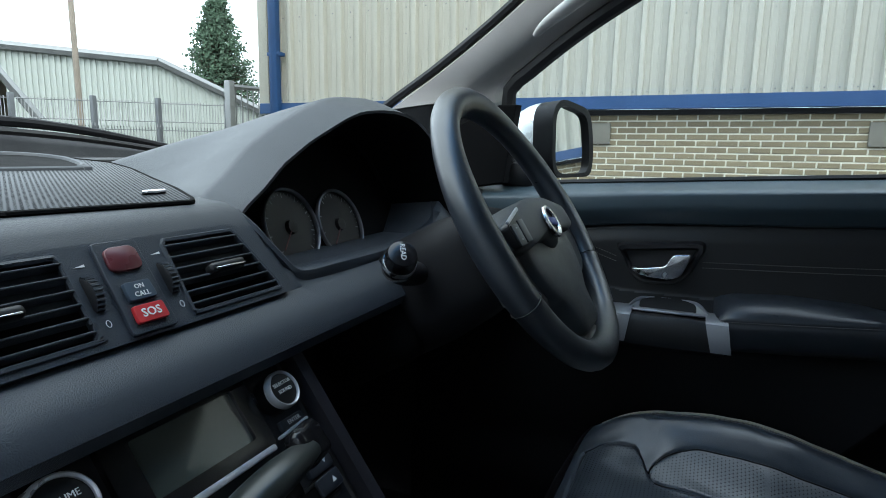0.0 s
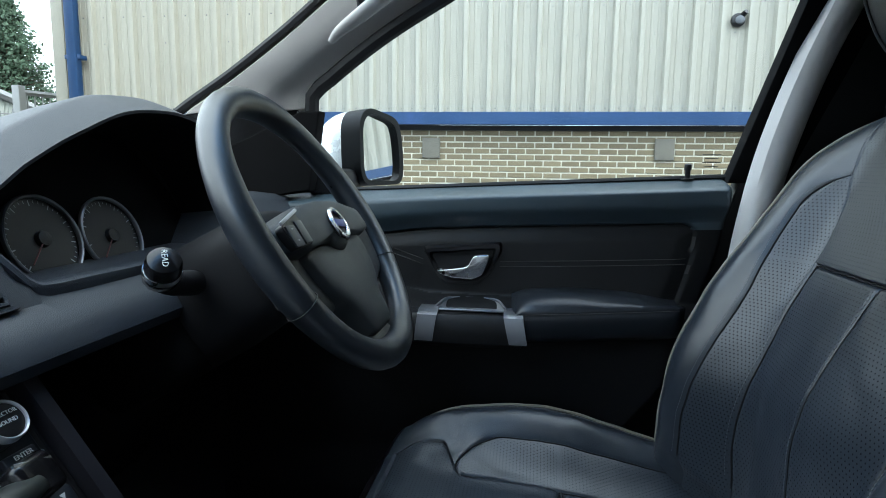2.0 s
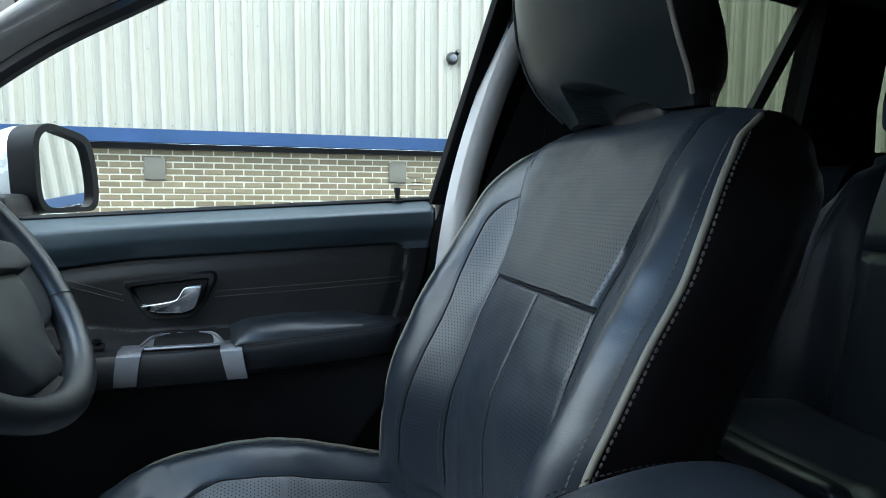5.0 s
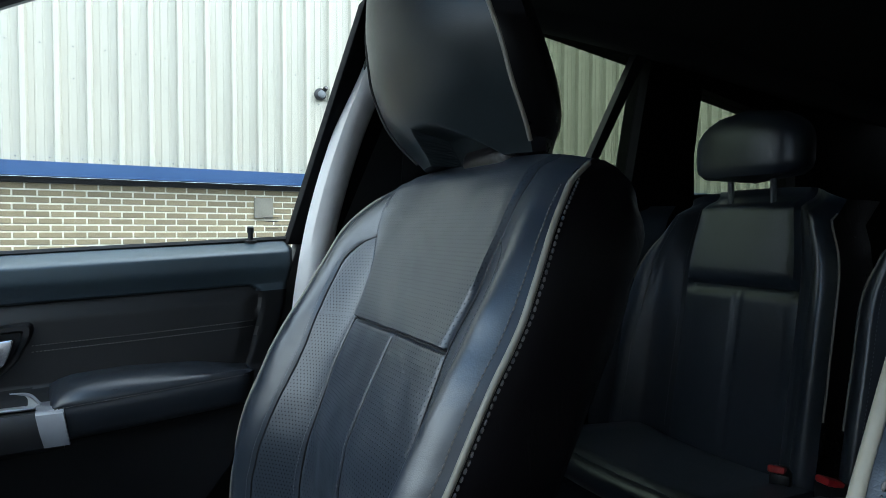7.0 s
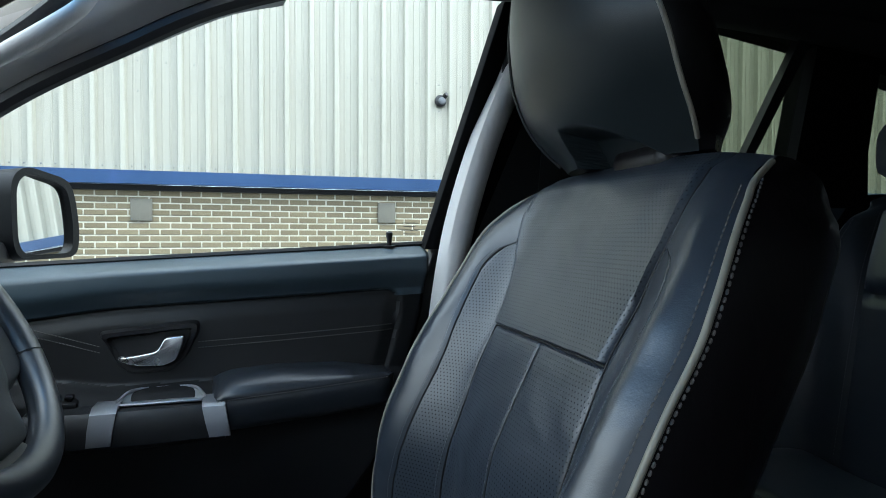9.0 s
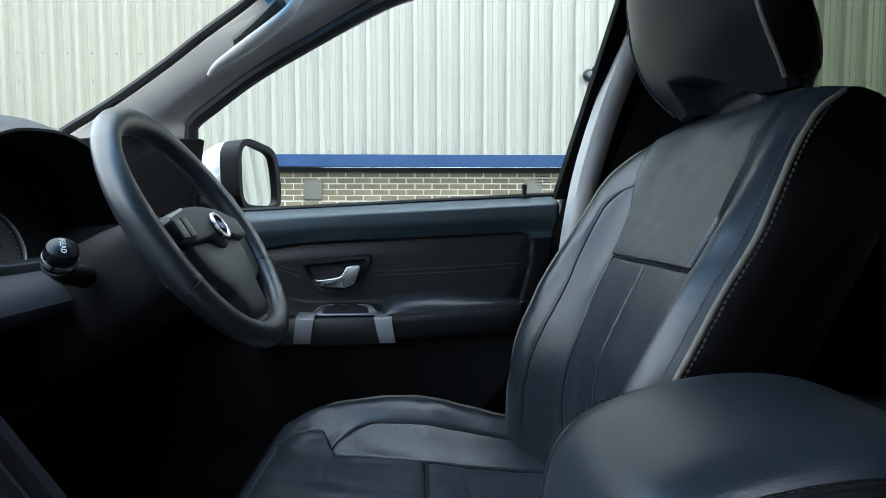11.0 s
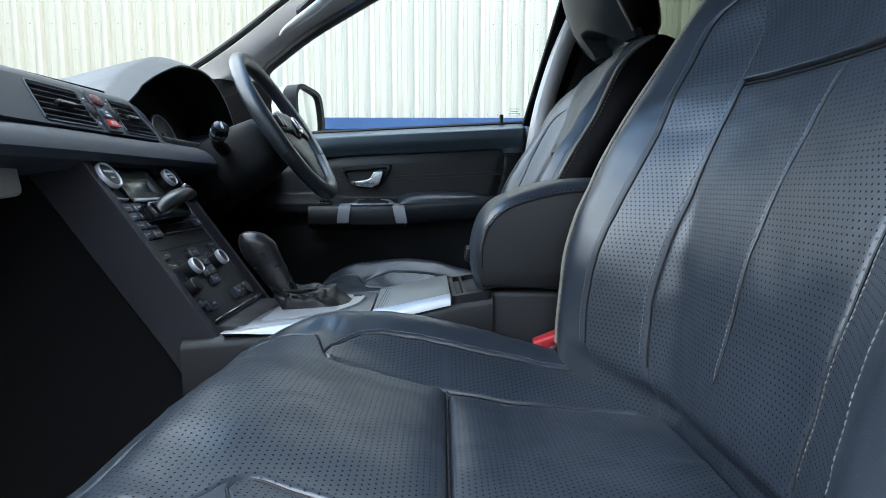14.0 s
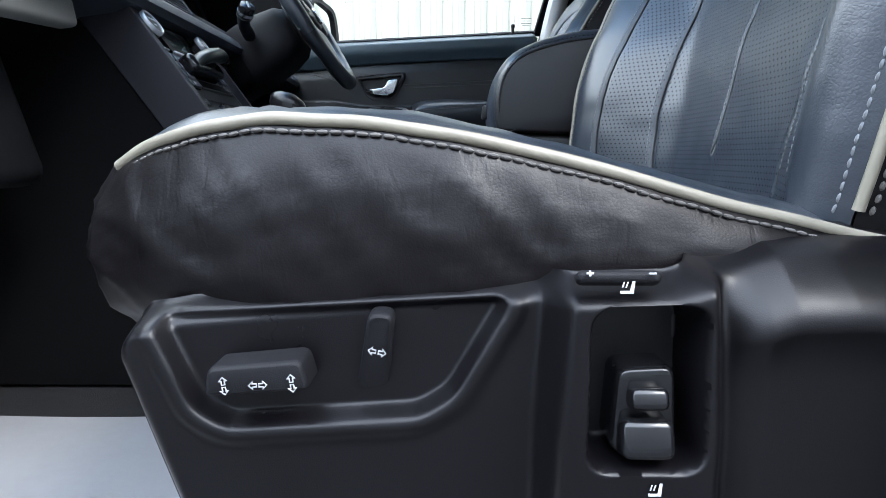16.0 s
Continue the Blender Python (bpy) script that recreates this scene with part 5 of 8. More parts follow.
frame_out = rounded([(-0.235, -0.036), (0.135, -0.036), (0.148, -0.030), (0.118, 0.036), (-0.215, 0.036)], 0.010, 4)
vr = rounded([(0.036, -0.030), (0.132, -0.030), (0.110, 0.030), (0.038, 0.030)], 0.007, 4)
vl = rounded([(-0.036, -0.030), (-0.150, -0.030), (-0.140, 0.030), (-0.038, 0.030)], 0.007, 4)
vf = place("vent_fascia", holed(frame_out, [vr, vl[::-1]], lambda a, b, c: face_at(a, b, c), 0.007), DASH, dash, "charcoal surround of the centre air vents")
for poly in (vr, vl):
    place("vent_edge", tube(spline([face_at(p[0], p[1], 0.0066) for p in poly], 70, True), 0.0022, 6, True), DASH, vf)
    # Near-black sheet across the vent, in place of the shade inside it.
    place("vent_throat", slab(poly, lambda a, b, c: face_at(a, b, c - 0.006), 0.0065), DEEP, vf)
    for k in range(6):
        b = -0.0238 + 0.0096 * k
        lo, hi = min(p[0] for p in poly), max(p[0] for p in poly)
        if poly is vr:
            lo, hi = 0.037, float(np.interp(b, [-0.03, 0.03], [0.131, 0.109]))
        else:
            lo, hi = float(np.interp(b, [-0.03, 0.03], [-0.149, -0.139])), -0.037
        place("vent_slat", box((hi - lo - 0.001, 0.0078, 0.0021), (0, 0, 0), 0.0008, 1).moved(FM @ pose((lo + hi) / 2, b, 0.0050, 76, 0, 0)), DASH_TOP, vf)
    tx = 0.082 if poly is vr else -0.09
    tab = place("vent_tab", box((0.036, 0.008, 0.010), (0, 0, 0), 0.003, 3).moved(FM @ pose(tx, -0.001, 0.010)), PLASTIC, vf)
    place("tab_edge", box((0.030, 0.0014, 0.002), (0, 0, 0), 0.0005).moved(FM @ pose(tx, -0.003, 0.0152)), CHROME, tab)
haz = place("hazard_module", slab(rounded([(-0.0175, -0.034), (0.0175, -0.034), (0.0165, 0.0345), (-0.0165, 0.0345)], 0.003, 3), lambda a, b, c: face_at(a, b, c + 0.004), 0.006, 0.0015), DASH, dash, "grey panel with hazard, call and emergency buttons")
place("hazard_button", slab(rounded([(-0.0125, 0.0105), (0.0125, 0.0105), (0.0120, 0.029), (-0.0120, 0.029)], 0.007, 5), lambda a, b, c: face_at(a, b, c + 0.0095), 0.003, 0.0015, 3), DULLRED, haz, "dull red hazard button")
place("call_button", slab(rounded([(-0.0105, -0.0115), (0.0105, -0.0115), (0.010, 0.002), (-0.010, 0.002)], 0.002, 3), lambda a, b, c: face_at(a, b, c + 0.010), 0.003, 0.001), BLUEBTN, haz, "blue-grey call button")
place("emergency_button", slab(rounded([(-0.0120, -0.0275), (0.0120, -0.0275), (0.0115, -0.0150), (-0.0115, -0.0150)], 0.002, 3), lambda a, b, c: face_at(a, b, c + 0.010), 0.003, 0.001), RED, haz, "red emergency button")
lettering("SOS", FM @ pose(0, -0.0214, 0.0132), 0.0085, MARK, haz, bold=0.0001)
lettering("ON", FM @ pose(0, -0.0022, 0.0132), 0.0046, MARK, haz)
lettering("CALL", FM @ pose(0, -0.0078, 0.0132), 0.0050, MARK, haz)
for sx in (-0.0285, 0.0285):
    wh = place("vent_wheel", lathe([(0.013, -0.0035), (0.0145, -0.0025), (0.0145, 0.0025), (0.013, 0.0035)], FM @ pose(sx, 0.001, 0.0, 0, 90, 0), 28), PLASTIC, vf)
    ribs = Shape()
    for k in range(28):
        a = 2 * math.pi * k / 28
        r = box((0.0062, 0.0012, 0.0012), (0, 0, 0)).moved(FM @ pose(sx, 0.001 + 0.0148 * math.sin(a), 0.0148 * math.cos(a)))
        ribs.add(r.v, r.f)
    place("wheel_ribs", ribs, DASH, wh, kind="stuff", smooth=False)
    ringm = FM @ pose(sx + 0.001, -0.0205, 0.0075)
    place("zero_mark", tube([ringm @ Vector((0.0016 * math.cos(a), 0.0024 * math.sin(a), 0)) for a in np.linspace(0, 2 * math.pi, 17)[:-1]], 0.0003, 4, True), MARK, wh)
    place("flow_mark", slab([(-0.004, 0), (0.004, -0.0003), (0.004, 0.0015)], lambda a, b, c, s=sx: face_at(s + a, 0.0205 + b, 0.0072 + c), 0.0003), MARK, wh)

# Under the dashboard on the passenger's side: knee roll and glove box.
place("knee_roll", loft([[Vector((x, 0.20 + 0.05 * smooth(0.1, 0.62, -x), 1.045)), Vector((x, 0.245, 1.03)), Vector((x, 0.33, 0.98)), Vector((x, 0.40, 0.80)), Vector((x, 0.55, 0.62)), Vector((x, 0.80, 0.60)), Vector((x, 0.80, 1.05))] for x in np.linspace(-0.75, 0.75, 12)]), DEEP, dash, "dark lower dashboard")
glove = thing("glove_box", (-0.45, 0.25, 0.9), "black glove box with a pale trim strip above", "glove box")
place("glove_lid", box((0.50, 0.05, 0.20), (-0.46, 0.275, 0.90), 0.02, 3, turn=(-16, 0, 0)), SOFT, glove)
place("trim_strip", box((0.55, 0.030, 0.044), (-0.460, 0.205, 1.002), 0.008, 3, turn=(-6, -4.5, 0)), STRIP, glove, "pale grey trim strip")

# ---- centre stack ----
stack = thing("centre_stack", (0.0, 0.1, 0.84), "black centre console stack with radio and climate controls", "console")
SN, SV = Vector((0, -0.806, 0.592)), Vector((0, 0.592, 0.806))
SM = frame_at(Vector((0.0, 0.003, 0.834)) - SN * 0.012, SN, SV)


def on_stack(u, v, w=0.0):
    return SM @ Vector((u, v, w))


core = [(-0.104, -0.03), (0.104, -0.03), (0.106, 0.10), (0.106, 0.272), (-0.118, 0.272), (-0.116, 0.20), (-0.108, 0.10)]
place("stack_body", slab(core, lambda a, b, c: on_stack(a, b, c - 0.10), 0.10, 0.004), STACKFACE, stack, "matt black stack face")
for s in (-1, 1):
    band = [(0.165, 1.06), (0.012, 0.845), (-0.02, 0.80), (0.030, 0.752), (0.062, 0.800), (0.250, 1.06)]
    place("stack_cheek", slab(band, lambda a, b, c, s=s: (s * (0.110 + c + 0.03 * max(0, 0.9 - b)), a, b), 0.014, 0.003), STACKSIDE, stack, "charcoal band beside the stack", angle=30)
    rest = [(0.240, 1.05), (0.052, 0.790), (0.020, 0.745), (-0.02, 0.79), (-0.02, FLOOR_Z), (0.45, FLOOR_Z), (0.45, 1.05)]
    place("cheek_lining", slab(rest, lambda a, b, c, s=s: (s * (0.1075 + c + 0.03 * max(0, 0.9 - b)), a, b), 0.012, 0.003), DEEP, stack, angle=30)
    place("edge_line", tube([on_stack(s * 0.107, -0.005, -0.001), on_stack(s * 0.108, 0.26, -0.001)], 0.003, 6), SOFT, stack)


def knob(u, v, r, h, parent, rim=True, cap=PLASTIC, name="knob", label=""):
    m = SM @ pose(u, v, 0)
    k = place(name, lathe([(r, 0), (r, h * 0.5), (r * 0.96, h * 0.8), (r * 0.86, h * 0.86)], m, 36), PLASTIC, parent, label)
    if rim:
        place("metal_ring", lathe([(r * 0.97, h * 0.62), (r * 1.03, h * 0.7), (r * 1.0, h * 0.96), (r * 0.94, h * 1.02), (r * 0.87, h * 0.98), (r * 0.85, h * 0.84)], m, 36), RING, k, "satin chrome ring")
    place("cap", lathe([(r * 0.86, h * 0.80), (r * 0.84, h * 0.92), (r * 0.5, h * 0.95)], m, 36), cap, k)
    return k


kv = knob(-0.094, 0.238, 0.0195, 0.020, stack, name="volume_knob", label="large volume knob with a chrome ring")
lettering("VOLUME", SM @ pose(-0.094, 0.2425, 0.0194), 0.0055, MARK, kv)
place("print_bar", box((0.008, 0.0016, 0.0003), (0, 0, 0)).moved(SM @ pose(-0.094, 0.233, 0.0194)), MARK, kv)
ks = knob(0.080, 0.238, 0.0150, 0.020, stack, name="selector_knob", label="selector knob with a chrome ring")
lettering("SELECTOR", SM @ pose(0.080, 0.2425, 0.0194), 0.0042, MARK, ks)
lettering("SOUND", SM @ pose(0.080, 0.2365, 0.0194), 0.0042, MARK, ks)
disp = place("display_bezel", holed(rounded([(-0.060, 0.205), (0.060, 0.205), (0.060, 0.262), (-0.060, 0.262)], 0.004, 3), [rounded([(-0.041, 0.216), (0.045, 0.216), (0.045, 0.256), (-0.041, 0.256)], 0.003, 3)], lambda a, b, c: on_stack(a, b, c), 0.006), GLOSS, stack, "gloss black display surround")
place("screen", slab([(-0.043, 0.214), (0.047, 0.214), (0.047, 0.258), (-0.043, 0.258)], lambda a, b, c: on_stack(a, b, c + 0.001), 0.002), SCREEN, disp, "dark grey-green radio display")
place("chrome_strip", box((0.112, 0.0050, 0.005), (0, 0, 0), 0.0015).moved(SM @ pose(0.0, 0.2035, 0.006)), RING, stack)
for s in (-1, 1):
    place("chrome_strip", box((0.036, 0.0026, 0.004), (0, 0, 0), 0.001).moved(SM @ pose(s * 0.083, 0.208, 0.004, 0, 0, s * 4)), RING, stack)


def button(u, v, w, h, parent, mat=KEY, d=0.005, mark=True, name="button"):
    b = place(name, slab(rounded([(u - w / 2, v - h / 2), (u + w / 2, v - h / 2), (u + w / 2, v + h / 2), (u - w / 2, v + h / 2)], min(w, h) * 0.22, 3), lambda a, b_, c: on_stack(a, b_, c), d, 0.0018, 3), mat, parent)
    if mark:
        place("legend_bar", box((w * 0.34, h * 0.13, 0.0003), (0, 0, 0)).moved(SM @ pose(u + w * 0.12, v, d + 0.0001)), DIMMARK, b)
    return b


key = place("keypad", slab(rounded([(-0.103, 0.140), (-0.046, 0.140), (-0.044, 0.200), (-0.103, 0.200)], 0.004, 3), lambda a, b, c: on_stack(a, b, c), 0.002, 0.001), GLOSS, stack, "telephone keypad")
for r in range(4):
    for c in range(2):
        kb = button(-0.0885 + 0.0285 * c, 0.1925 - 0.0148 * r, 0.0275, 0.0138, key, KEY, 0.006)
        place("legend_bar", box((0.004, 0.005, 0.0003), (0, 0, 0)).moved(SM @ pose(-0.0955 + 0.0285 * c, 0.1925 - 0.0148 * r, 0.0061)), DIMMARK, kb)
for r in range(3):
    b = button(0.088, 0.190 - 0.0165 * r, 0.028, 0.0145, stack, KEY, 0.005, False)
    up = 1 if r != 1 else -1
    place("arrow_mark", slab([(0.090, 0.188 - 0.0165 * r), (0.095, 0.188 - 0.0165 * r), (0.0925, 0.1925 - 0.0165 * r)] if up > 0 else [(0.090, 0.1925 - 0.0165 * r), (0.095, 0.1925 - 0.0165 * r), (0.0925, 0.188 - 0.0165 * r)], lambda a, b_, c: on_stack(a, b_, c + 0.0051), 0.0003), MARK, b)
e = button(0.086, 0.2135, 0.026, 0.008, stack, KEY, 0.004, False)
lettering("ENTER", SM @ pose(0.088, 0.2135, 0.0042), 0.005, MARK, e)
lettering("MENU", SM @ pose(0.092, 0.1815, 0.0052), 0.0042, MARK, e)
button(0.060, 0.243, 0.010, 0.010, stack, KEY, 0.004)
# Dark bar on the face that stands for shade within the slot.
place("disc_slot", box((0.125, 0.014, 0.004), (0, 0, 0), 0.001).moved(SM @ pose(0.030, 0.1545, 0.0002)), DEEP, stack, "dark disc slot")
for k, v in enumerate((0.163, 0.146)):
    place("slot_lip", box((0.130, 0.0035, 0.004), (0, 0, 0), 0.0012).moved(SM @ pose(0.030, v, 0.001)), PLASTIC, stack)
place("stack_seam", box((0.208, 0.0018, 0.001), (0, 0, 0)).moved(SM @ pose(0, 0.122, 0.0004)), RUBBER, stack)
for v in (0.112, 0.094):
    button(-0.086, v, 0.030, 0.0125, stack, GREYPLASTIC, 0.006, name="climate_button")
k1 = knob(-0.049, 0.0815, 0.0125, 0.020, stack, name="temperature_knob", label="temperature knob with a chrome ring")
knob(0.049, 0.0825, 0.0125, 0.020, stack, name="temperature_knob", label="temperature knob with a chrome ring")
for u in (-0.049, 0.049):
    dots = Shape()
    for k in range(11):
        a = radians(210 - 24 * k)
        d = box((0.0014, 0.0014, 0.0004), (0, 0, 0)).moved(SM @ pose(u + 0.0195 * math.cos(a), 0.082 + 0.0195 * math.sin(a), 0.0004))
        dots.add(d.v, d.f)
    place("dial_marks", dots, DIMMARK, stack, kind="stuff", smooth=False)
knob(-0.086, 0.056, 0.0115, 0.020, stack, False, name="fan_knob", label="small black fan knob")
for u, v, w in ((-0.004, 0.1065, 0.030), (-0.0120, 0.0885, 0.0225), (0.0125, 0.0885, 0.0225), (-0.0115, 0.0715, 0.0225), (0.0120, 0.0715, 0.0225), (0.001, 0.0555, 0.026)):
    button(u, v, w, 0.0150, stack, KEY, 0.007, name="airflow_button")
for k in range(3):
    for j in range(2):
        button(0.072 + 0.014 * j, 0.113 - 0.011 * k, 0.010, 0.006, stack, KEY, 0.003)
button(-0.066, 0.023, 0.024, 0.014, stack, KEY, 0.009, name="heated_seat_button")
button(-0.086, 0.030, 0.014, 0.012, stack, KEY, 0.008, name="heated_seat_button")
for u in (0.034, 0.052):
    button(u, 0.022, 0.015, 0.020, stack, KEY, 0.010, name="rocker_switch")
ck = place("power_socket", lathe([(0.011, 0), (0.0115, 0.006), (0.009, 0.008), (0.006, 0.005)], SM @ pose(0.083, 0.022, 0), 28), PLASTIC, stack)
place("metal_ring", lathe([(0.0112, 0.005), (0.012, 0.0065), (0.0105, 0.0085)], SM @ pose(0.083, 0.022, 0), 28), GREYPLASTIC, ck)
place("lower_chrome_strip", box((0.196, 0.0035, 0.005), (0, 0, 0), 0.001).moved(SM @ pose(0, 0.0, 0.010)), CHROME, stack, "thin chrome strip along the stack's foot")
place("oddments_tray", box((0.20, 0.05, 0.03), (0.0, -0.015, 0.812), 0.006), RUBBER, stack)

# Telephone handset in its cradle.
hs = thing("phone_handset", (0.0, 0.06, 1.0), "grey rounded telephone handset in a cradle", "handset")
hpts = spline([on_stack(-0.058, 0.170, 0.012), on_stack(-0.036, 0.179, 0.030), on_stack(0.010, 0.187, 0.040), on_stack(0.054, 0.190, 0.036)], 22)
place("grip", tube(hpts, [0.005 + 0.0105 * math.sin(math.pi * (k + 1.5) / 25) ** 0.6 for k in range(22)], 16, squash=0.72), GREYPLASTIC, hs)
place("earpiece", box((0.034, 0.030, 0.016), (0, 0, 0), 0.006, 3).moved(SM @ pose(0.058, 0.193, 0.034, 0, 12, 6)), GLOSS, hs)
place("chrome_edge", tube([on_stack(0.045, 0.206, 0.042), on_stack(0.072, 0.200, 0.038)], 0.0015, 6), CHROME, hs)
place("cradle", box((0.11, 0.03, 0.03), (0, 0, 0), 0.008, 3).moved(SM @ pose(-0.01, 0.176, 0.012)), GLOSS, hs)

# ---- steering wheel and column ----
wheel = thing("steering_wheel", (0.37, 0.03, 1.14), "black leather steering wheel with three spokes and a round badge", "steering wheel")
WN = Vector((0, -0.845, 0.535))
WC = Vector((0.37, 0.030, 1.1325))
WM = frame_at(WC, WN, (0, 0.535, 0.845))
RIM, LIFT = 0.1575, 0.008


def on_wheel(x, y, z=0.0):
    return WM @ Vector((x, y, z))


rim_pts = [on_wheel(RIM * math.cos(a), RIM * math.sin(a), LIFT) for a in np.linspace(0, 2 * math.pi, 97)[:-1]]
fat = [0.0158 + 0.0010 * math.cos(4 * a) for a in np.linspace(0, 2 * math.pi, 97)[:-1]]
rim_ob = place("rim", tube(rim_pts, fat, 16, True), RIMSKIN, wheel, "smooth black leather rim")
for a in (-25, 205):
    c = radians(a)
    p = [on_wheel((RIM + 0.0171 * math.cos(b)) * math.cos(c), (RIM + 0.0164 * math.cos(b)) * math.sin(c), LIFT + 0.0164 * math.sin(b)) for b in np.linspace(0, 2 * math.pi, 25)[:-1]]
    place("rim_seam", tube(p, 0.0006, 5, True), RUBBER, rim_ob)


def dish(poly, z0, z1, name, mat, label=""):
    """A cushioned pad on the wheel: an outline that swells towards its middle."""
    cx, cy = sum(p[0] for p in poly) / len(poly), sum(p[1] for p in poly) / len(poly)
    rings = [[on_wheel(p[0], p[1], z0) for p in poly]]
    for s, f in ((0.995, 0.4), (0.975, 0.66), (0.94, 0.8), (0.88, 0.87), (0.72, 0.93), (0.5, 0.97), (0.25, 0.99), (0.06, 1.0)):
        h = z0 + (z1 - z0) * f
        rings.append([on_wheel(cx + (p[0] - cx) * s, cy + (p[1] - cy) * s, h) for p in poly])
    return place(name, loft(rings), mat, wheel, label, angle=50)


hub = rounded([(-0.094, -0.016), (0.094, -0.016), (0.092, -0.046), (0.074, -0.076), (0.050, -0.092), (0.041, -0.118), (0.034, -0.134), (-0.034, -0.134), (-0.041, -0.118), (-0.050, -0.092), (-0.074, -0.076), (-0.092, -0.046)], 0.016, 4)
dish(hub, -0.014, 0.019, "airbag_cover", HUB, "dark grey airbag cover")
top_pad = rounded([(-0.130, 0.008), (-0.060, 0.026), (0.0, 0.030), (0.060, 0.026), (0.130, 0.008), (0.134, -0.020), (0.100, -0.026), (0.050, -0.022), (0.028, -0.023), (0.019, -0.033), (0.0, -0.038), (-0.019, -0.033), (-0.028, -0.023), (-0.050, -0.022), (-0.100, -0.026), (-0.134, -0.020)], 0.009, 4)
dish(top_pad, -0.014, 0.0255, "upper_pad", HUB)
for s in (-1, 1):
    sp = []
    for x, y0, y1, z in ((0.040, -0.086, 0.010, -0.002), (0.078, -0.089, 0.012, 0.001), (0.100, -0.087, 0.012, 0.002), (0.122, -0.081, 0.010, 0.003), (0.142, -0.070, 0.006, 0.005), (0.156, -0.062, 0.004, 0.007)):
        sp.append([on_wheel(s * x, v, z + w) for v, w in ((y0 + 0.004, -0.014), (y1 - 0.004, -0.014), (y1, -0.006), (y1 - 0.002, 0.001), (y1 - 0.008, 0.004), (y0 + 0.012, 0.004), (y0 + 0.004, 0.000), (y0, -0.006))])
    place("spoke", loft(sp), HUB, wheel, angle=50)
    if s > 0:
        continue
    pad = place("switch_pad", slab(rounded([(-0.080, -0.019), (-0.124, -0.020), (-0.130, 0.004), (-0.084, 0.016)], 0.005, 3), lambda a, b, c: on_wheel(a, b, c + 0.0165), 0.008, 0.002), PLASTIC, wheel, "steering wheel switch pad")
    place("silver_bar", box((0.048, 0.0036, 0.003), (0, 0, 0), 0.0010).moved(WM @ pose(-0.106, 0.0115, 0.0255, 0, 0, 13)), RING, pad)
    place("switch", box((0.019, 0.022, 0.002), (0, 0, 0), 0.0008).moved(WM @ pose(-0.115, -0.008, 0.0252)), KEY, pad)
    place("switch", box((0.016, 0.024, 0.002), (0, 0, 0), 0.0008).moved(WM @ pose(-0.093, -0.006, 0.0252)), KEY, pad)
    for v in (-0.013, -0.001):
        place("switch_mark", box((0.004, 0.0012, 0.0006), (0, 0, 0)).moved(WM @ pose(-0.115, v, 0.0264)), DIMMARK, pad)
leg_rows = []
for y, w, z in ((-0.088, 0.040, -0.004), (-0.112, 0.038, -0.002), (-0.132, 0.040, 0.001), (-0.146, 0.046, 0.004), (-0.156, 0.052, 0.006)):
    leg_rows.append([on_wheel(u, y, z + v) for u, v in ((-w + 0.004, -0.014), (w - 0.004, -0.014), (w, -0.006), (w - 0.003, 0.001), (w - 0.010, 0.004), (-w + 0.010, 0.004), (-w + 0.003, 0.001), (-w, -0.006))])
place("lower_spoke", loft(leg_rows), HUB, wheel, angle=50)
em = place("badge_ring", tube([on_wheel(0.0168 * math.cos(a), -0.008 + 0.0168 * math.sin(a), 0.0285) for a in np.linspace(0, 2 * math.pi, 41)[:-1]], 0.0030, 8, True), CHROME, wheel, "chrome ring badge with a blue bar")
place("badge_bar", box((0.034, 0.009, 0.002), (0, 0, 0), 0.0008).moved(WM @ pose(0, -0.008, 0.0295, 0, 0, -8)), BLUE_EMBLEM, em)
place("badge_back", lathe([(0.0160, 0.020), (0.0160, 0.0275)], WM @ pose(0, -0.008, 0), 30), HUB, em)

column = thing("steering_column", (0.36, 0.14, 1.1), "black steering column shroud", "steering column")
rings = []
for t, w, h in ((0.025, 0.05, 0.045), (0.04, 0.066, 0.056), (0.08, 0.076, 0.064), (0.13, 0.078, 0.068), (0.20, 0.070, 0.066)):
    c = WC - WN * t
    rings.append([c + WM.to_3x3() @ Vector((w * math.copysign(abs(math.cos(a)) ** 0.6, math.cos(a)), h * math.copysign(abs(math.sin(a)) ** 0.6, math.sin(a)) - 0.008, 0)) for a in np.linspace(0, 2 * math.pi, 33)[:-1]])
place("shroud", loft(rings), CHEEK, column, angle=60)
place("lower_cowl", box((0.17, 0.14, 0.10), (0.36, 0.20, 1.0), 0.03, 3, turn=(-30, 0, 0)), DEEP, column)
stalk = thing("wiper_stalk", (0.194, 0.12, 1.12), "black column stalk with a ringed end marked READ", "stalk")
place("stem", tube(spline([(0.285, 0.125, 1.085), (0.235, 0.118, 1.095), (0.205, 0.106, 1.108)], 10), [0.013, 0.013, 0.0125, 0.012, 0.012, 0.0115, 0.0115, 0.012, 0.0135, 0.015], 12), PLASTIC, stalk)
TM = frame_at((0.206, 0.104, 1.112), (-0.52, -0.50, 0.69))
place("end_cap", lathe([(0.0145, -0.012), (0.0155, 0.0), (0.0150, 0.011), (0.0135, 0.015), (0.008, 0.0165)], TM, 26), GLOSS, stalk)
place("chrome_ring", lathe([(0.0158, -0.004), (0.0165, -0.001), (0.0158, 0.002)], TM, 26), CHROME, stalk)
lettering("READ", TM @ pose(0.0, 0.001, 0.0167, 0, 0, -95), 0.0072, MARK, stalk)

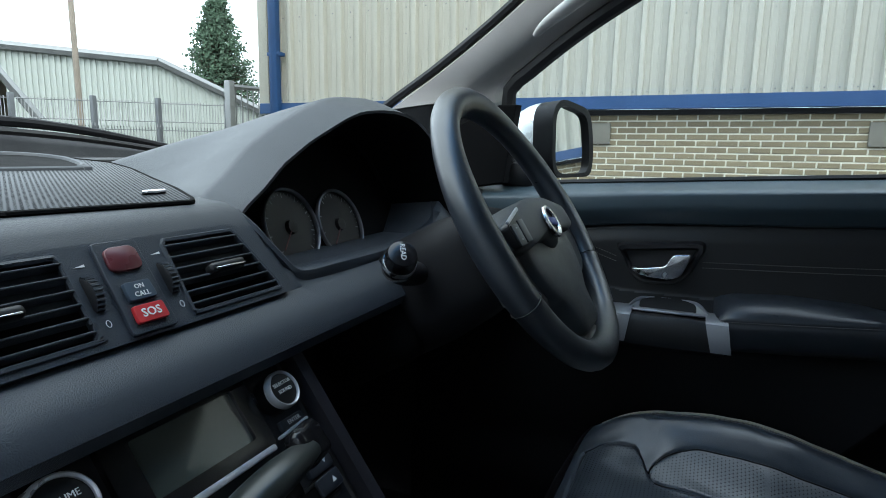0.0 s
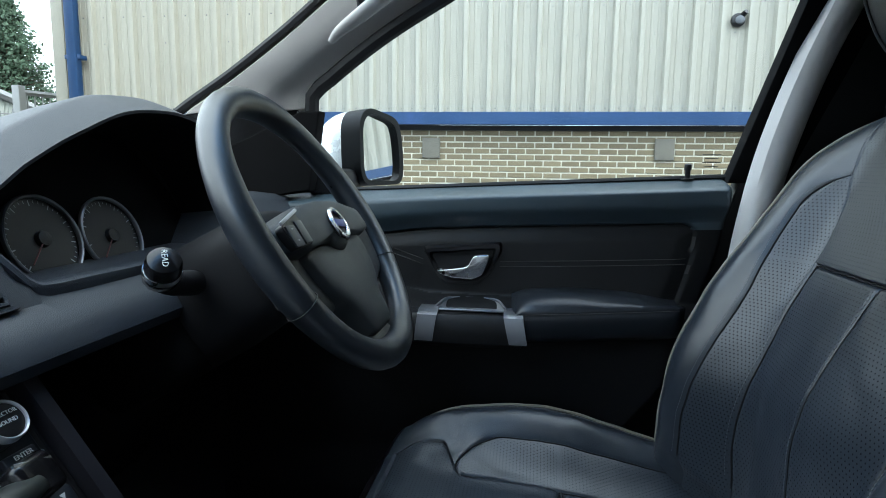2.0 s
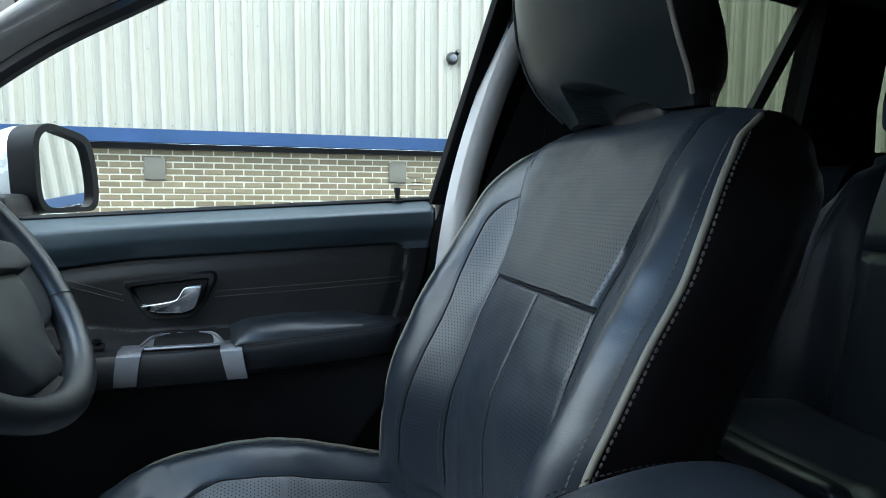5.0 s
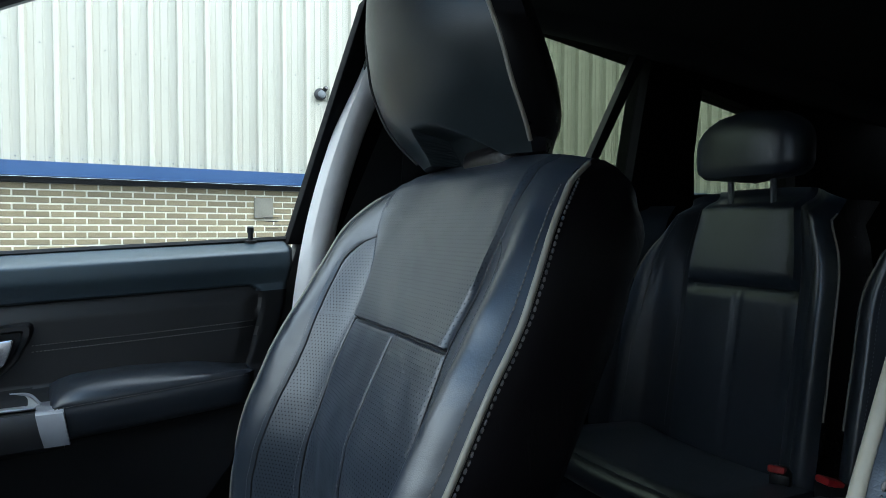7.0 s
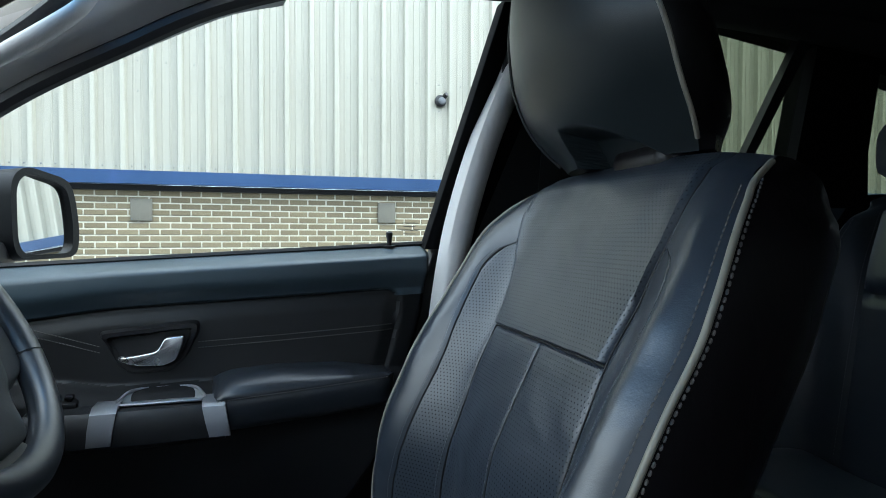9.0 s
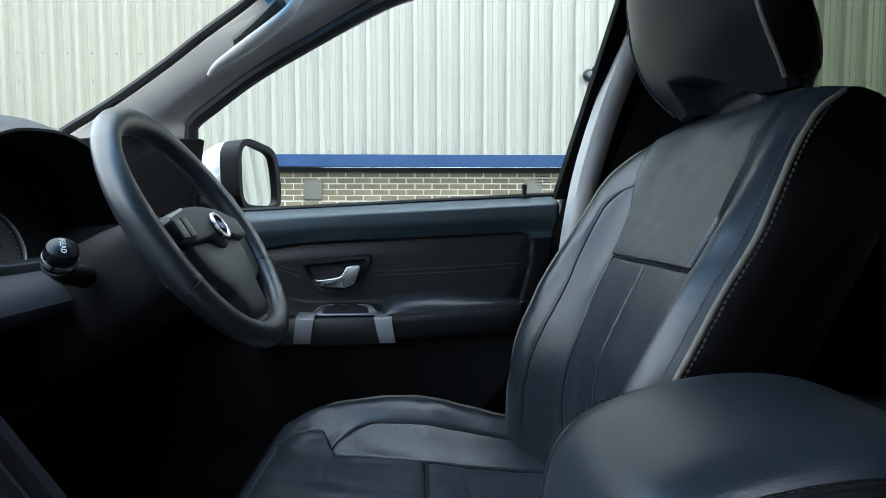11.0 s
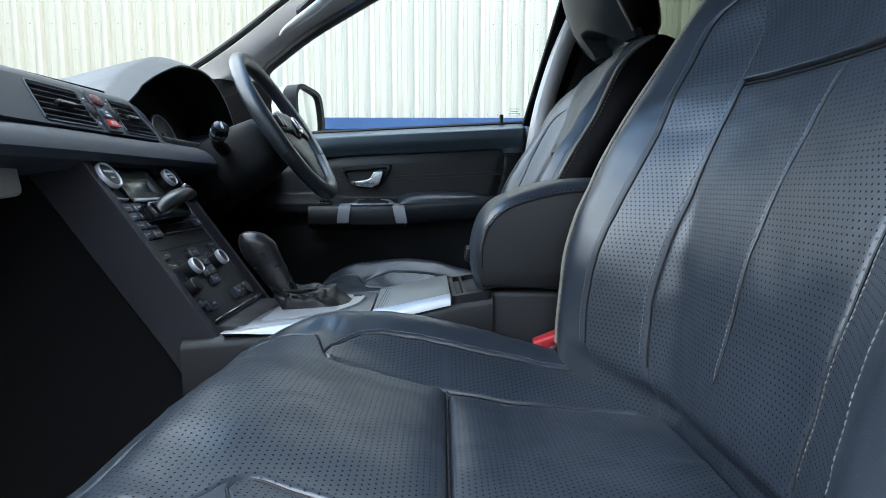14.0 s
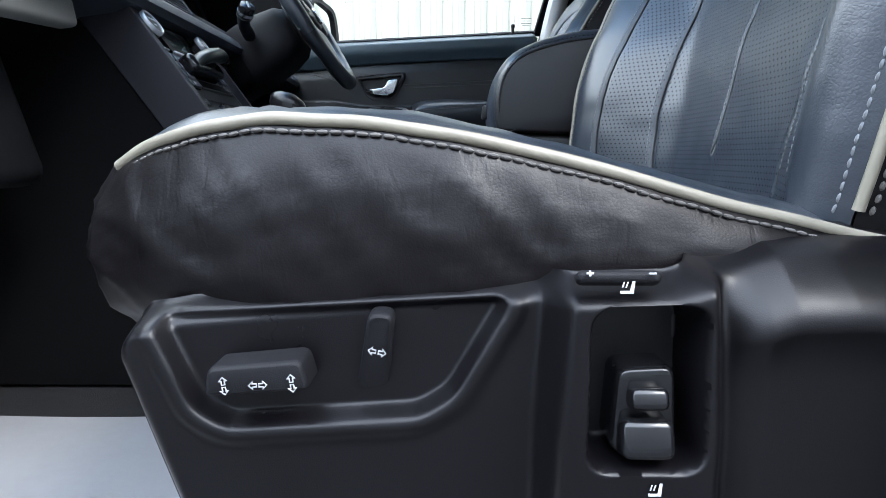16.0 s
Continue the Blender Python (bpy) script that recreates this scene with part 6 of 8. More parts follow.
# ---- centre console, lever and armrest ----
console = thing("centre_console", (0.0, -0.2, FLOOR_Z), "black centre console with pewter trim and a padded armrest", "console")
def top_z(y):
    return float(np.interp(y, [-0.37, -0.31, -0.25, -0.18, -0.05, 0.03], [0.866, 0.856, 0.842, 0.829, 0.819, 0.814]))


def near_x(y):
    """The console's flank towards the passenger, which flares forward to the stack."""
    return float(np.interp(y, [-0.38, -0.31, -0.205, -0.121, -0.022, 0.04], [-0.094, -0.100, -0.103, -0.119, -0.136, -0.142]))


rings = []
for y in np.linspace(0.035, -0.372, 30):
    a, z = near_x(y), top_z(y)
    rings.append([Vector((a + 0.010, y, z + 0.001)), Vector((0.086, y, z + 0.001)), Vector((0.088, y, z - 0.01)), Vector((0.088, y, FLOOR_Z)), Vector((a + 0.012, y, FLOOR_Z)), Vector((a + 0.003, y, z - 0.06)), Vector((a, y, z - 0.012)), Vector((a + 0.003, y, z - 0.004))])
place("console_body", loft(rings), SOFT, console, angle=50)
# Pewter deck with a bright border and the boot opening.
deck_o = [(near_x(y) + 0.012, y) for y in np.linspace(-0.024, -0.2035, 12)] + [(0.086, -0.196), (0.084, -0.052), (0.02, -0.042)]
place("pewter_deck", slab(deck_o, lambda a, b, c: (a, b, top_z(b) + 0.002 + c), 0.006, 0.002), PEWTER, console, "pewter metal-look console trim", angle=60)
rings = []
for y in np.linspace(-0.016, -0.2035, 16):
    a, z, w = near_x(y), top_z(y), 0.02 + 0.98 * smooth(-0.010, -0.10, y)
    rings.append([Vector((a + 0.013, y, z + 0.0085)), Vector((a + 0.008, y, z + 0.0080)), Vector((a + 0.003, y, z + 0.0085 - 0.0040 * w)), Vector((a, y, z + 0.0080 - 0.0090 * w)), Vector((a + 0.003, y, z + 0.0070 - 0.0100 * w)), Vector((a + 0.013, y, z + 0.001))])
place("side_strip", loft(rings), SILVER, console, "bright silver edge of the console", angle=40)
fr_o = rounded([(-0.090, -0.052), (0.066, -0.056), (0.068, -0.160), (0.046, -0.181), (-0.014, -0.178), (-0.058, -0.152), (-0.082, -0.105)], 0.014, 5)
fr_i = rounded([(-0.024, -0.062), (0.056, -0.060), (0.060, -0.146), (0.040, -0.164), (-0.008, -0.162), (-0.026, -0.146)], 0.014, 5)
place("lever_surround", holed(fr_o, [fr_i], lambda a, b, c: (a, b, top_z(b) + 0.0082 + c), 0.0035), SURROUND, console, "bright silver lever surround")
place("button", box((0.010, 0.014, 0.004), (0.050, -0.168, top_z(-0.168) + 0.0130), 0.0015), PLASTIC, console)
lid_o = [(-0.090, -0.2085), (0.086, -0.2005), (0.084, -0.311), (-0.088, -0.3145)]
lid = place("cubby_lid", slab(rounded(lid_o, 0.006, 4), lambda a, b, c: (a, b, top_z(b) + 0.003 + c), 0.010, 0.003, 3), LID, console, "pewter sliding lid", angle=60)
rings = []
for y in np.linspace(-0.2085, -0.3145, 10):
    a, z = near_x(y) - 0.001, top_z(y)
    rings.append([Vector((a + 0.015, y, z + 0.0125)), Vector((a + 0.009, y, z + 0.0125)), Vector((a + 0.002, y, z + 0.007)), Vector((a, y, z - 0.002)), Vector((a + 0.015, y, z + 0.002))])
place("lid_edge", loft(rings), SILVER, lid, "bright rounded lid edge", angle=40)
for k in range(5):
    place("lid_groove", box((0.165, 0.0012, 0.0006), (-0.002, -0.2135 - 0.0042 * k, top_z(-0.2135 - 0.0042 * k) + 0.0131), 0.0), GREYPLASTIC, lid)
tray_o = rounded([(-0.094, -0.3175), (0.084, -0.3135), (0.084, -0.368), (-0.092, -0.3715)], 0.008, 4)
bins = [rounded([(-0.080, -0.3225), (0.074, -0.3195), (0.074, -0.3295), (-0.080, -0.3325)], 0.004, 3), rounded([(-0.080, -0.3365), (0.074, -0.3335), (0.070, -0.3625), (-0.076, -0.3655)], 0.010, 4)]
place("cup_tray", holed(tray_o, bins, lambda a, b, c: (a, b, top_z(b) - 0.018 + c), 0.0265), PLASTIC, console, "black ribbed oddments tray", angle=40)
place("tray_floor", slab(tray_o, lambda a, b, c: (a, b, top_z(b) - 0.020 + c), 0.003), DEEP, console)

box_t = thing("console_armrest", (0.0, -0.5, 0.85), "padded black leather armrest box with grey stitching", "armrest")
rings = []
prof = [(-0.352, 0.872), (-0.345, 0.905), (-0.350, 0.945), (-0.362, 0.976), (-0.385, 0.998), (-0.43, 1.016), (-0.48, 1.026), (-0.53, 1.027), (-0.57, 1.018), (-0.605, 0.990), (-0.625, 0.95), (-0.63, 0.90)]
prof = [(p.x, p.y) for p in spline([(a, b, 0) for a, b in prof], 40)]
pad = []
for k, (y, z) in enumerate(prof):
    t = k / 39
    row = []
    for i in range(25):
        a = i / 24 * 2 - 1
        e = 1 - (1 - abs(a) ** 6) ** 0.5
        k0, k1 = max(0, k - 1), min(39, k + 1)
        ty, tz = prof[k1][0] - prof[k0][0], prof[k1][1] - prof[k0][1]
        L = math.hypot(ty, tz)
        ny, nz = -tz / L, ty / L
        if ny * (y + 0.49) + nz * (z - 0.92) < 0:
            ny, nz = -ny, -nz
        row.append(Vector((a * 0.094, y - ny * 0.030 * e, z - nz * 0.030 * e)))
    pad.append(row)
place("pad", loft(pad, False, False), LEATHER, box_t, "soft black leather armrest pad", angle=60)
side_poly = [(p[0], p[1]) for p in prof[::2]] + [(-0.63, 0.86), (-0.37, 0.872)]
cxm, czm = -0.49, 0.94
for s in (-1, 1):
    place("side_panel", slab([((p[0] - cxm) * 0.97 + cxm, (p[1] - czm) * 0.86 + czm - 0.004) for p in side_poly], lambda a, b, c, s=s: (s * (0.076 + c), a, b), 0.018, 0.010, 4), SOFT, box_t)
    ln = spline([Vector((s * 0.0935, (p[0] - cxm) * 0.93 + cxm, (p[1] - czm) * 0.79 + czm)) for p in prof[2::3]], 60)
    place("stitching", dashes([p + Vector((s * 0.001, 0, 0.004)) for p in ln], [Vector((s, 0, 0.6))] * 60, 0.006, (0.004, 0.0013, 0.0008)), SOFT, box_t, kind="stuff")
    place("seam", tube(ln, 0.0018, 6), RUBBER, box_t)
place("lower_box", box((0.172, 0.26, 0.37), (0.0, -0.497, 0.69), 0.012, 3), SOFT, box_t)
place("latch", box((0.03, 0.010, 0.022), (0.02, -0.343, 0.912), 0.003, 2, turn=(6, 0, 0)), PLASTIC, box_t)

lever = thing("gear_lever", (0.0, -0.09, 0.83), "black leather automatic gear lever with a creased boot", "gear lever")
club = [(-0.068, 0.840, 0.0185), (-0.058, 0.858, 0.0180), (-0.047, 0.876, 0.0178), (-0.036, 0.894, 0.0190), (-0.027, 0.908, 0.0222), (-0.021, 0.919, 0.0250), (-0.0175, 0.929, 0.0258), (-0.0160, 0.937, 0.0225), (-0.0155, 0.9425, 0.0160), (-0.0155, 0.9450, 0.0065)]
rings = []
for y, z, r in club:
    rings.append([Vector((0.018, y, z)) + Vector((0.86 * r * math.cos(a), 1.06 * r * math.sin(a), -0.50 * r * math.sin(a) * smooth(0.845, 0.88, z) * (1 - smooth(0.90, 0.94, z)) + 0.15 * r * math.sin(a) * smooth(0.92, 0.94, z))) for a in np.linspace(0, 2 * math.pi, 29)[:-1]])
place("shaft", loft(rings[:4], False, False), KNOB, lever, angle=60)
place("knob", loft(rings[3:]), KNOB, lever, "rounded black leather knob", angle=60)
rings = []
for k in range(15):
    t = k / 14
    row = []
    for i in range(40):
        a = 2 * math.pi * i / 40
        ca, sa = math.copysign(abs(math.cos(a)) ** 0.7, math.cos(a)), math.copysign(abs(math.sin(a)) ** 0.7, math.sin(a))
        wx, wy = 0.046 * (1 - t) ** 0.8 + 0.017 * t, 0.056 * (1 - t) ** 0.8 + 0.018 * t
        c = Vector((0.020, -0.109, 0.833)).lerp(Vector((0.018, -0.067, 0.856)), t ** 0.8)
        fold = 0.0055 * noise.noise(Vector((ca * 2.2 + sa * 1.5, sa * 4.6, t * 7))) * math.sin(t * math.pi) * 2
        row.append(c + Vector((ca * (wx + fold), sa * (wy + fold), 0.010 * math.sin(t * math.pi) + fold * 0.8)))
    rings.append(row)
place("boot", loft(rings), BOOT, lever, "soft creased leather boot", angle=60)

# ---- seats ----
def clustered(a, b, n):
    """n + 1 places from a to b, crowded towards both ends."""
    return [a + (b - a) * (0.12 * k / n + 0.88 * (1 - math.cos(math.pi * k / n)) / 2) for k in range(n + 1)]


def groove(d, w=0.0017, depth=0.0046):
    return depth * math.exp(-(d / w) ** 2)


def unrolled(pts, na, nb):
    """Surface lengths across and along a grid of points, counted from its middle."""
    p = np.array([tuple(q) for q in pts]).reshape(nb + 1, na + 1, 3)
    u = np.concatenate([np.zeros((nb + 1, 1)), np.cumsum(np.linalg.norm(np.diff(p, axis=1), axis=2), axis=1)], axis=1)
    u -= u[:, na // 2: na // 2 + 1]
    flat = p[:, :, 0] - p[:, na // 2: na // 2 + 1, 0]
    extra = np.pad(u - flat, ((8, 8), (0, 0)), "edge")
    u = flat + sum(extra[k:k + nb + 1] for k in range(17)) / 17
    v = np.concatenate([[0], np.cumsum(np.linalg.norm(np.diff(p[:, na // 2], axis=0), axis=1))])
    return np.stack([u, np.repeat(v[:, None], na + 1, 1)], -1).reshape(-1, 2).tolist()


def front_seat(name, cx, inn, dy, dz, label, roll_in, roll_out, flare=0.0, hollow=0.0, reach=0.0, slim=1.0, dome=0.015, sink=0.0, dip=0.0):
    """A leather front seat. inn is +1 when the car's middle lies towards +x of it."""
    seat = thing(name, (cx, -0.3 + dy, FLOOR_Z), label, "car seat", "front seats")

    # --- backrest: a is across (-1..1), z the height before the seat's own offset ---
    pipe_line = [(0.74, -0.400), (0.82, -0.405), (0.90, -0.415), (0.975, -0.443), (1.047, -0.480), (1.135, -0.540), (1.20, -0.580), (1.25, -0.622), (1.285, -0.668)]
    half_line = [(0.74, 0.24), (0.80, 0.252), (0.90, 0.262), (1.0, 0.262), (1.14, 0.258), (1.20, 0.251), (1.245, 0.236), (1.27, 0.215), (1.285, 0.199)]
    deep_line = [(0.74, 0.090), (0.85, 0.090), (0.95, 0.078), (1.05, 0.066), (1.15, 0.05), (1.22, 0.032), (1.27, 0.010), (1.285, 0.0)]
    roll_line = [(0.74, 0.03), (0.90, 0.036), (1.05, 0.038), (1.14, 0.030), (1.2, 0.018), (1.285, 0.008)]
    ZB, ZT = 0.71, 1.285
    zs = np.linspace(0.70, 1.285, 64)
    tabs = []
    for tab in (pipe_line, half_line, deep_line, roll_line):
        raw = np.interp(zs, [t[0] for t in tab], [t[1] for t in tab])
        ker = np.ones(7) / 7
        sm = np.convolve(np.r_[[raw[0]] * 3, raw, [raw[-1]] * 3], ker, "valid")
        tabs.append(sm)

    def at(z, k):
        return float(np.interp(z, zs, tabs[k]))

    XA, SPLIT = 0.136, 1.077

    def xa(z):
        return XA + 0.034 * smooth(1.08, 1.26, z) - 0.012 * (1 - smooth(0.74, 0.86, z))

    def xb(z):
        wide = 0.196 + 0.010 * smooth(1.0, 1.14, z) - 0.010 * (1 - smooth(0.74, 0.86, z)) - xa(z)
        t = min(1.0, max(0.0, (z - 1.145) / 0.045))
        return xa(z) + max(0.003, wide * math.sqrt(1 - t * t))

    def back(x, z):
        """The plan point of the seat's face at x across and height z."""
        h, pz, dp = at(z, 1), at(z, 0), at(z, 2)
        a = abs(x) / h
        high = smooth(0.84, 1.05, z)
        rise = smooth(0.37 + 0.17 * high, 0.95 + 0.03 * high, a)
        roll = max(0.0, (a - 0.86) / 0.14)
        y = pz - dp * (1 - rise) - at(z, 3) * (roll_in if x * inn > 0 else roll_out) * roll ** 1.6
        y -= 0.003 * (1 - min(1, (abs(x) / 0.15) ** 2)) * smooth(0.8, 0.95, z) * (1 - smooth(1.15, 1.27, z))
        bulge = 0.012 * math.exp(-((z - 0.93) / 0.09) ** 2) * (1 - min(1, (x / 0.14) ** 2))
        y += bulge + 0.007 * smooth(SPLIT - 0.0005, SPLIT + 0.0045, z) * (1 - smooth(xa(z) - 0.006, xa(z) + 0.001, abs(x)))
        y -= hollow * (1 - min(1, (x / 0.17) ** 2)) * smooth(0.78, 0.95, z)
        if x * inn < 0:
            y -= 0.85 * hollow * smooth(0.10, 0.20, abs(x)) * (1 - smooth(1.10, 1.24, z))
        y -= groove(abs(x) - xa(z))
        if z < 1.20:
            y -= groove(abs(x) - xb(z), 0.0016, 0.0044) * smooth(0.003, 0.02, xb(z) - xa(z))
        if z < SPLIT and z > 0.80:
            y -= groove(x, 0.0014, 0.0034)
        if abs(x) < xa(z):
            y -= groove(z - SPLIT + 0.001, 0.0020, 0.005)
        y += 0.0020 * noise.noise(Vector((x * 22 + cx * 9, z * 22, 3))) + 0.0008 * noise.noise(Vector((x * 60, z * 75, cx)))
        y -= 0.02 * smooth(1.262, 1.285, z) ** 2
        tuck = 0.735 + 0.040 * smooth(0.4, 1.0, a)
        y -= 0.013 * (1 - smooth(tuck, tuck + 0.035, z)) ** 2 * (1 - smooth(0.72, 0.92, a))
        if x * inn > 0 and hollow:
            x += math.copysign(0.012 * smooth(0.17, 0.25, abs(x)) * smooth(0.98, 1.18, z), x)
        if x * inn < 0:
            x += math.copysign(flare * smooth(0.09, 0.23, abs(x)) * (1 - smooth(1.06, 1.2, z)), x)
        return Vector((cx + x, y + dy, z + dz - 0.014 * a ** 4 * smooth(1.19, 1.285, z)))

    NA, NB = 84, 100
    pts, uvs = [], []
    row_z = clustered(ZB, SPLIT, 66) + list(np.linspace(SPLIT, SPLIT + 0.006, 7))[1:] + list(np.linspace(SPLIT + 0.006, 1.19, 13))[1:] + list(np.linspace(1.19, ZT, 17))[1:]
    for z in row_z:
        h = at(z, 1)
        half = clustered(0, xa(z), 20) + clustered(xa(z), min(xb(z), h - 0.02), 10)[1:] + clustered(min(xb(z), h - 0.02), h, 12)[1:]
        pts += [back(x, z) for x in [-v for v in half[:0:-1]] + half]
    uvs = unrolled(pts, NA, NB)
    names = {"upper_back_panel": LEATHER_PERF, "lower_back_panel": LEATHER_PERF, "inner_bolster": LEATHER_PERF, "outer_bolster": LEATHER}
    cells = {}
    for j in range(NB):
        z = (row_z[j] + row_z[j + 1]) / 2
        for i in range(NA):
            s = 0 if i < 42 else 1
            c = i - 42 if s else 41 - i
            if c < 20:
                key = ("upper_back_panel", 0) if z > SPLIT else ("lower_back_panel", s)
            elif c < 30 and z < 1.19:
                key = ("inner_bolster", s)
            else:
                key = ("outer_bolster", s)
            a = j * (NA + 1) + i
            cells.setdefault(key, []).append((a, a + 1, a + NA + 2, a + NA + 1))
    def piece(nm, s, mat, lab="", **kw):
        return place(nm, s, mat, seat, lab, **kw)

    for (nm, s), faces in cells.items():
        used = sorted({k for q in faces for k in q})
        ix = {k: n for n, k in enumerate(used)}
        sh = Shape()
        sh.v = [pts[k] for k in used]
        sh.uv = [uvs[k] for k in used]
        sh.plain = [1.0 if abs(k % (NA + 1) - 42) in ((19, 20, 21, 29, 30) if row_z[k // (NA + 1)] > SPLIT else (0, 1, 19, 20, 21, 29, 30)) or 65 <= k // (NA + 1) <= 69 else 0.0 for k in used]
        sh.f = [tuple(ix[k] for k in q) for q in faces]
        holes = names[nm] is LEATHER_PERF and not (nm == "inner_bolster" and inn < 0 and s == 0)
        piece(nm, sh, LEATHER_PERF if holes else LEATHER, "perforated black leather panel" if holes else "", angle=60)
    # Sides and back shell behind the piping.
    rings = []
    for j in range(31):
        z = ZB + (ZT - ZB) * j / 30
        h = at(z, 1)
        thick = 0.030 + 0.110 * math.sqrt(1 - min(1, max(0, (z - 1.06) / 0.226)) ** 2)
        e0, e1 = back(-h, z), back(h, z)
        row = []
        for s, e in ((-1, e0), (1, e1)):
            fall = 0.045 * smooth(1.13, 1.285, z)
            col = [e + Vector((s * dx, -thick * f - 0.03 * f * smooth(1.13, 1.285, z), -fall * f ** 1.5)) for dx, f in ((0.002, 0), (0.007, 0.13), (0.010, 0.33), (0.009, 0.6), (0.003, 0.8), (-0.01, 0.94), (-0.035, 1.0))]
            row += col if s < 0 else col[::-1]
        rings.append(row)
    top = [Vector((cx + (p.x - cx) * 0.86, (p.y + 0.70 - dy) * 0.7 - 0.70 + dy, p.z + 0.006)) for p in rings[-1]]
    rings.append(top)
    shell = loft(rings, False, False)
    shell.f.append(tuple(range(31 * 14, 32 * 14)))
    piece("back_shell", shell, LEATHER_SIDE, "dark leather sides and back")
    thread, grey, seams = Shape(), Shape(), Shape()

    def seam(points, r=0.0010):
        t = tube(spline(points, 60), r, 6)
        seams.add(t.v, t.f)

    lift = Vector((0, 0.0030, 0.0004))
    for s in (-1, 1):
        seam([back(s * xa(z), z) + lift for z in np.linspace(0.775, 1.268, 30)])
        seam([back(s * xb(z), z) + lift for z in np.linspace(0.785, 1.182, 30)])
    seam([back(0, z) + Vector((0, 0.0022, 0)) for z in np.linspace(0.80, SPLIT - 0.008, 20)], 0.0008)
    seam([back(x, SPLIT - 0.001) + Vector((0, 0.0030, 0)) for x in np.linspace(-xa(SPLIT), xa(SPLIT), 30)], 0.0013)
    for s in (-1, 1):
        line = [back(s * at(z, 1), z) + Vector((s * 0.003, 0.0005, 0)) for z in np.linspace(0.77, 1.279, 24)]
        piece("piping", tube(spline(line, 90), 0.0031, 10), PIPING, "cream leather piping")
        ln = [back(s * (at(z, 1) - 0.0058), z) for z in np.linspace(0.77, 1.255, 70)]
        dashes(ln, [Vector((-s * 0.2, 1, 0.2))] * 70, 0.0062, (0.0052, 0.0017, 0.0010), 0, grey if s * inn < 0 else thread)
        ln = [back(s * at(z, 1), z) + Vector((s * 0.0044, -0.0058, 0)) for z in np.linspace(0.77, 1.262, 70)]
        dashes(ln, [Vector((s, 0.3, 0))] * 70, 0.0066, (0.0052, 0.0026, 0.0014), 0, thread)
        ln = [back(s * (xa(z) + 0.006), z) for z in np.linspace(0.79, 1.265, 70)]
        dashes(ln, [Vector((0, 1, 0.2))] * 70, 0.0046, (0.0034, 0.0009, 0.0006), 0, grey)
        zz = list(np.linspace(0.79, 1.185, 50))
        ln = [back(s * (xb(z) + 0.005), z) for z in zz]
        dashes(ln, [Vector((0, 1, 0.2))] * 50, 0.0046, (0.0034, 0.0009, 0.0006), 0, grey)
    ln = [back(0.003, z) for z in np.linspace(0.80, SPLIT - 0.012, 50)]
    dashes(ln, [Vector((0, 1, 0.2))] * 50, 0.0044, (0.0032, 0.0008, 0.0006), 0, grey)

    # --- headrest: a wide shield joined to the back by two shoulders with a notch between ---
    HZ0, HZ1 = 1.285, 1.60
    HT = np.linspace(0, 1, 60)
    hh = np.interp(HT, [0, 0.06, 0.16, 0.36, 0.58, 0.8, 0.93, 1], [0.132, 0.150, 0.163, 0.174, 0.167, 0.145, 0.117, 0.07])
    hy = np.interp(HT, [0, 0.08, 0.2, 0.38, 0.58, 0.8, 1], [-0.640, -0.616, -0.588, -0.565, -0.550, -0.546, -0.590])
    hh, hy = (np.convolve(np.r_[[q[0]] * 3, q, [q[-1]] * 3], np.ones(7) / 7, "valid") for q in (hh, hy))
    rings = []
    for j in range(61):
        t = j / 36 * 0.22 if j <= 36 else 0.22 + 0.78 * (j - 36) / 24
        z = HZ0 + (HZ1 - HZ0) * t
        h = float(np.interp(t, HT, hh))
        yc = float(np.interp(t, HT, hy))
        th = lerp_list(t, [(0, 0.075), (0.1, 0.100), (0.25, 0.112), (0.45, 0.104), (0.65, 0.082), (0.85, 0.055), (1, 0.03)])[0]
        row = []
        for k in range(129):
            a = k / 64 - 1
            x = cx + a * (h - 0.006 - 0.022 * smooth(0.2, 0.8, t))
            u = (cx - x) * inn
            lip_z = 1.327 - 0.038 * (max(0.0, 0.01 - u) / 0.1) ** 2 - 0.05 * smooth(0.034, 0.054, u)
            y = yc - 0.035 * abs(a) ** 2.2 - 0.045 * smooth(-0.003, 0.011, lip_z - z)
            row.append(Vector((x, y + dy, z + dz)))
        back_row = [Vector((cx + a * h * 1.02, yc - 0.035 * abs(a) ** 2.2 - th * (1 - abs(a) ** 4) - 0.018 * smooth(0.0, 0.2, t) * (1 - smooth(0.3, 0.9, t)) - 0.012 + dy, z + dz)) for a in np.linspace(1, -1, 17)]
        rings.append(row + back_row)
    whole = loft(rings)
    per = len(rings[0])
    fore, aft = Shape(), Shape()
    fore.v = aft.v = whole.v
    for q in whole.f:
        (fore if max(k % per for k in q) <= 128 and len(q) == 4 else aft).f.append(q)
    head = piece("headrest", fore, SHADED_HEADSKIN, "tall black leather head restraint", angle=60)
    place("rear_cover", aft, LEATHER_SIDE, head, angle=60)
    for s in (-1, 1):
        ln = [rings[j][128 if s > 0 else 0] + Vector((s * 0.001, 0.001, 0)) for j in list(range(6, 36, 6)) + list(range(36, 60))]
        place("piping", tube(spline(ln, 50), 0.0026, 8), PIPING if s == inn else SOFT, head)
    for a in (-0.085, 0.085):
        place("neck", box((0.05, 0.05, 0.06), (cx + a, -0.70 + dy, 1.275 + dz), 0.018, 3), LEATHER_SIDE, head)
    place("neck_cushion", box((0.115, 0.05, 0.065), (cx + 0.032 * inn, -0.694 + dy, 1.276 + dz), 0.02, 4, turn=(-20, 0, 0)), LEATHER_SIDE, head)

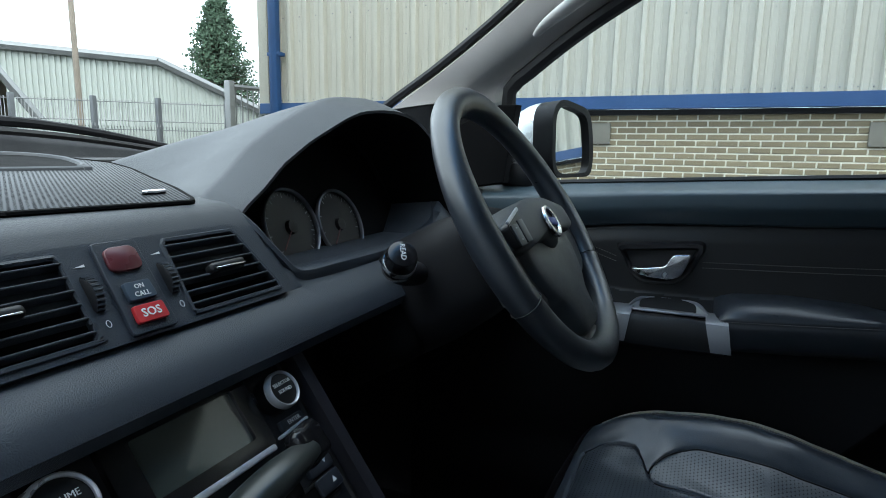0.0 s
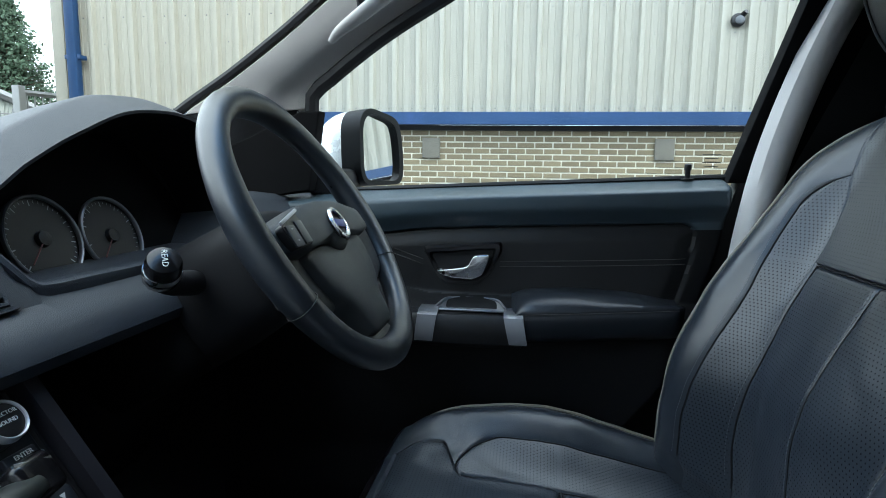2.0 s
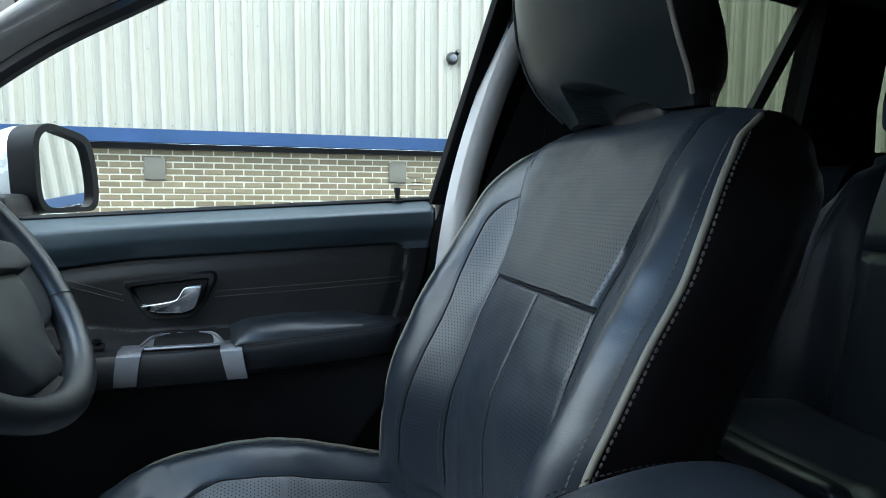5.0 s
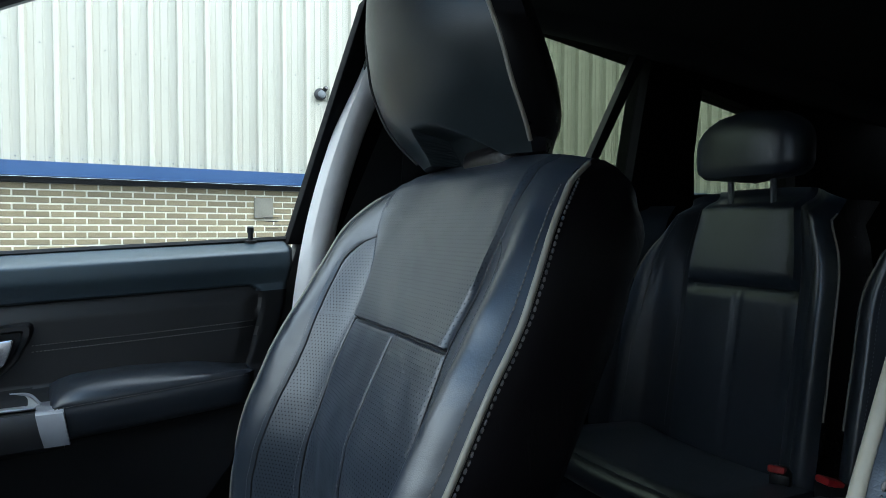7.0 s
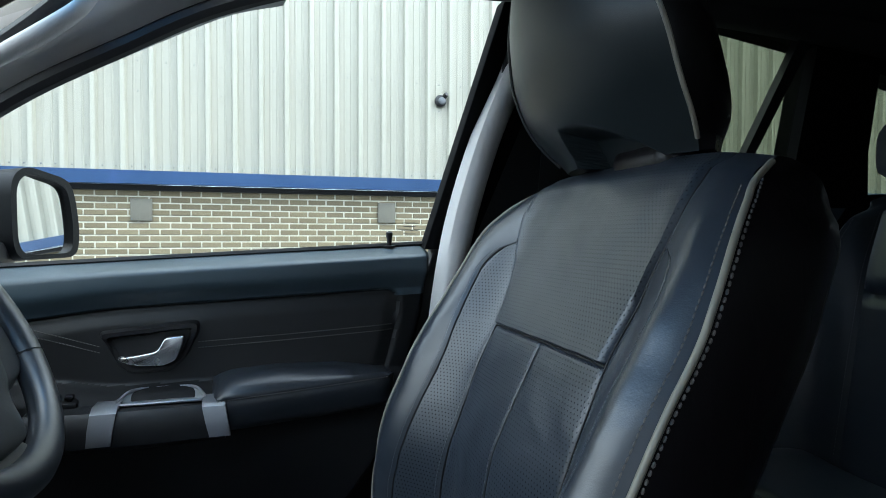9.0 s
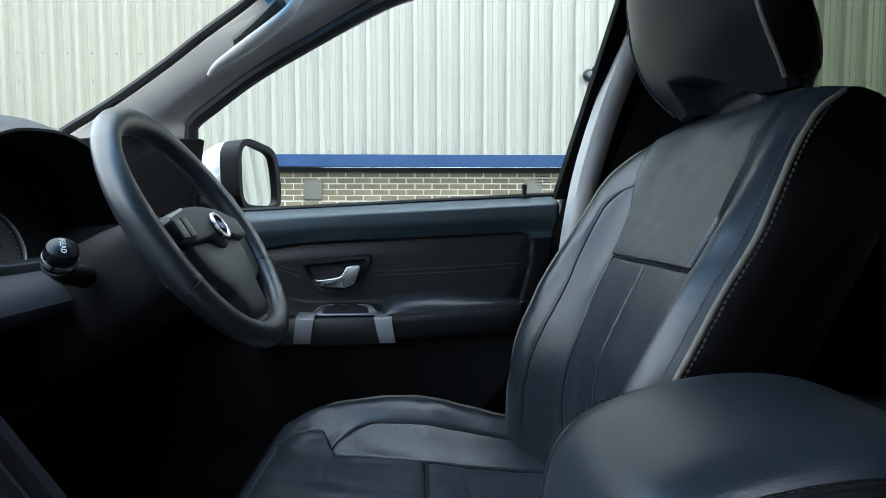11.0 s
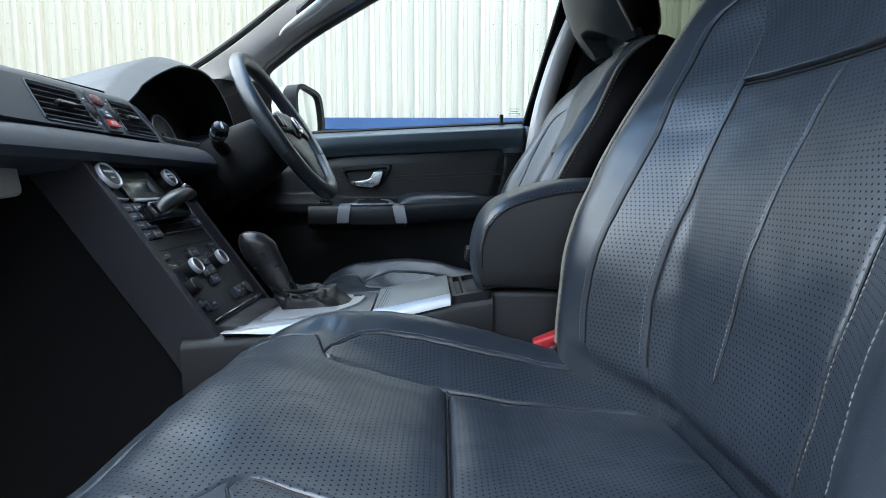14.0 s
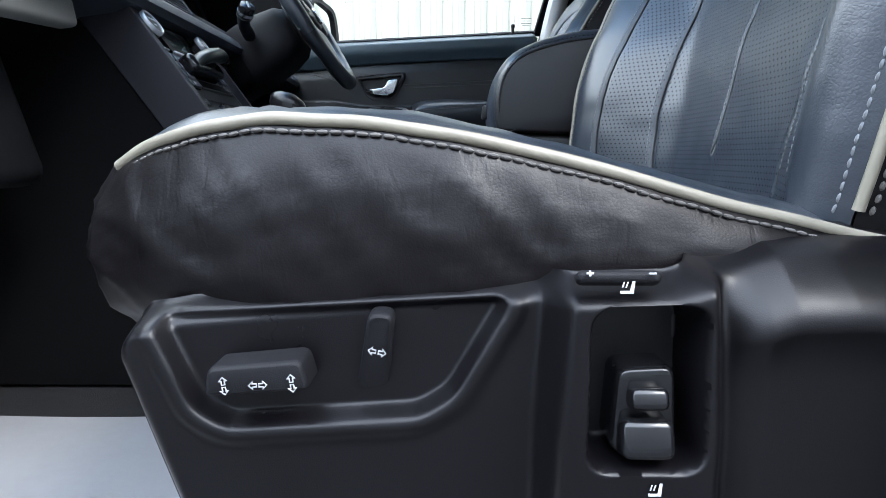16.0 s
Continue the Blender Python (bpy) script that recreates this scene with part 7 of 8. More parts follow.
    # --- cushion: r runs from the back (0) to the front lip (1) ---
    CW = 0.282

    def cz(r):
        """Height of the middle and of the piping, and y, along the cushion."""
        return lerp_list(r, [(0, 0.716, 0.748, -0.495), (0.15, 0.721, 0.768, -0.40), (0.35, 0.731, 0.795, -0.305), (0.55, 0.751, 0.8145, -0.215), (0.75, 0.774, 0.8165, -0.125),
                             (0.88, 0.784, 0.811, -0.075), (0.95, 0.781, 0.804, -0.046), (1.0, 0.770, 0.793, -0.024)])

    RS = np.linspace(0, 1, 50)
    ct = np.array([cz(r) for r in RS])
    for c in range(3):
        col = ct[:, c]
        for _ in range(6):
            col = np.r_[col[0], (col[:-2] + 2 * col[1:-1] + col[2:]) / 4, col[-1]]
            col = np.r_[col[0], (col[:-2] + 2 * col[1:-1] + col[2:]) / 4, col[-1]]
        ct[:, c] = col

    RX, R_ARC, R_LIP = 0.442, 0.75, 0.965

    def ia(r):
        return 0.138 - 0.01 * r + 0.060 * smooth(0.725, 0.81, r) - 0.02 * smooth(0.90, 0.97, r)

    def xs_(r):
        t = min(1.0, max(0.0, (r - R_ARC + 0.14) / 0.14))
        return ia(r) + max(0.003, (0.205 - ia(r)) * math.sqrt(1 - t * t))

    def cushion(x, r):
        zc, zp, y = (float(np.interp(r, RS, ct[:, k])) for k in range(3))
        a = abs(x) / CW
        bol = math.exp(-((a - 0.88) / 0.12) ** 2) * 0.012 * (1 - smooth(0.88, 1.0, a)) * (1 - 0.60 * smooth(0.84, 1.0, r))
        z = zc + (zp - zc) * smooth(0.36, 0.98, a) + bol
        if x * inn > 0:
            z -= dip * smooth(0.62, 0.98, a)
        y6 = -0.193
        y = y6 + (y - y6) * (1 - 0.18 * a ** 4) if y > y6 else y
        puff = (0.008 + dome * smooth(0.45, 0.8, r)) * (1 - min(1, (x / (0.138 + 0.055 * smooth(0.45, 0.8, r))) ** 2)) * (1 - 0.55 * smooth(0.92, 1.0, r))
        z += puff * (1 - groove(r - RX, 0.03, 0.8))
        z -= groove(abs(x) - ia(r)) * (1 - smooth(0.93, 0.97, r))
        if abs(x) < ia(r) + 0.002:
            z -= groove((r - R_LIP) * 0.40, 0.0020, 0.0040)
        xo = xs_(r)
        if r < R_ARC:
            z -= groove(abs(x) - xo, 0.0017, 0.0044) * smooth(0.003, 0.015, xo - ia(r))
        if abs(x) < ia(r):
            z -= groove((r - RX) * 0.44, 0.0028, 0.008) - 0.004 * smooth(RX, RX + 0.012, r) * (1 - smooth(0.5, 0.75, r))
            if r < RX:
                z -= groove((r - 0.30) * 0.44, 0.005, 0.004) * 0.6
        if xo > abs(x) > ia(r):
            z -= groove((r - R_ARC) * 0.44, 0.003, 0.003)
        z += 0.0022 * noise.noise(Vector((x * 26 + cx, r * 12, 7))) + 0.0009 * noise.noise(Vector((x * 70, r * 30, cx)))
        x *= 1 - (0.128 * (max(0.0, r - 0.74) / 0.26) ** 1.3 + 0.03 * max(0.0, 0.5 - r) / 0.5 - 0.012 * smooth(0.4, 0.5, r) * (1 - smooth(0.65, 0.8, r))) * a * a
        if x * inn > 0:
            x *= 1 - (1 - slim) * a
        return Vector((cx + x, y + dy + reach * smooth(0.35, 0.95, r), z + dz - sink * smooth(0.35, 0.8, r)))

    NC, ND = 84, 80
    pts, uvs = [], []
    row_r = clustered(0, RX, 32) + clustered(RX, R_ARC, 24)[1:] + clustered(R_ARC, R_LIP, 18)[1:] + list(np.linspace(R_LIP, 1, 7))[1:]
    for r in row_r:
        half = clustered(0, ia(r), 20) + clustered(ia(r), xs_(r), 10)[1:] + clustered(xs_(r), CW, 12)[1:]
        pts += [cushion(x, r) for x in [-v for v in half[:0:-1]] + half]
    uvs = unrolled(pts, NC, ND)
    cells = {}
    for j in range(ND):
        r = (row_r[j] + row_r[j + 1]) / 2
        for i in range(NC):
            s = 0 if i < 42 else 1
            c = i - 42 if s else 41 - i
            if c < 20 and r < R_LIP:
                key = ("rear_insert", 0) if r < RX else ("thigh_insert", 0)
            elif c < 30 and r < R_ARC:
                key = ("side_insert", s)
            else:
                key = ("cushion_bolster", s)
            a = j * (NC + 1) + i
            cells.setdefault(key, []).append((a, a + 1, a + NC + 2, a + NC + 1))
    for (nm, s), faces in cells.items():
        used = sorted({k for q in faces for k in q})
        ix = {k: n for n, k in enumerate(used)}
        sh = Shape()
        sh.v = [pts[k] for k in used]
        sh.uv = [uvs[k] for k in used]
        sh.plain = [1.0 if abs(k % (NC + 1) - 42) in (19, 20, 21, 29, 30) or 31 <= k // (NC + 1) <= 34 else 0.0 for k in used]
        sh.f = [tuple(ix[k] for k in q) for q in faces]
        perf = nm != "cushion_bolster"
        piece(nm, sh, LEATHER_PERF if perf else LEATHER, "perforated black leather panel" if perf else "", angle=60)
    # Cushion sides hang from the piping and tuck under.
    rings = []
    outline = [(s, r) for s in (-1,) for r in list(np.linspace(0, 0.8, 60)) + list(np.linspace(0.8, 1, 40))[1:]] + [(math.sin(a), 1.0) for a in np.linspace(-math.pi / 2, math.pi / 2, 60)[1:-1]] + [(1, r) for r in list(np.linspace(1, 0.8, 40)) + list(np.linspace(0.8, 0, 60))[1:]]
    for k in range(23):
        t = k / 22
        row = []
        for a, r in outline:
            p = cushion(a * CW, r)
            # Outward across the edge.
            f = smooth(0.80, 1.0, r)
            o = Vector((math.copysign(abs(a) ** 7, a) * (1 - 0.3 * f), f, 0))
            o.normalize()
            zb = 0.70 + dz
            b = math.sin(min(1, t * 1.9) * math.pi / 2) ** 0.8 * (1 - 0.45 * smooth(0.62, 1.0, t))
            wr = 0.0022 * noise.noise(Vector((p.x * 8, p.y * 26, t * 3 + cx))) * math.sin(t * math.pi)
            fold = 1 - abs(noise.noise(Vector((p.y * 24 + t * 2.2, p.x * 6, t * 1.6 + 4))) * 2.2)
            wr += (0.0050 * max(0, fold - 0.62) - 0.0006) * math.sin(t * math.pi) ** 0.7
            wr += 0.0016 * noise.noise(Vector((p.y * 80 + t * 14, p.x * 30, t * 13))) * math.sin(t * math.pi)
            q = p + o * (0.001 + 0.018 * b + wr - 0.012 * smooth(0.85, 1, t))
            q.z = p.z + (zb - p.z) * t
            row.append(q)
        rings.append(row)
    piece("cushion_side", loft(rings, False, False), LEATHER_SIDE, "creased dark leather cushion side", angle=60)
    for s in (-1, 1):
        rr = np.linspace(0.02, 0.985, 60)
        ln = [cushion(s * CW, r) + Vector((s * 0.003, 0, -0.001)) for r in np.linspace(0.02, 1.0, 18)]
        piece("piping", tube(spline(ln, 90), 0.0034, 10), PIPING, "cream leather piping")
        ln1 = [cushion(s * (CW - 0.0072), r) for r in rr]
        dashes(ln1, [Vector((0, 0, 1))] * 60, 0.0064, (0.0063, 0.0022, 0.0011), 0, thread)
        ln2 = [cushion(s * CW, r) + Vector((s * (0.0062 + 0.002 * (1 - smooth(0.1, 0.4, r))), 0, -0.0068)) for r in rr]
        dashes(ln2, [Vector((s, 0, 0.3))] * 60, 0.0064, (0.0063, 0.0022, 0.0012), 0, thread)
        ln3 = [cushion(s * (xs_(r) + 0.006), r) for r in np.linspace(0.05, R_ARC - 0.004, 50)]
        dashes(ln3 if s == inn else [], [Vector((0, 0, 1))] * 50, 0.0046, (0.0034, 0.0009, 0.0006), 0, grey)
    ln4 = [] if inn > 0 else [cushion(x, 0.300) for x in np.linspace(-0.13, 0.13, 30)]
    dashes(ln4, [Vector((0, 0, 1))] * 30, 0.0046, (0.0034, 0.0009, 0.0006), 0, grey)
    up = Vector((0, 0, 0.0030))
    for s in (-1, 1):
        seam([cushion(s * ia(r), r) + up for r in np.linspace(0.12, R_ARC - 0.02, 24)])
        seam([cushion(s * xs_(r), r) + up for r in list(np.linspace(0.12, R_ARC - 0.06, 20)) + [R_ARC - 0.04, R_ARC - 0.02, R_ARC - 0.01, R_ARC - 0.003]])
    seam([cushion(x, RX) + Vector((0, 0, 0.0045)) for x in np.linspace(-ia(RX), ia(RX), 24)], 0.0014)
    piece("seam", seams, RUBBER, "dark seam between the leather panels", kind="stuff")
    piece("cream_stitching", thread, THREAD, "cream stitching beside the piping", kind="stuff")
    piece("grey_stitching", grey, GREY_THREAD, "grey seam stitching", kind="stuff")
    # Base below the cushion.
    piece("seat_base", box((0.46, 0.42, 0.14), (cx, -0.28 + dy, 0.64 + dz), 0.03, 3), SOFT)
    for s in (-1, 1):
        piece("seat_rail", box((0.04, 0.5, 0.06), (cx + s * 0.19, -0.26 + dy, FLOOR_Z + 0.027), 0.006), DARKSTEEL)
        piece("rail_leg", box((0.05, 0.4, 0.10 + dz), (cx + s * 0.19, -0.26 + dy, FLOOR_Z + 0.09 + dz / 2), 0.01), SOFT)
    return seat


driver_seat = front_seat("driver_seat", 0.40, -1, 0.0, 0.012, "black perforated leather driver seat with cream piping", 1.0, 0.3, reach=0.022, slim=0.82, dome=-0.003, sink=0.018)
passenger_seat = front_seat("passenger_seat", -0.390, 1, -0.045, 0.045, "black perforated leather passenger seat with cream piping and creased sides", 0.15, 0.85, 0.022, hollow=0.026, dip=0.017)

# --- control trim on the outer side of the passenger seat ---
TX = -0.690
TOP_EDGE = [(-0.62, 0.800), (-0.52, 0.807), (-0.462, 0.810), (-0.436, 0.809), (-0.405, 0.799), (-0.380, 0.792), (-0.335, 0.7905), (-0.31, 0.787), (-0.154, 0.774), (-0.132, 0.770), (-0.114, 0.752)]
FRONT_EDGE = [(0.50, -0.192), (0.60, -0.163), (0.665, -0.140), (0.745, -0.114), (0.80, -0.110)]
SWITCH_HOLE = rounded([(-0.143, 0.766), (-0.161, 0.724), (-0.175, 0.7155), (-0.268, 0.7215), (-0.283, 0.731), (-0.309, 0.7765)], 0.006, 3)
ARCH_OUT = [(-0.326, 0.45), (-0.330, 0.72), (-0.334, 0.790), (-0.342, 0.799), (-0.360, 0.800), (-0.386, 0.799), (-0.398, 0.788), (-0.403, 0.72), (-0.406, 0.45)]
ARCH_IN = rounded([(-0.3455, 0.7050), (-0.3450, 0.7770), (-0.3860, 0.7785), (-0.3925, 0.7740), (-0.3940, 0.7050)], 0.009, 6)


def outside(py, pz, poly):
    """Signed distance from an outline, negative within it."""
    best, within = np.full(py.shape, 9.0), np.zeros(py.shape, bool)
    for (ay, az), (by, bz) in zip(poly, poly[1:] + poly[:1]):
        ey, ez = by - ay, bz - az
        t = np.clip(((py - ay) * ey + (pz - az) * ez) / (ey * ey + ez * ez + 1e-12), 0, 1)
        best = np.minimum(best, np.hypot(py - ay - t * ey, pz - az - t * ez))
        if ez:
            within ^= ((az > pz) != (bz > pz)) & (py < ey * (pz - az) / ez + ay)
    return np.where(within, -best, best)


def soft(a, b, v):
    t = np.clip((v - a) / (b - a), 0, 1)
    return t * t * (3 - 2 * t)


NS, NT = 400, 250
ss, tt = np.meshgrid(np.linspace(0, 1, NS + 1), np.linspace(0, 1, NT + 1))
tt = 1 - (1 - tt) ** 1.15
gz = 0.50 + 0.29 * tt
for _ in range(4):
    y_front = np.interp(gz, [p[0] for p in FRONT_EDGE], [p[1] for p in FRONT_EDGE])
    gy = y_front + (-0.64 - y_front) * ss
    z_top = np.interp(gy, [p[0] for p in TOP_EDGE], [p[1] for p in TOP_EDGE])
    gz = 0.50 + (z_top - 0.50) * tt
d_top, d_front = z_top - gz, y_front - gy
sd, sa, so = outside(gy, gz, SWITCH_HOLE), outside(gy, gz, ARCH_IN), outside(gy, gz, ARCH_OUT)
rear = soft(-0.40, -0.425, gy)
out = 0.016 + 0.010 * np.exp(-((d_top - 0.028) / 0.022) ** 2) * rear
out += 0.0028 * np.exp(-((sd - 0.006) / 0.005) ** 2) * (sd > 0) * soft(-0.33, -0.315, gy)
out = out + (0.0065 - out) * soft(0.003, -0.0035, sd)
block = soft(0.010, -0.004, so)
out += 0.023 * block
out = out + (0.008 - out) * soft(0.0025, -0.0030, sa)
out -= 0.024 * (1 - soft(0.0, 0.016, d_top)) ** 2 + 0.020 * (1 - soft(0.0, 0.022, d_front)) ** 2
slope = np.maximum(0, 0.043 - d_top)
out += rear * (0.010 - slope * slope / (slope + 0.008))
out -= 0.030 * soft(0.66, 0.52, gz) * (1 - block * 0.6)
gpts = np.stack([TX + 0.004 - out, gy, gz], -1).reshape(-1, 3).tolist()
skin = Shape()
skin.v = gpts
for j in range(NT):
    for i in range(NS):
        a = j * (NS + 1) + i
        skin.f.append((a, a + 1, a + NS + 2, a + NS + 1))
ts = place("side_trim", skin, TRIM, passenger_seat, "dark plastic seat trim with power switches", angle=70)


def arrow(m, size, parent):
    """A pair of hollow-looking direction arrows."""
    for s in (1, -1):
        poly = [(0.1, -0.25), (0.55, -0.25), (0.55, -0.55), (1.1, 0), (0.55, 0.55), (0.55, 0.25), (0.1, 0.25)]
        inner = [(0.19, -0.13), (0.66, -0.13), (0.66, -0.30), (0.95, 0), (0.66, 0.30), (0.66, 0.13), (0.19, 0.13)]
        rim2, hole2 = ([(p[0] * s * size, p[1] * size) for p in q] for q in (poly, inner))
        place("arrow_mark", holed(rim2, [hole2[::-1]], lambda a, b, c: m @ Vector((a, b, c)), 0.0004), PRINT, parent, smooth=False)


sw = place("cushion_switch", slab(rounded([(-0.170, 0.7335), (-0.172, 0.7475), (-0.215, 0.7515), (-0.219, 0.737)], 0.004, 4), lambda a, b, c: (TX - 0.004 - c, a, b), 0.020, 0.004, 4), CHEEK, ts, "black power seat switch with white arrows")
for (y, z), turn in (((-0.1800, 0.7395), 90), ((-0.1955, 0.7400), 0), ((-0.2110, 0.7410), 90)):
    arrow(frame_at((TX - 0.0243, y, z), (-1, 0, 0)) @ pose(0, 0, 0, 0, 0, turn + (8 if turn else 3)), 0.0040, sw)
sw2 = place("recline_switch", slab(rounded([(-0.237, 0.730), (-0.245, 0.772), (-0.257, 0.771), (-0.253, 0.732)], 0.005, 4), lambda a, b, c: (TX - 0.003 - c * smooth(0.728, 0.765, b), a, b), 0.014, 0.004, 4), CHEEK, ts, "black recline switch with white arrows")
arrow(frame_at((TX - 0.0173, -0.2490, 0.7535), (-1, 0, 0)) @ pose(0, 0, 0, 0, 0, -12), 0.0040, sw2)
place("rocker_base", slab(rounded([(-0.356, 0.7075), (-0.358, 0.7480), (-0.384, 0.7495), (-0.387, 0.7075)], 0.006, 4), lambda a, b, c: (TX - 0.004 - c, a, b), 0.020, 0.004, 3), GLOSS, ts)
place("rocker_key", box((0.012, 0.017, 0.010), (TX - 0.027, -0.371, 0.7355), 0.003, 3, turn=(0, 22, 0)), GLOSS, ts)
place("rocker_key", box((0.016, 0.024, 0.018), (TX - 0.026, -0.371, 0.7165), 0.004, 3, turn=(0, 18, 0)), GLOSS, ts)
plus = place("lumbar_button", box((0.008, 0.036, 0.006), (TX - 0.0325, -0.3535, 0.7918), 0.003, 3, turn=(0, 30, 0)), CHEEK, ts)
PB = frame_at((TX - 0.0370, -0.3535, 0.7946), (-0.866, 0, 0.5))
place("plus_mark", Shape().add(*(lambda s: (s.v, s.f))(slab([(-0.0145, -0.0004), (-0.0115, -0.0004), (-0.0115, 0.0004), (-0.0145, 0.0004)], lambda a, b, c: PB @ Vector((a, b, c)), 0.0004))), DIMMARK, plus)
place("plus_mark", slab([(-0.0134, -0.0013), (-0.0126, -0.0013), (-0.0126, 0.0013), (-0.0134, 0.0013)], lambda a, b, c: PB @ Vector((a, b, c)), 0.0005), DIMMARK, plus)
place("minus_mark", slab([(0.0115, -0.0004), (0.0145, -0.0004), (0.0145, 0.0004), (0.0115, 0.0004)], lambda a, b, c: PB @ Vector((a, b, c)), 0.0004), DIMMARK, plus)


def seat_icon(m, parent):
    """A small seat symbol in white."""
    m = m @ Matrix.Scale(0.62, 4)
    for poly in ([(-0.005, -0.004), (0.003, -0.004), (0.003, -0.002), (-0.005, -0.002)], [(0.001, -0.004), (0.004, -0.004), (0.0055, 0.005), (0.0035, 0.005)], [(-0.004, 0.0), (-0.003, 0.0), (-0.0015, 0.004), (-0.0025, 0.004)], [(-0.0015, 0.0), (-0.0005, 0.0), (0.001, 0.004), (0.0, 0.004)]):
        place("icon_mark", slab(poly, lambda a, b, c: m @ Vector((a, b, c)), 0.0004), PRINT, parent, smooth=False)


seat_icon(frame_at((TX - 0.0365, -0.3565, 0.7885), (-1, 0, 0.25)), ts)
seat_icon(frame_at((TX - 0.0362, -0.3735, 0.6965), (-1, 0, 0.25)), ts)

# --- belt buckle between passenger seat and console ---
bk = thing("belt_buckle", (-0.125, -0.46, 0.72), "red topped seat belt buckle beside the console", "buckle")
place("buckle_body", box((0.028, 0.05, 0.09), (-0.125, -0.462, 0.770), 0.008, 3, turn=(-22, 0, 0)), PLASTIC, bk)
place("release_button", box((0.024, 0.042, 0.016), (-0.125, -0.444, 0.814), 0.004, 3, turn=(-22, 0, 0)), RED, bk, "bright red release button")
place("stalk", box((0.018, 0.03, 0.2), (-0.125, -0.49, 0.66), 0.005, 2, turn=(-12, 0, 0)), PLASTIC, bk)


# ---- rear seats ----
def rear_seat(cx, w, y0, label, outer=0, drop=0.0):
    s = thing("bench_seat", (cx, y0, FLOOR_Z), label, "car seat", "rear seats")
    zt = 1.297

    def face(x, z):
        a = abs(x) / w
        y = y0 - 0.08 * (z - 0.78) / 0.5 + 0.055 * smooth(0.5, 0.9, a) - 0.02 * max(0, (a - 0.88) / 0.12) ** 2
        y -= groove(abs(x) - 0.60 * w, 0.005, 0.007) + groove(abs(x) - 0.80 * w, 0.004, 0.004)
        if abs(x) < 0.6 * w:
            y -= groove(z - 1.10, 0.007, 0.012) + (groove(x, 0.005, 0.005) if z < 1.1 else 0)
            y += 0.010 * smooth(1.1, 1.13, z)
        y -= 0.05 * smooth(1.25, 1.285, z) ** 2
        if x * outer > 0 and abs(x) > 0.6 * w:
            x = math.copysign(0.6 * w + (abs(x) - 0.6 * w) * float(np.interp(z, [0.74, 0.96, 1.12, 1.21, 1.26], [2.2, 2.1, 1.41, 0.85, 0.55])), x)
        return Vector((cx + x * (1 - 0.14 * smooth(1.10, 1.285, z) ** 1.5), y, z - drop * smooth(0.8, 1.1, z) - 0.03 * (a ** 4) * smooth(1.15, 1.285, z)))

    grid, uvs = [], []
    NX, NZ2 = 50, 60
    for j in range(NZ2 + 1):
        for i in range(NX + 1):
            x, z = (i / NX * 2 - 1) * w, 0.74 + (zt - 0.74) * j / NZ2
            grid.append(face(x, z))
            uvs.append((x, z))
    cells = {}
    for j in range(NZ2):
        for i in range(NX):
            x, z = ((i + 0.5) / NX * 2 - 1) * w, 0.74 + (zt - 0.74) * (j + 0.5) / NZ2
            k = "back_panel" if abs(x) < 0.6 * w else ("bolster", x > 0)
            a = j * (NX + 1) + i
            cells.setdefault(k, []).append((a, a + 1, a + NX + 2, a + NX + 1))
    for k, faces in cells.items():
        used = sorted({q for f in faces for q in f})
        ix = {q: n for n, q in enumerate(used)}
        sh = Shape()
        sh.v, sh.f = [grid[q] for q in used], [tuple(ix[q] for q in f) for f in faces]
        place(k if isinstance(k, str) else k[0], sh, LEATHER, s, angle=60)
    rim = [[face(-w, z), face(-w, z) + Vector((-0.004, -0.06, 0)), face(-w, z) + Vector((0.01, -0.13, 0)), face(w, z) + Vector((-0.01, -0.13, 0)), face(w, z) + Vector((0.004, -0.06, 0)), face(w, z)] for z in np.linspace(0.74, zt, 12)]
    place("back_shell", loft(rim, False, False), LEATHER_SIDE, s)
    tr = Shape()
    for sg in (-1, 1):
        ln = [face(sg * w, z) + Vector((sg * 0.002, 0, 0)) for z in np.linspace(0.9, 1.27, 30)]
        place("piping", tube(ln, 0.0020, 6), PIPING, s, "cream leather piping")
        for f2 in (0.62, 0.82):
            dashes([face(sg * w * f2, z) for z in np.linspace(0.8, 1.26, 40)], [Vector((0, 1, 0))] * 40, 0.007, (0.0045, 0.0012, 0.0008), 0, tr)
    place("stitching", tr, GREY_THREAD, s, kind="stuff")
    rings = []
    for j in range(13):
        t = j / 12 * 2 - 1
        e = math.sqrt(max(0.0, 1 - abs(t) ** (2.4 if t > 0 else 7)))
        rings.append([Vector((cx + 0.115 * e ** 0.5 * math.copysign(abs(math.cos(a)) ** 0.55, math.cos(a)) * (0.35 + 0.65 * e), y0 - 0.085 + 0.045 * (0.3 + 0.7 * e) * math.copysign(abs(math.sin(a)) ** 0.7, math.sin(a)), 1.378 - drop + 0.072 * t)) for a in np.linspace(0, 2 * math.pi, 25)[:-1]])
    place("headrest", loft(rings), LEATHER, s, "rounded black leather rear headrest")
    for d in (-0.045, 0.045):
        place("headrest_post", tube([(cx + d, y0 - 0.085, 1.24 - drop), (cx + d, y0 - 0.085, 1.34 - drop)], 0.006, 8), DARKSTEEL, s)
    cu = []
    for j in range(13):
        t = j / 12
        y = y0 + 0.02 + 0.31 * t
        zc = 0.78 + 0.03 * t - 0.10 * smooth(0.88, 1.0, t)
        cu.append([Vector((cx + x * w, y, zc + 0.02 * abs(x) ** 3 - 0.012 * smooth(0.9, 1, abs(x)))) for x in np.linspace(-1, 1, 17)] + [Vector((cx + w, y, 0.62)), Vector((cx - w, y, 0.62))])
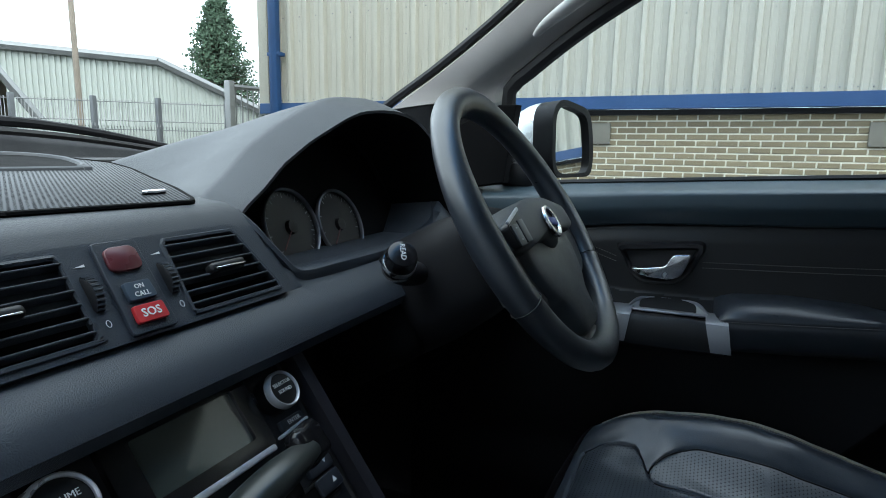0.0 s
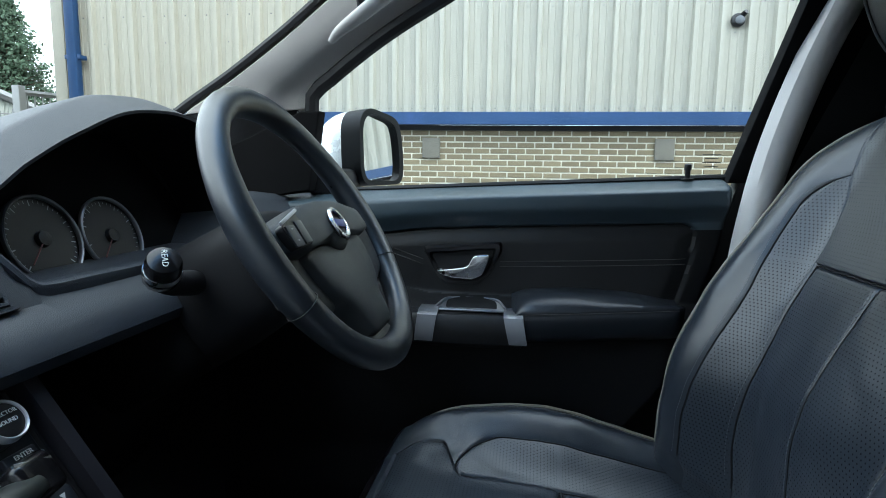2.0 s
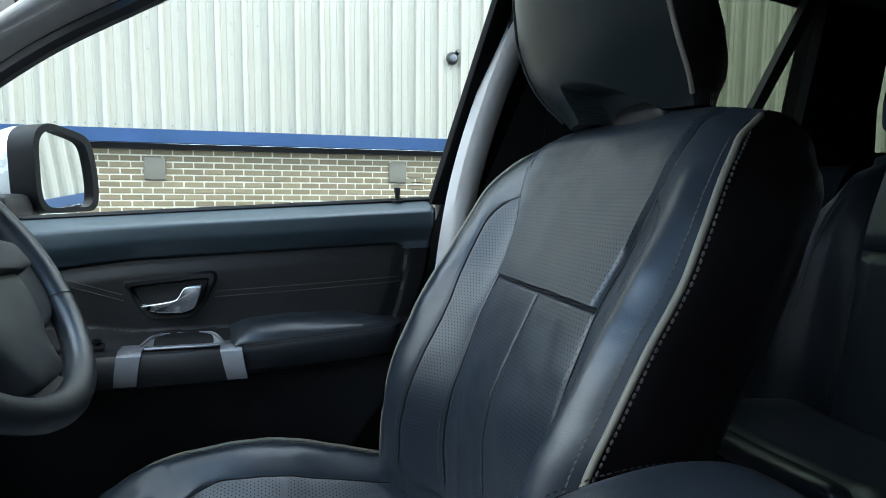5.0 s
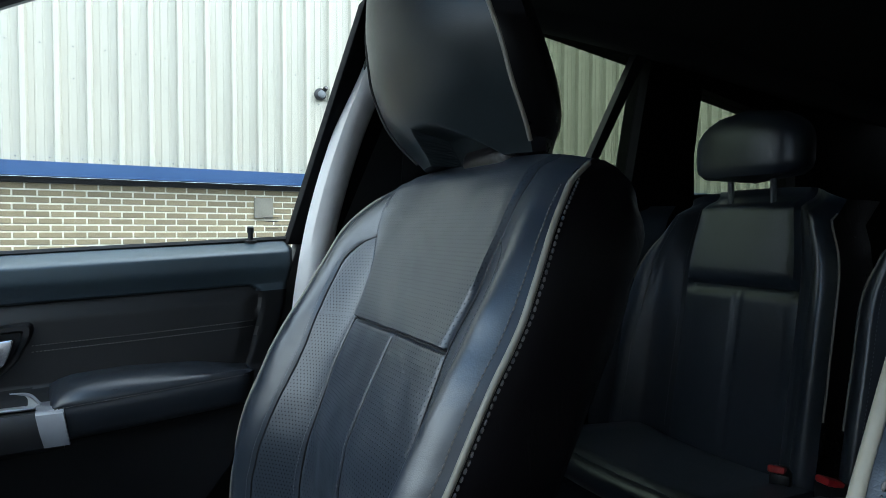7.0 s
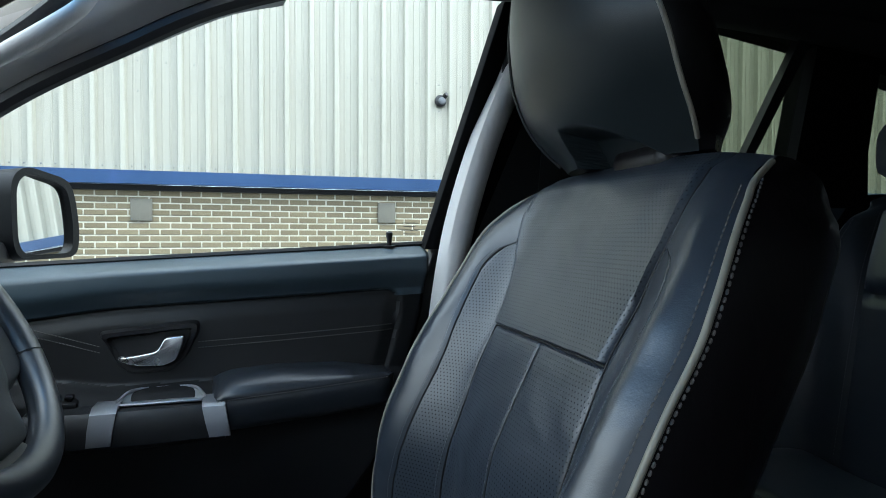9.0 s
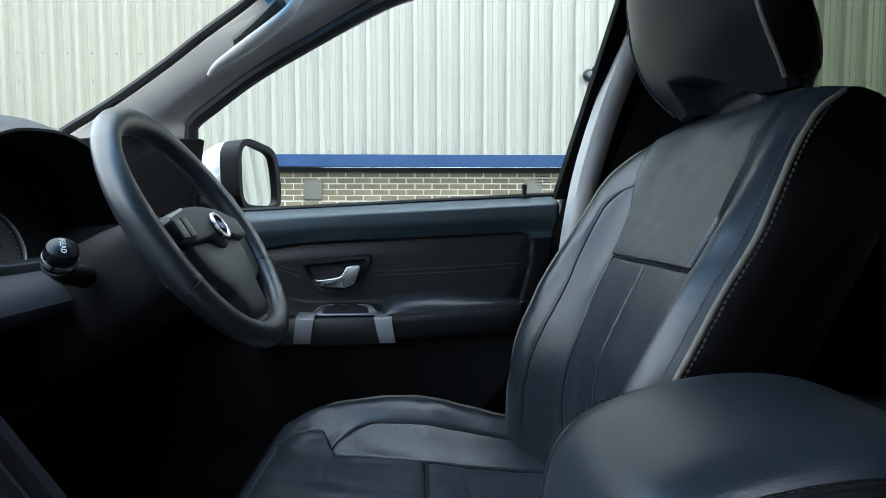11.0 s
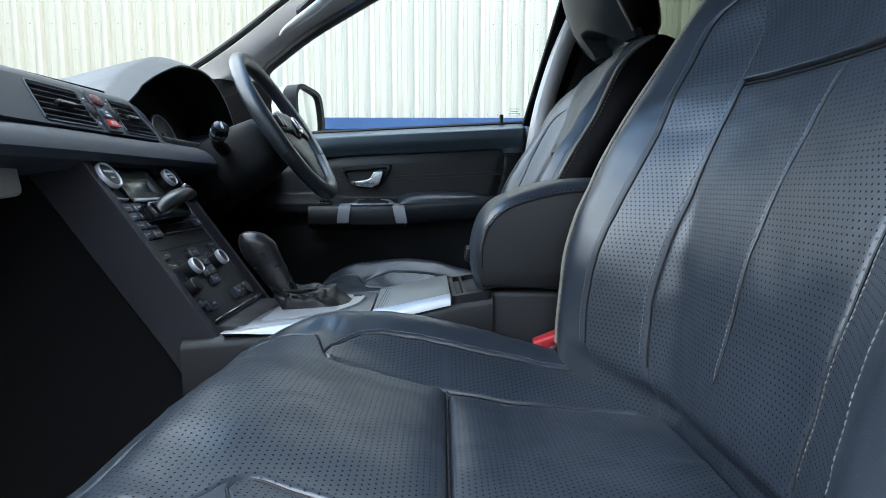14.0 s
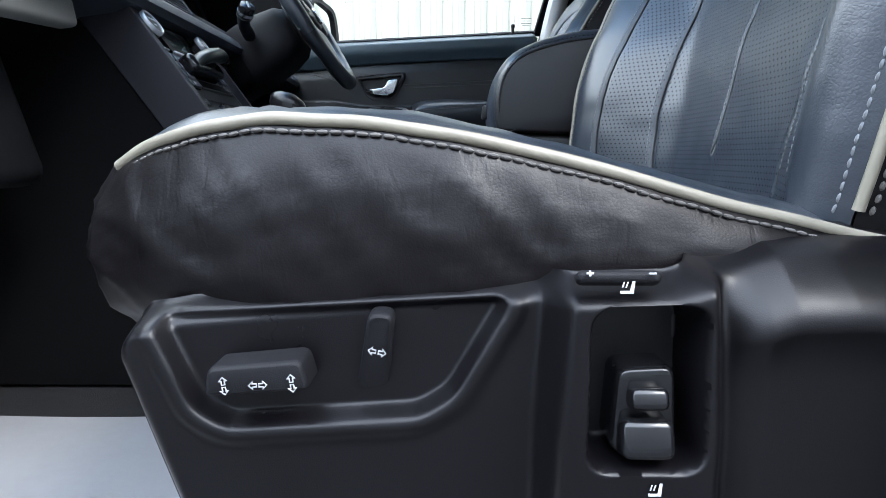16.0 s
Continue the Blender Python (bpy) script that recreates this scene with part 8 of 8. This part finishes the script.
    place("cushion", loft(cu), LEATHER, s, "black leather seat cushion", angle=60)
    lip = spline([(cx + w * u, y0 + 0.318 + 0.012 * math.cos(u * 1.5), 0.800 + 0.006 * u * u) for u in (-0.94, -0.5, 0, 0.5, 0.94)], 24)
    place("cushion_lip", tube(lip, [0.022 * (1 - (k / 11.5 - 1) ** 8) ** 0.5 + 0.004 for k in range(24)], 14, squash=0.8), LEATHER, s, angle=60)
    place("seat_base", box((2 * w - 0.03, 0.30, 0.13), (cx, y0 + 0.18, 0.565), 0.02), SOFT, s)
    return s


rear_seat(0.487, 0.198, -1.29, "black leather rear seat with a rounded headrest", 1)
rear_seat(0.090, 0.180, -1.32, "black leather middle rear seat", 0, 0.055)
rear_seat(-0.307, 0.198, -1.29, "black leather rear seat with a rounded headrest", -1)
wing = thing("rear_side_bolster", (0.745, -1.25, 0.6), "black leather bolster between rear seat and door", "bolster")
place("bolster_pad", loft([[(0.775, -1.30 - 0.05 * t, z), (0.715, -1.33 - 0.05 * t, z), (0.712 + 0.02 * t, -1.26 - 0.06 * t, z), (0.735 + 0.015 * t, -1.215 - 0.07 * t, z), (0.775, -1.21 - 0.08 * t, z)] for z, t in ((0.55, 0), (0.8, 0.1), (1.0, 0.35), (1.15, 0.8), (1.24, 1.5), (1.27, 2.0))]), LEATHER, wing, angle=60)
for x, y, tz in ((0.330, -1.235, 25), (0.262, -1.262, -12)):
    b = thing("belt_buckle", (x, y, 0.74), "red and black rear seat belt buckle", "buckle")
    place("buckle_body", box((0.032, 0.05, 0.03), (x, y, 0.80), 0.006, 2, turn=(0, 0, tz)), PLASTIC, b)
    place("release_button", box((0.026, 0.036, 0.012), (x, y + 0.012, 0.817), 0.004, 2, turn=(18, 0, tz)), RED, b)

# Brick courses: the stretch behind the car as single bricks, the rest joined.
brick_mesh = None
COURSE, BRICK_L = 0.0655, 0.1965
rest = Shape()


def brick_shape():
    return box((0.09, BRICK_L - 0.0150, COURSE - 0.0150), (0, 0, 0), 0.003, 1)


bs = brick_shape()
single = bpy.data.meshes.new("brick")
single.from_pydata([Vector(p) * K for p in bs.v], [], bs.f)
single.materials.append(BRICK)
count = 0
rnd = random.Random(11)
for r in range(24):
    z = 1.640 - COURSE * (r + 0.5)
    if z < G:
        break
    off = (r % 2) * BRICK_L / 2
    k = math.floor(FAR_END / BRICK_L)
    while (k + 1) * BRICK_L + off < WALL_END:
        y = k * BRICK_L + off + 0.05
        k += 1
        if y - BRICK_L / 2 < FAR_END or y + BRICK_L / 2 > WALL_END or any(abs(y - c) < 0.10 and abs(z - 1.44) < 0.11 for c in ()):
            continue
        jut = rnd.uniform(-0.0015, 0.0025)
        if -3.35 < y < 3.2 and z > 1.17 and count < 300:
            b = new("brick", single)
            b.location = W((WALL_X + 0.095 - jut, y, z))
            b.parent = unit
            b.matrix_parent_inverse = Matrix.Translation(-unit.location)
            count += 1
        elif y > -9:
            rest.add([(p[0] + WALL_X + 0.095 - jut, p[1] + y, p[2] + z) for p in bs.v], bs.f)
place("brickwork", rest, BRICK, unit, kind="stuff", smooth=False)
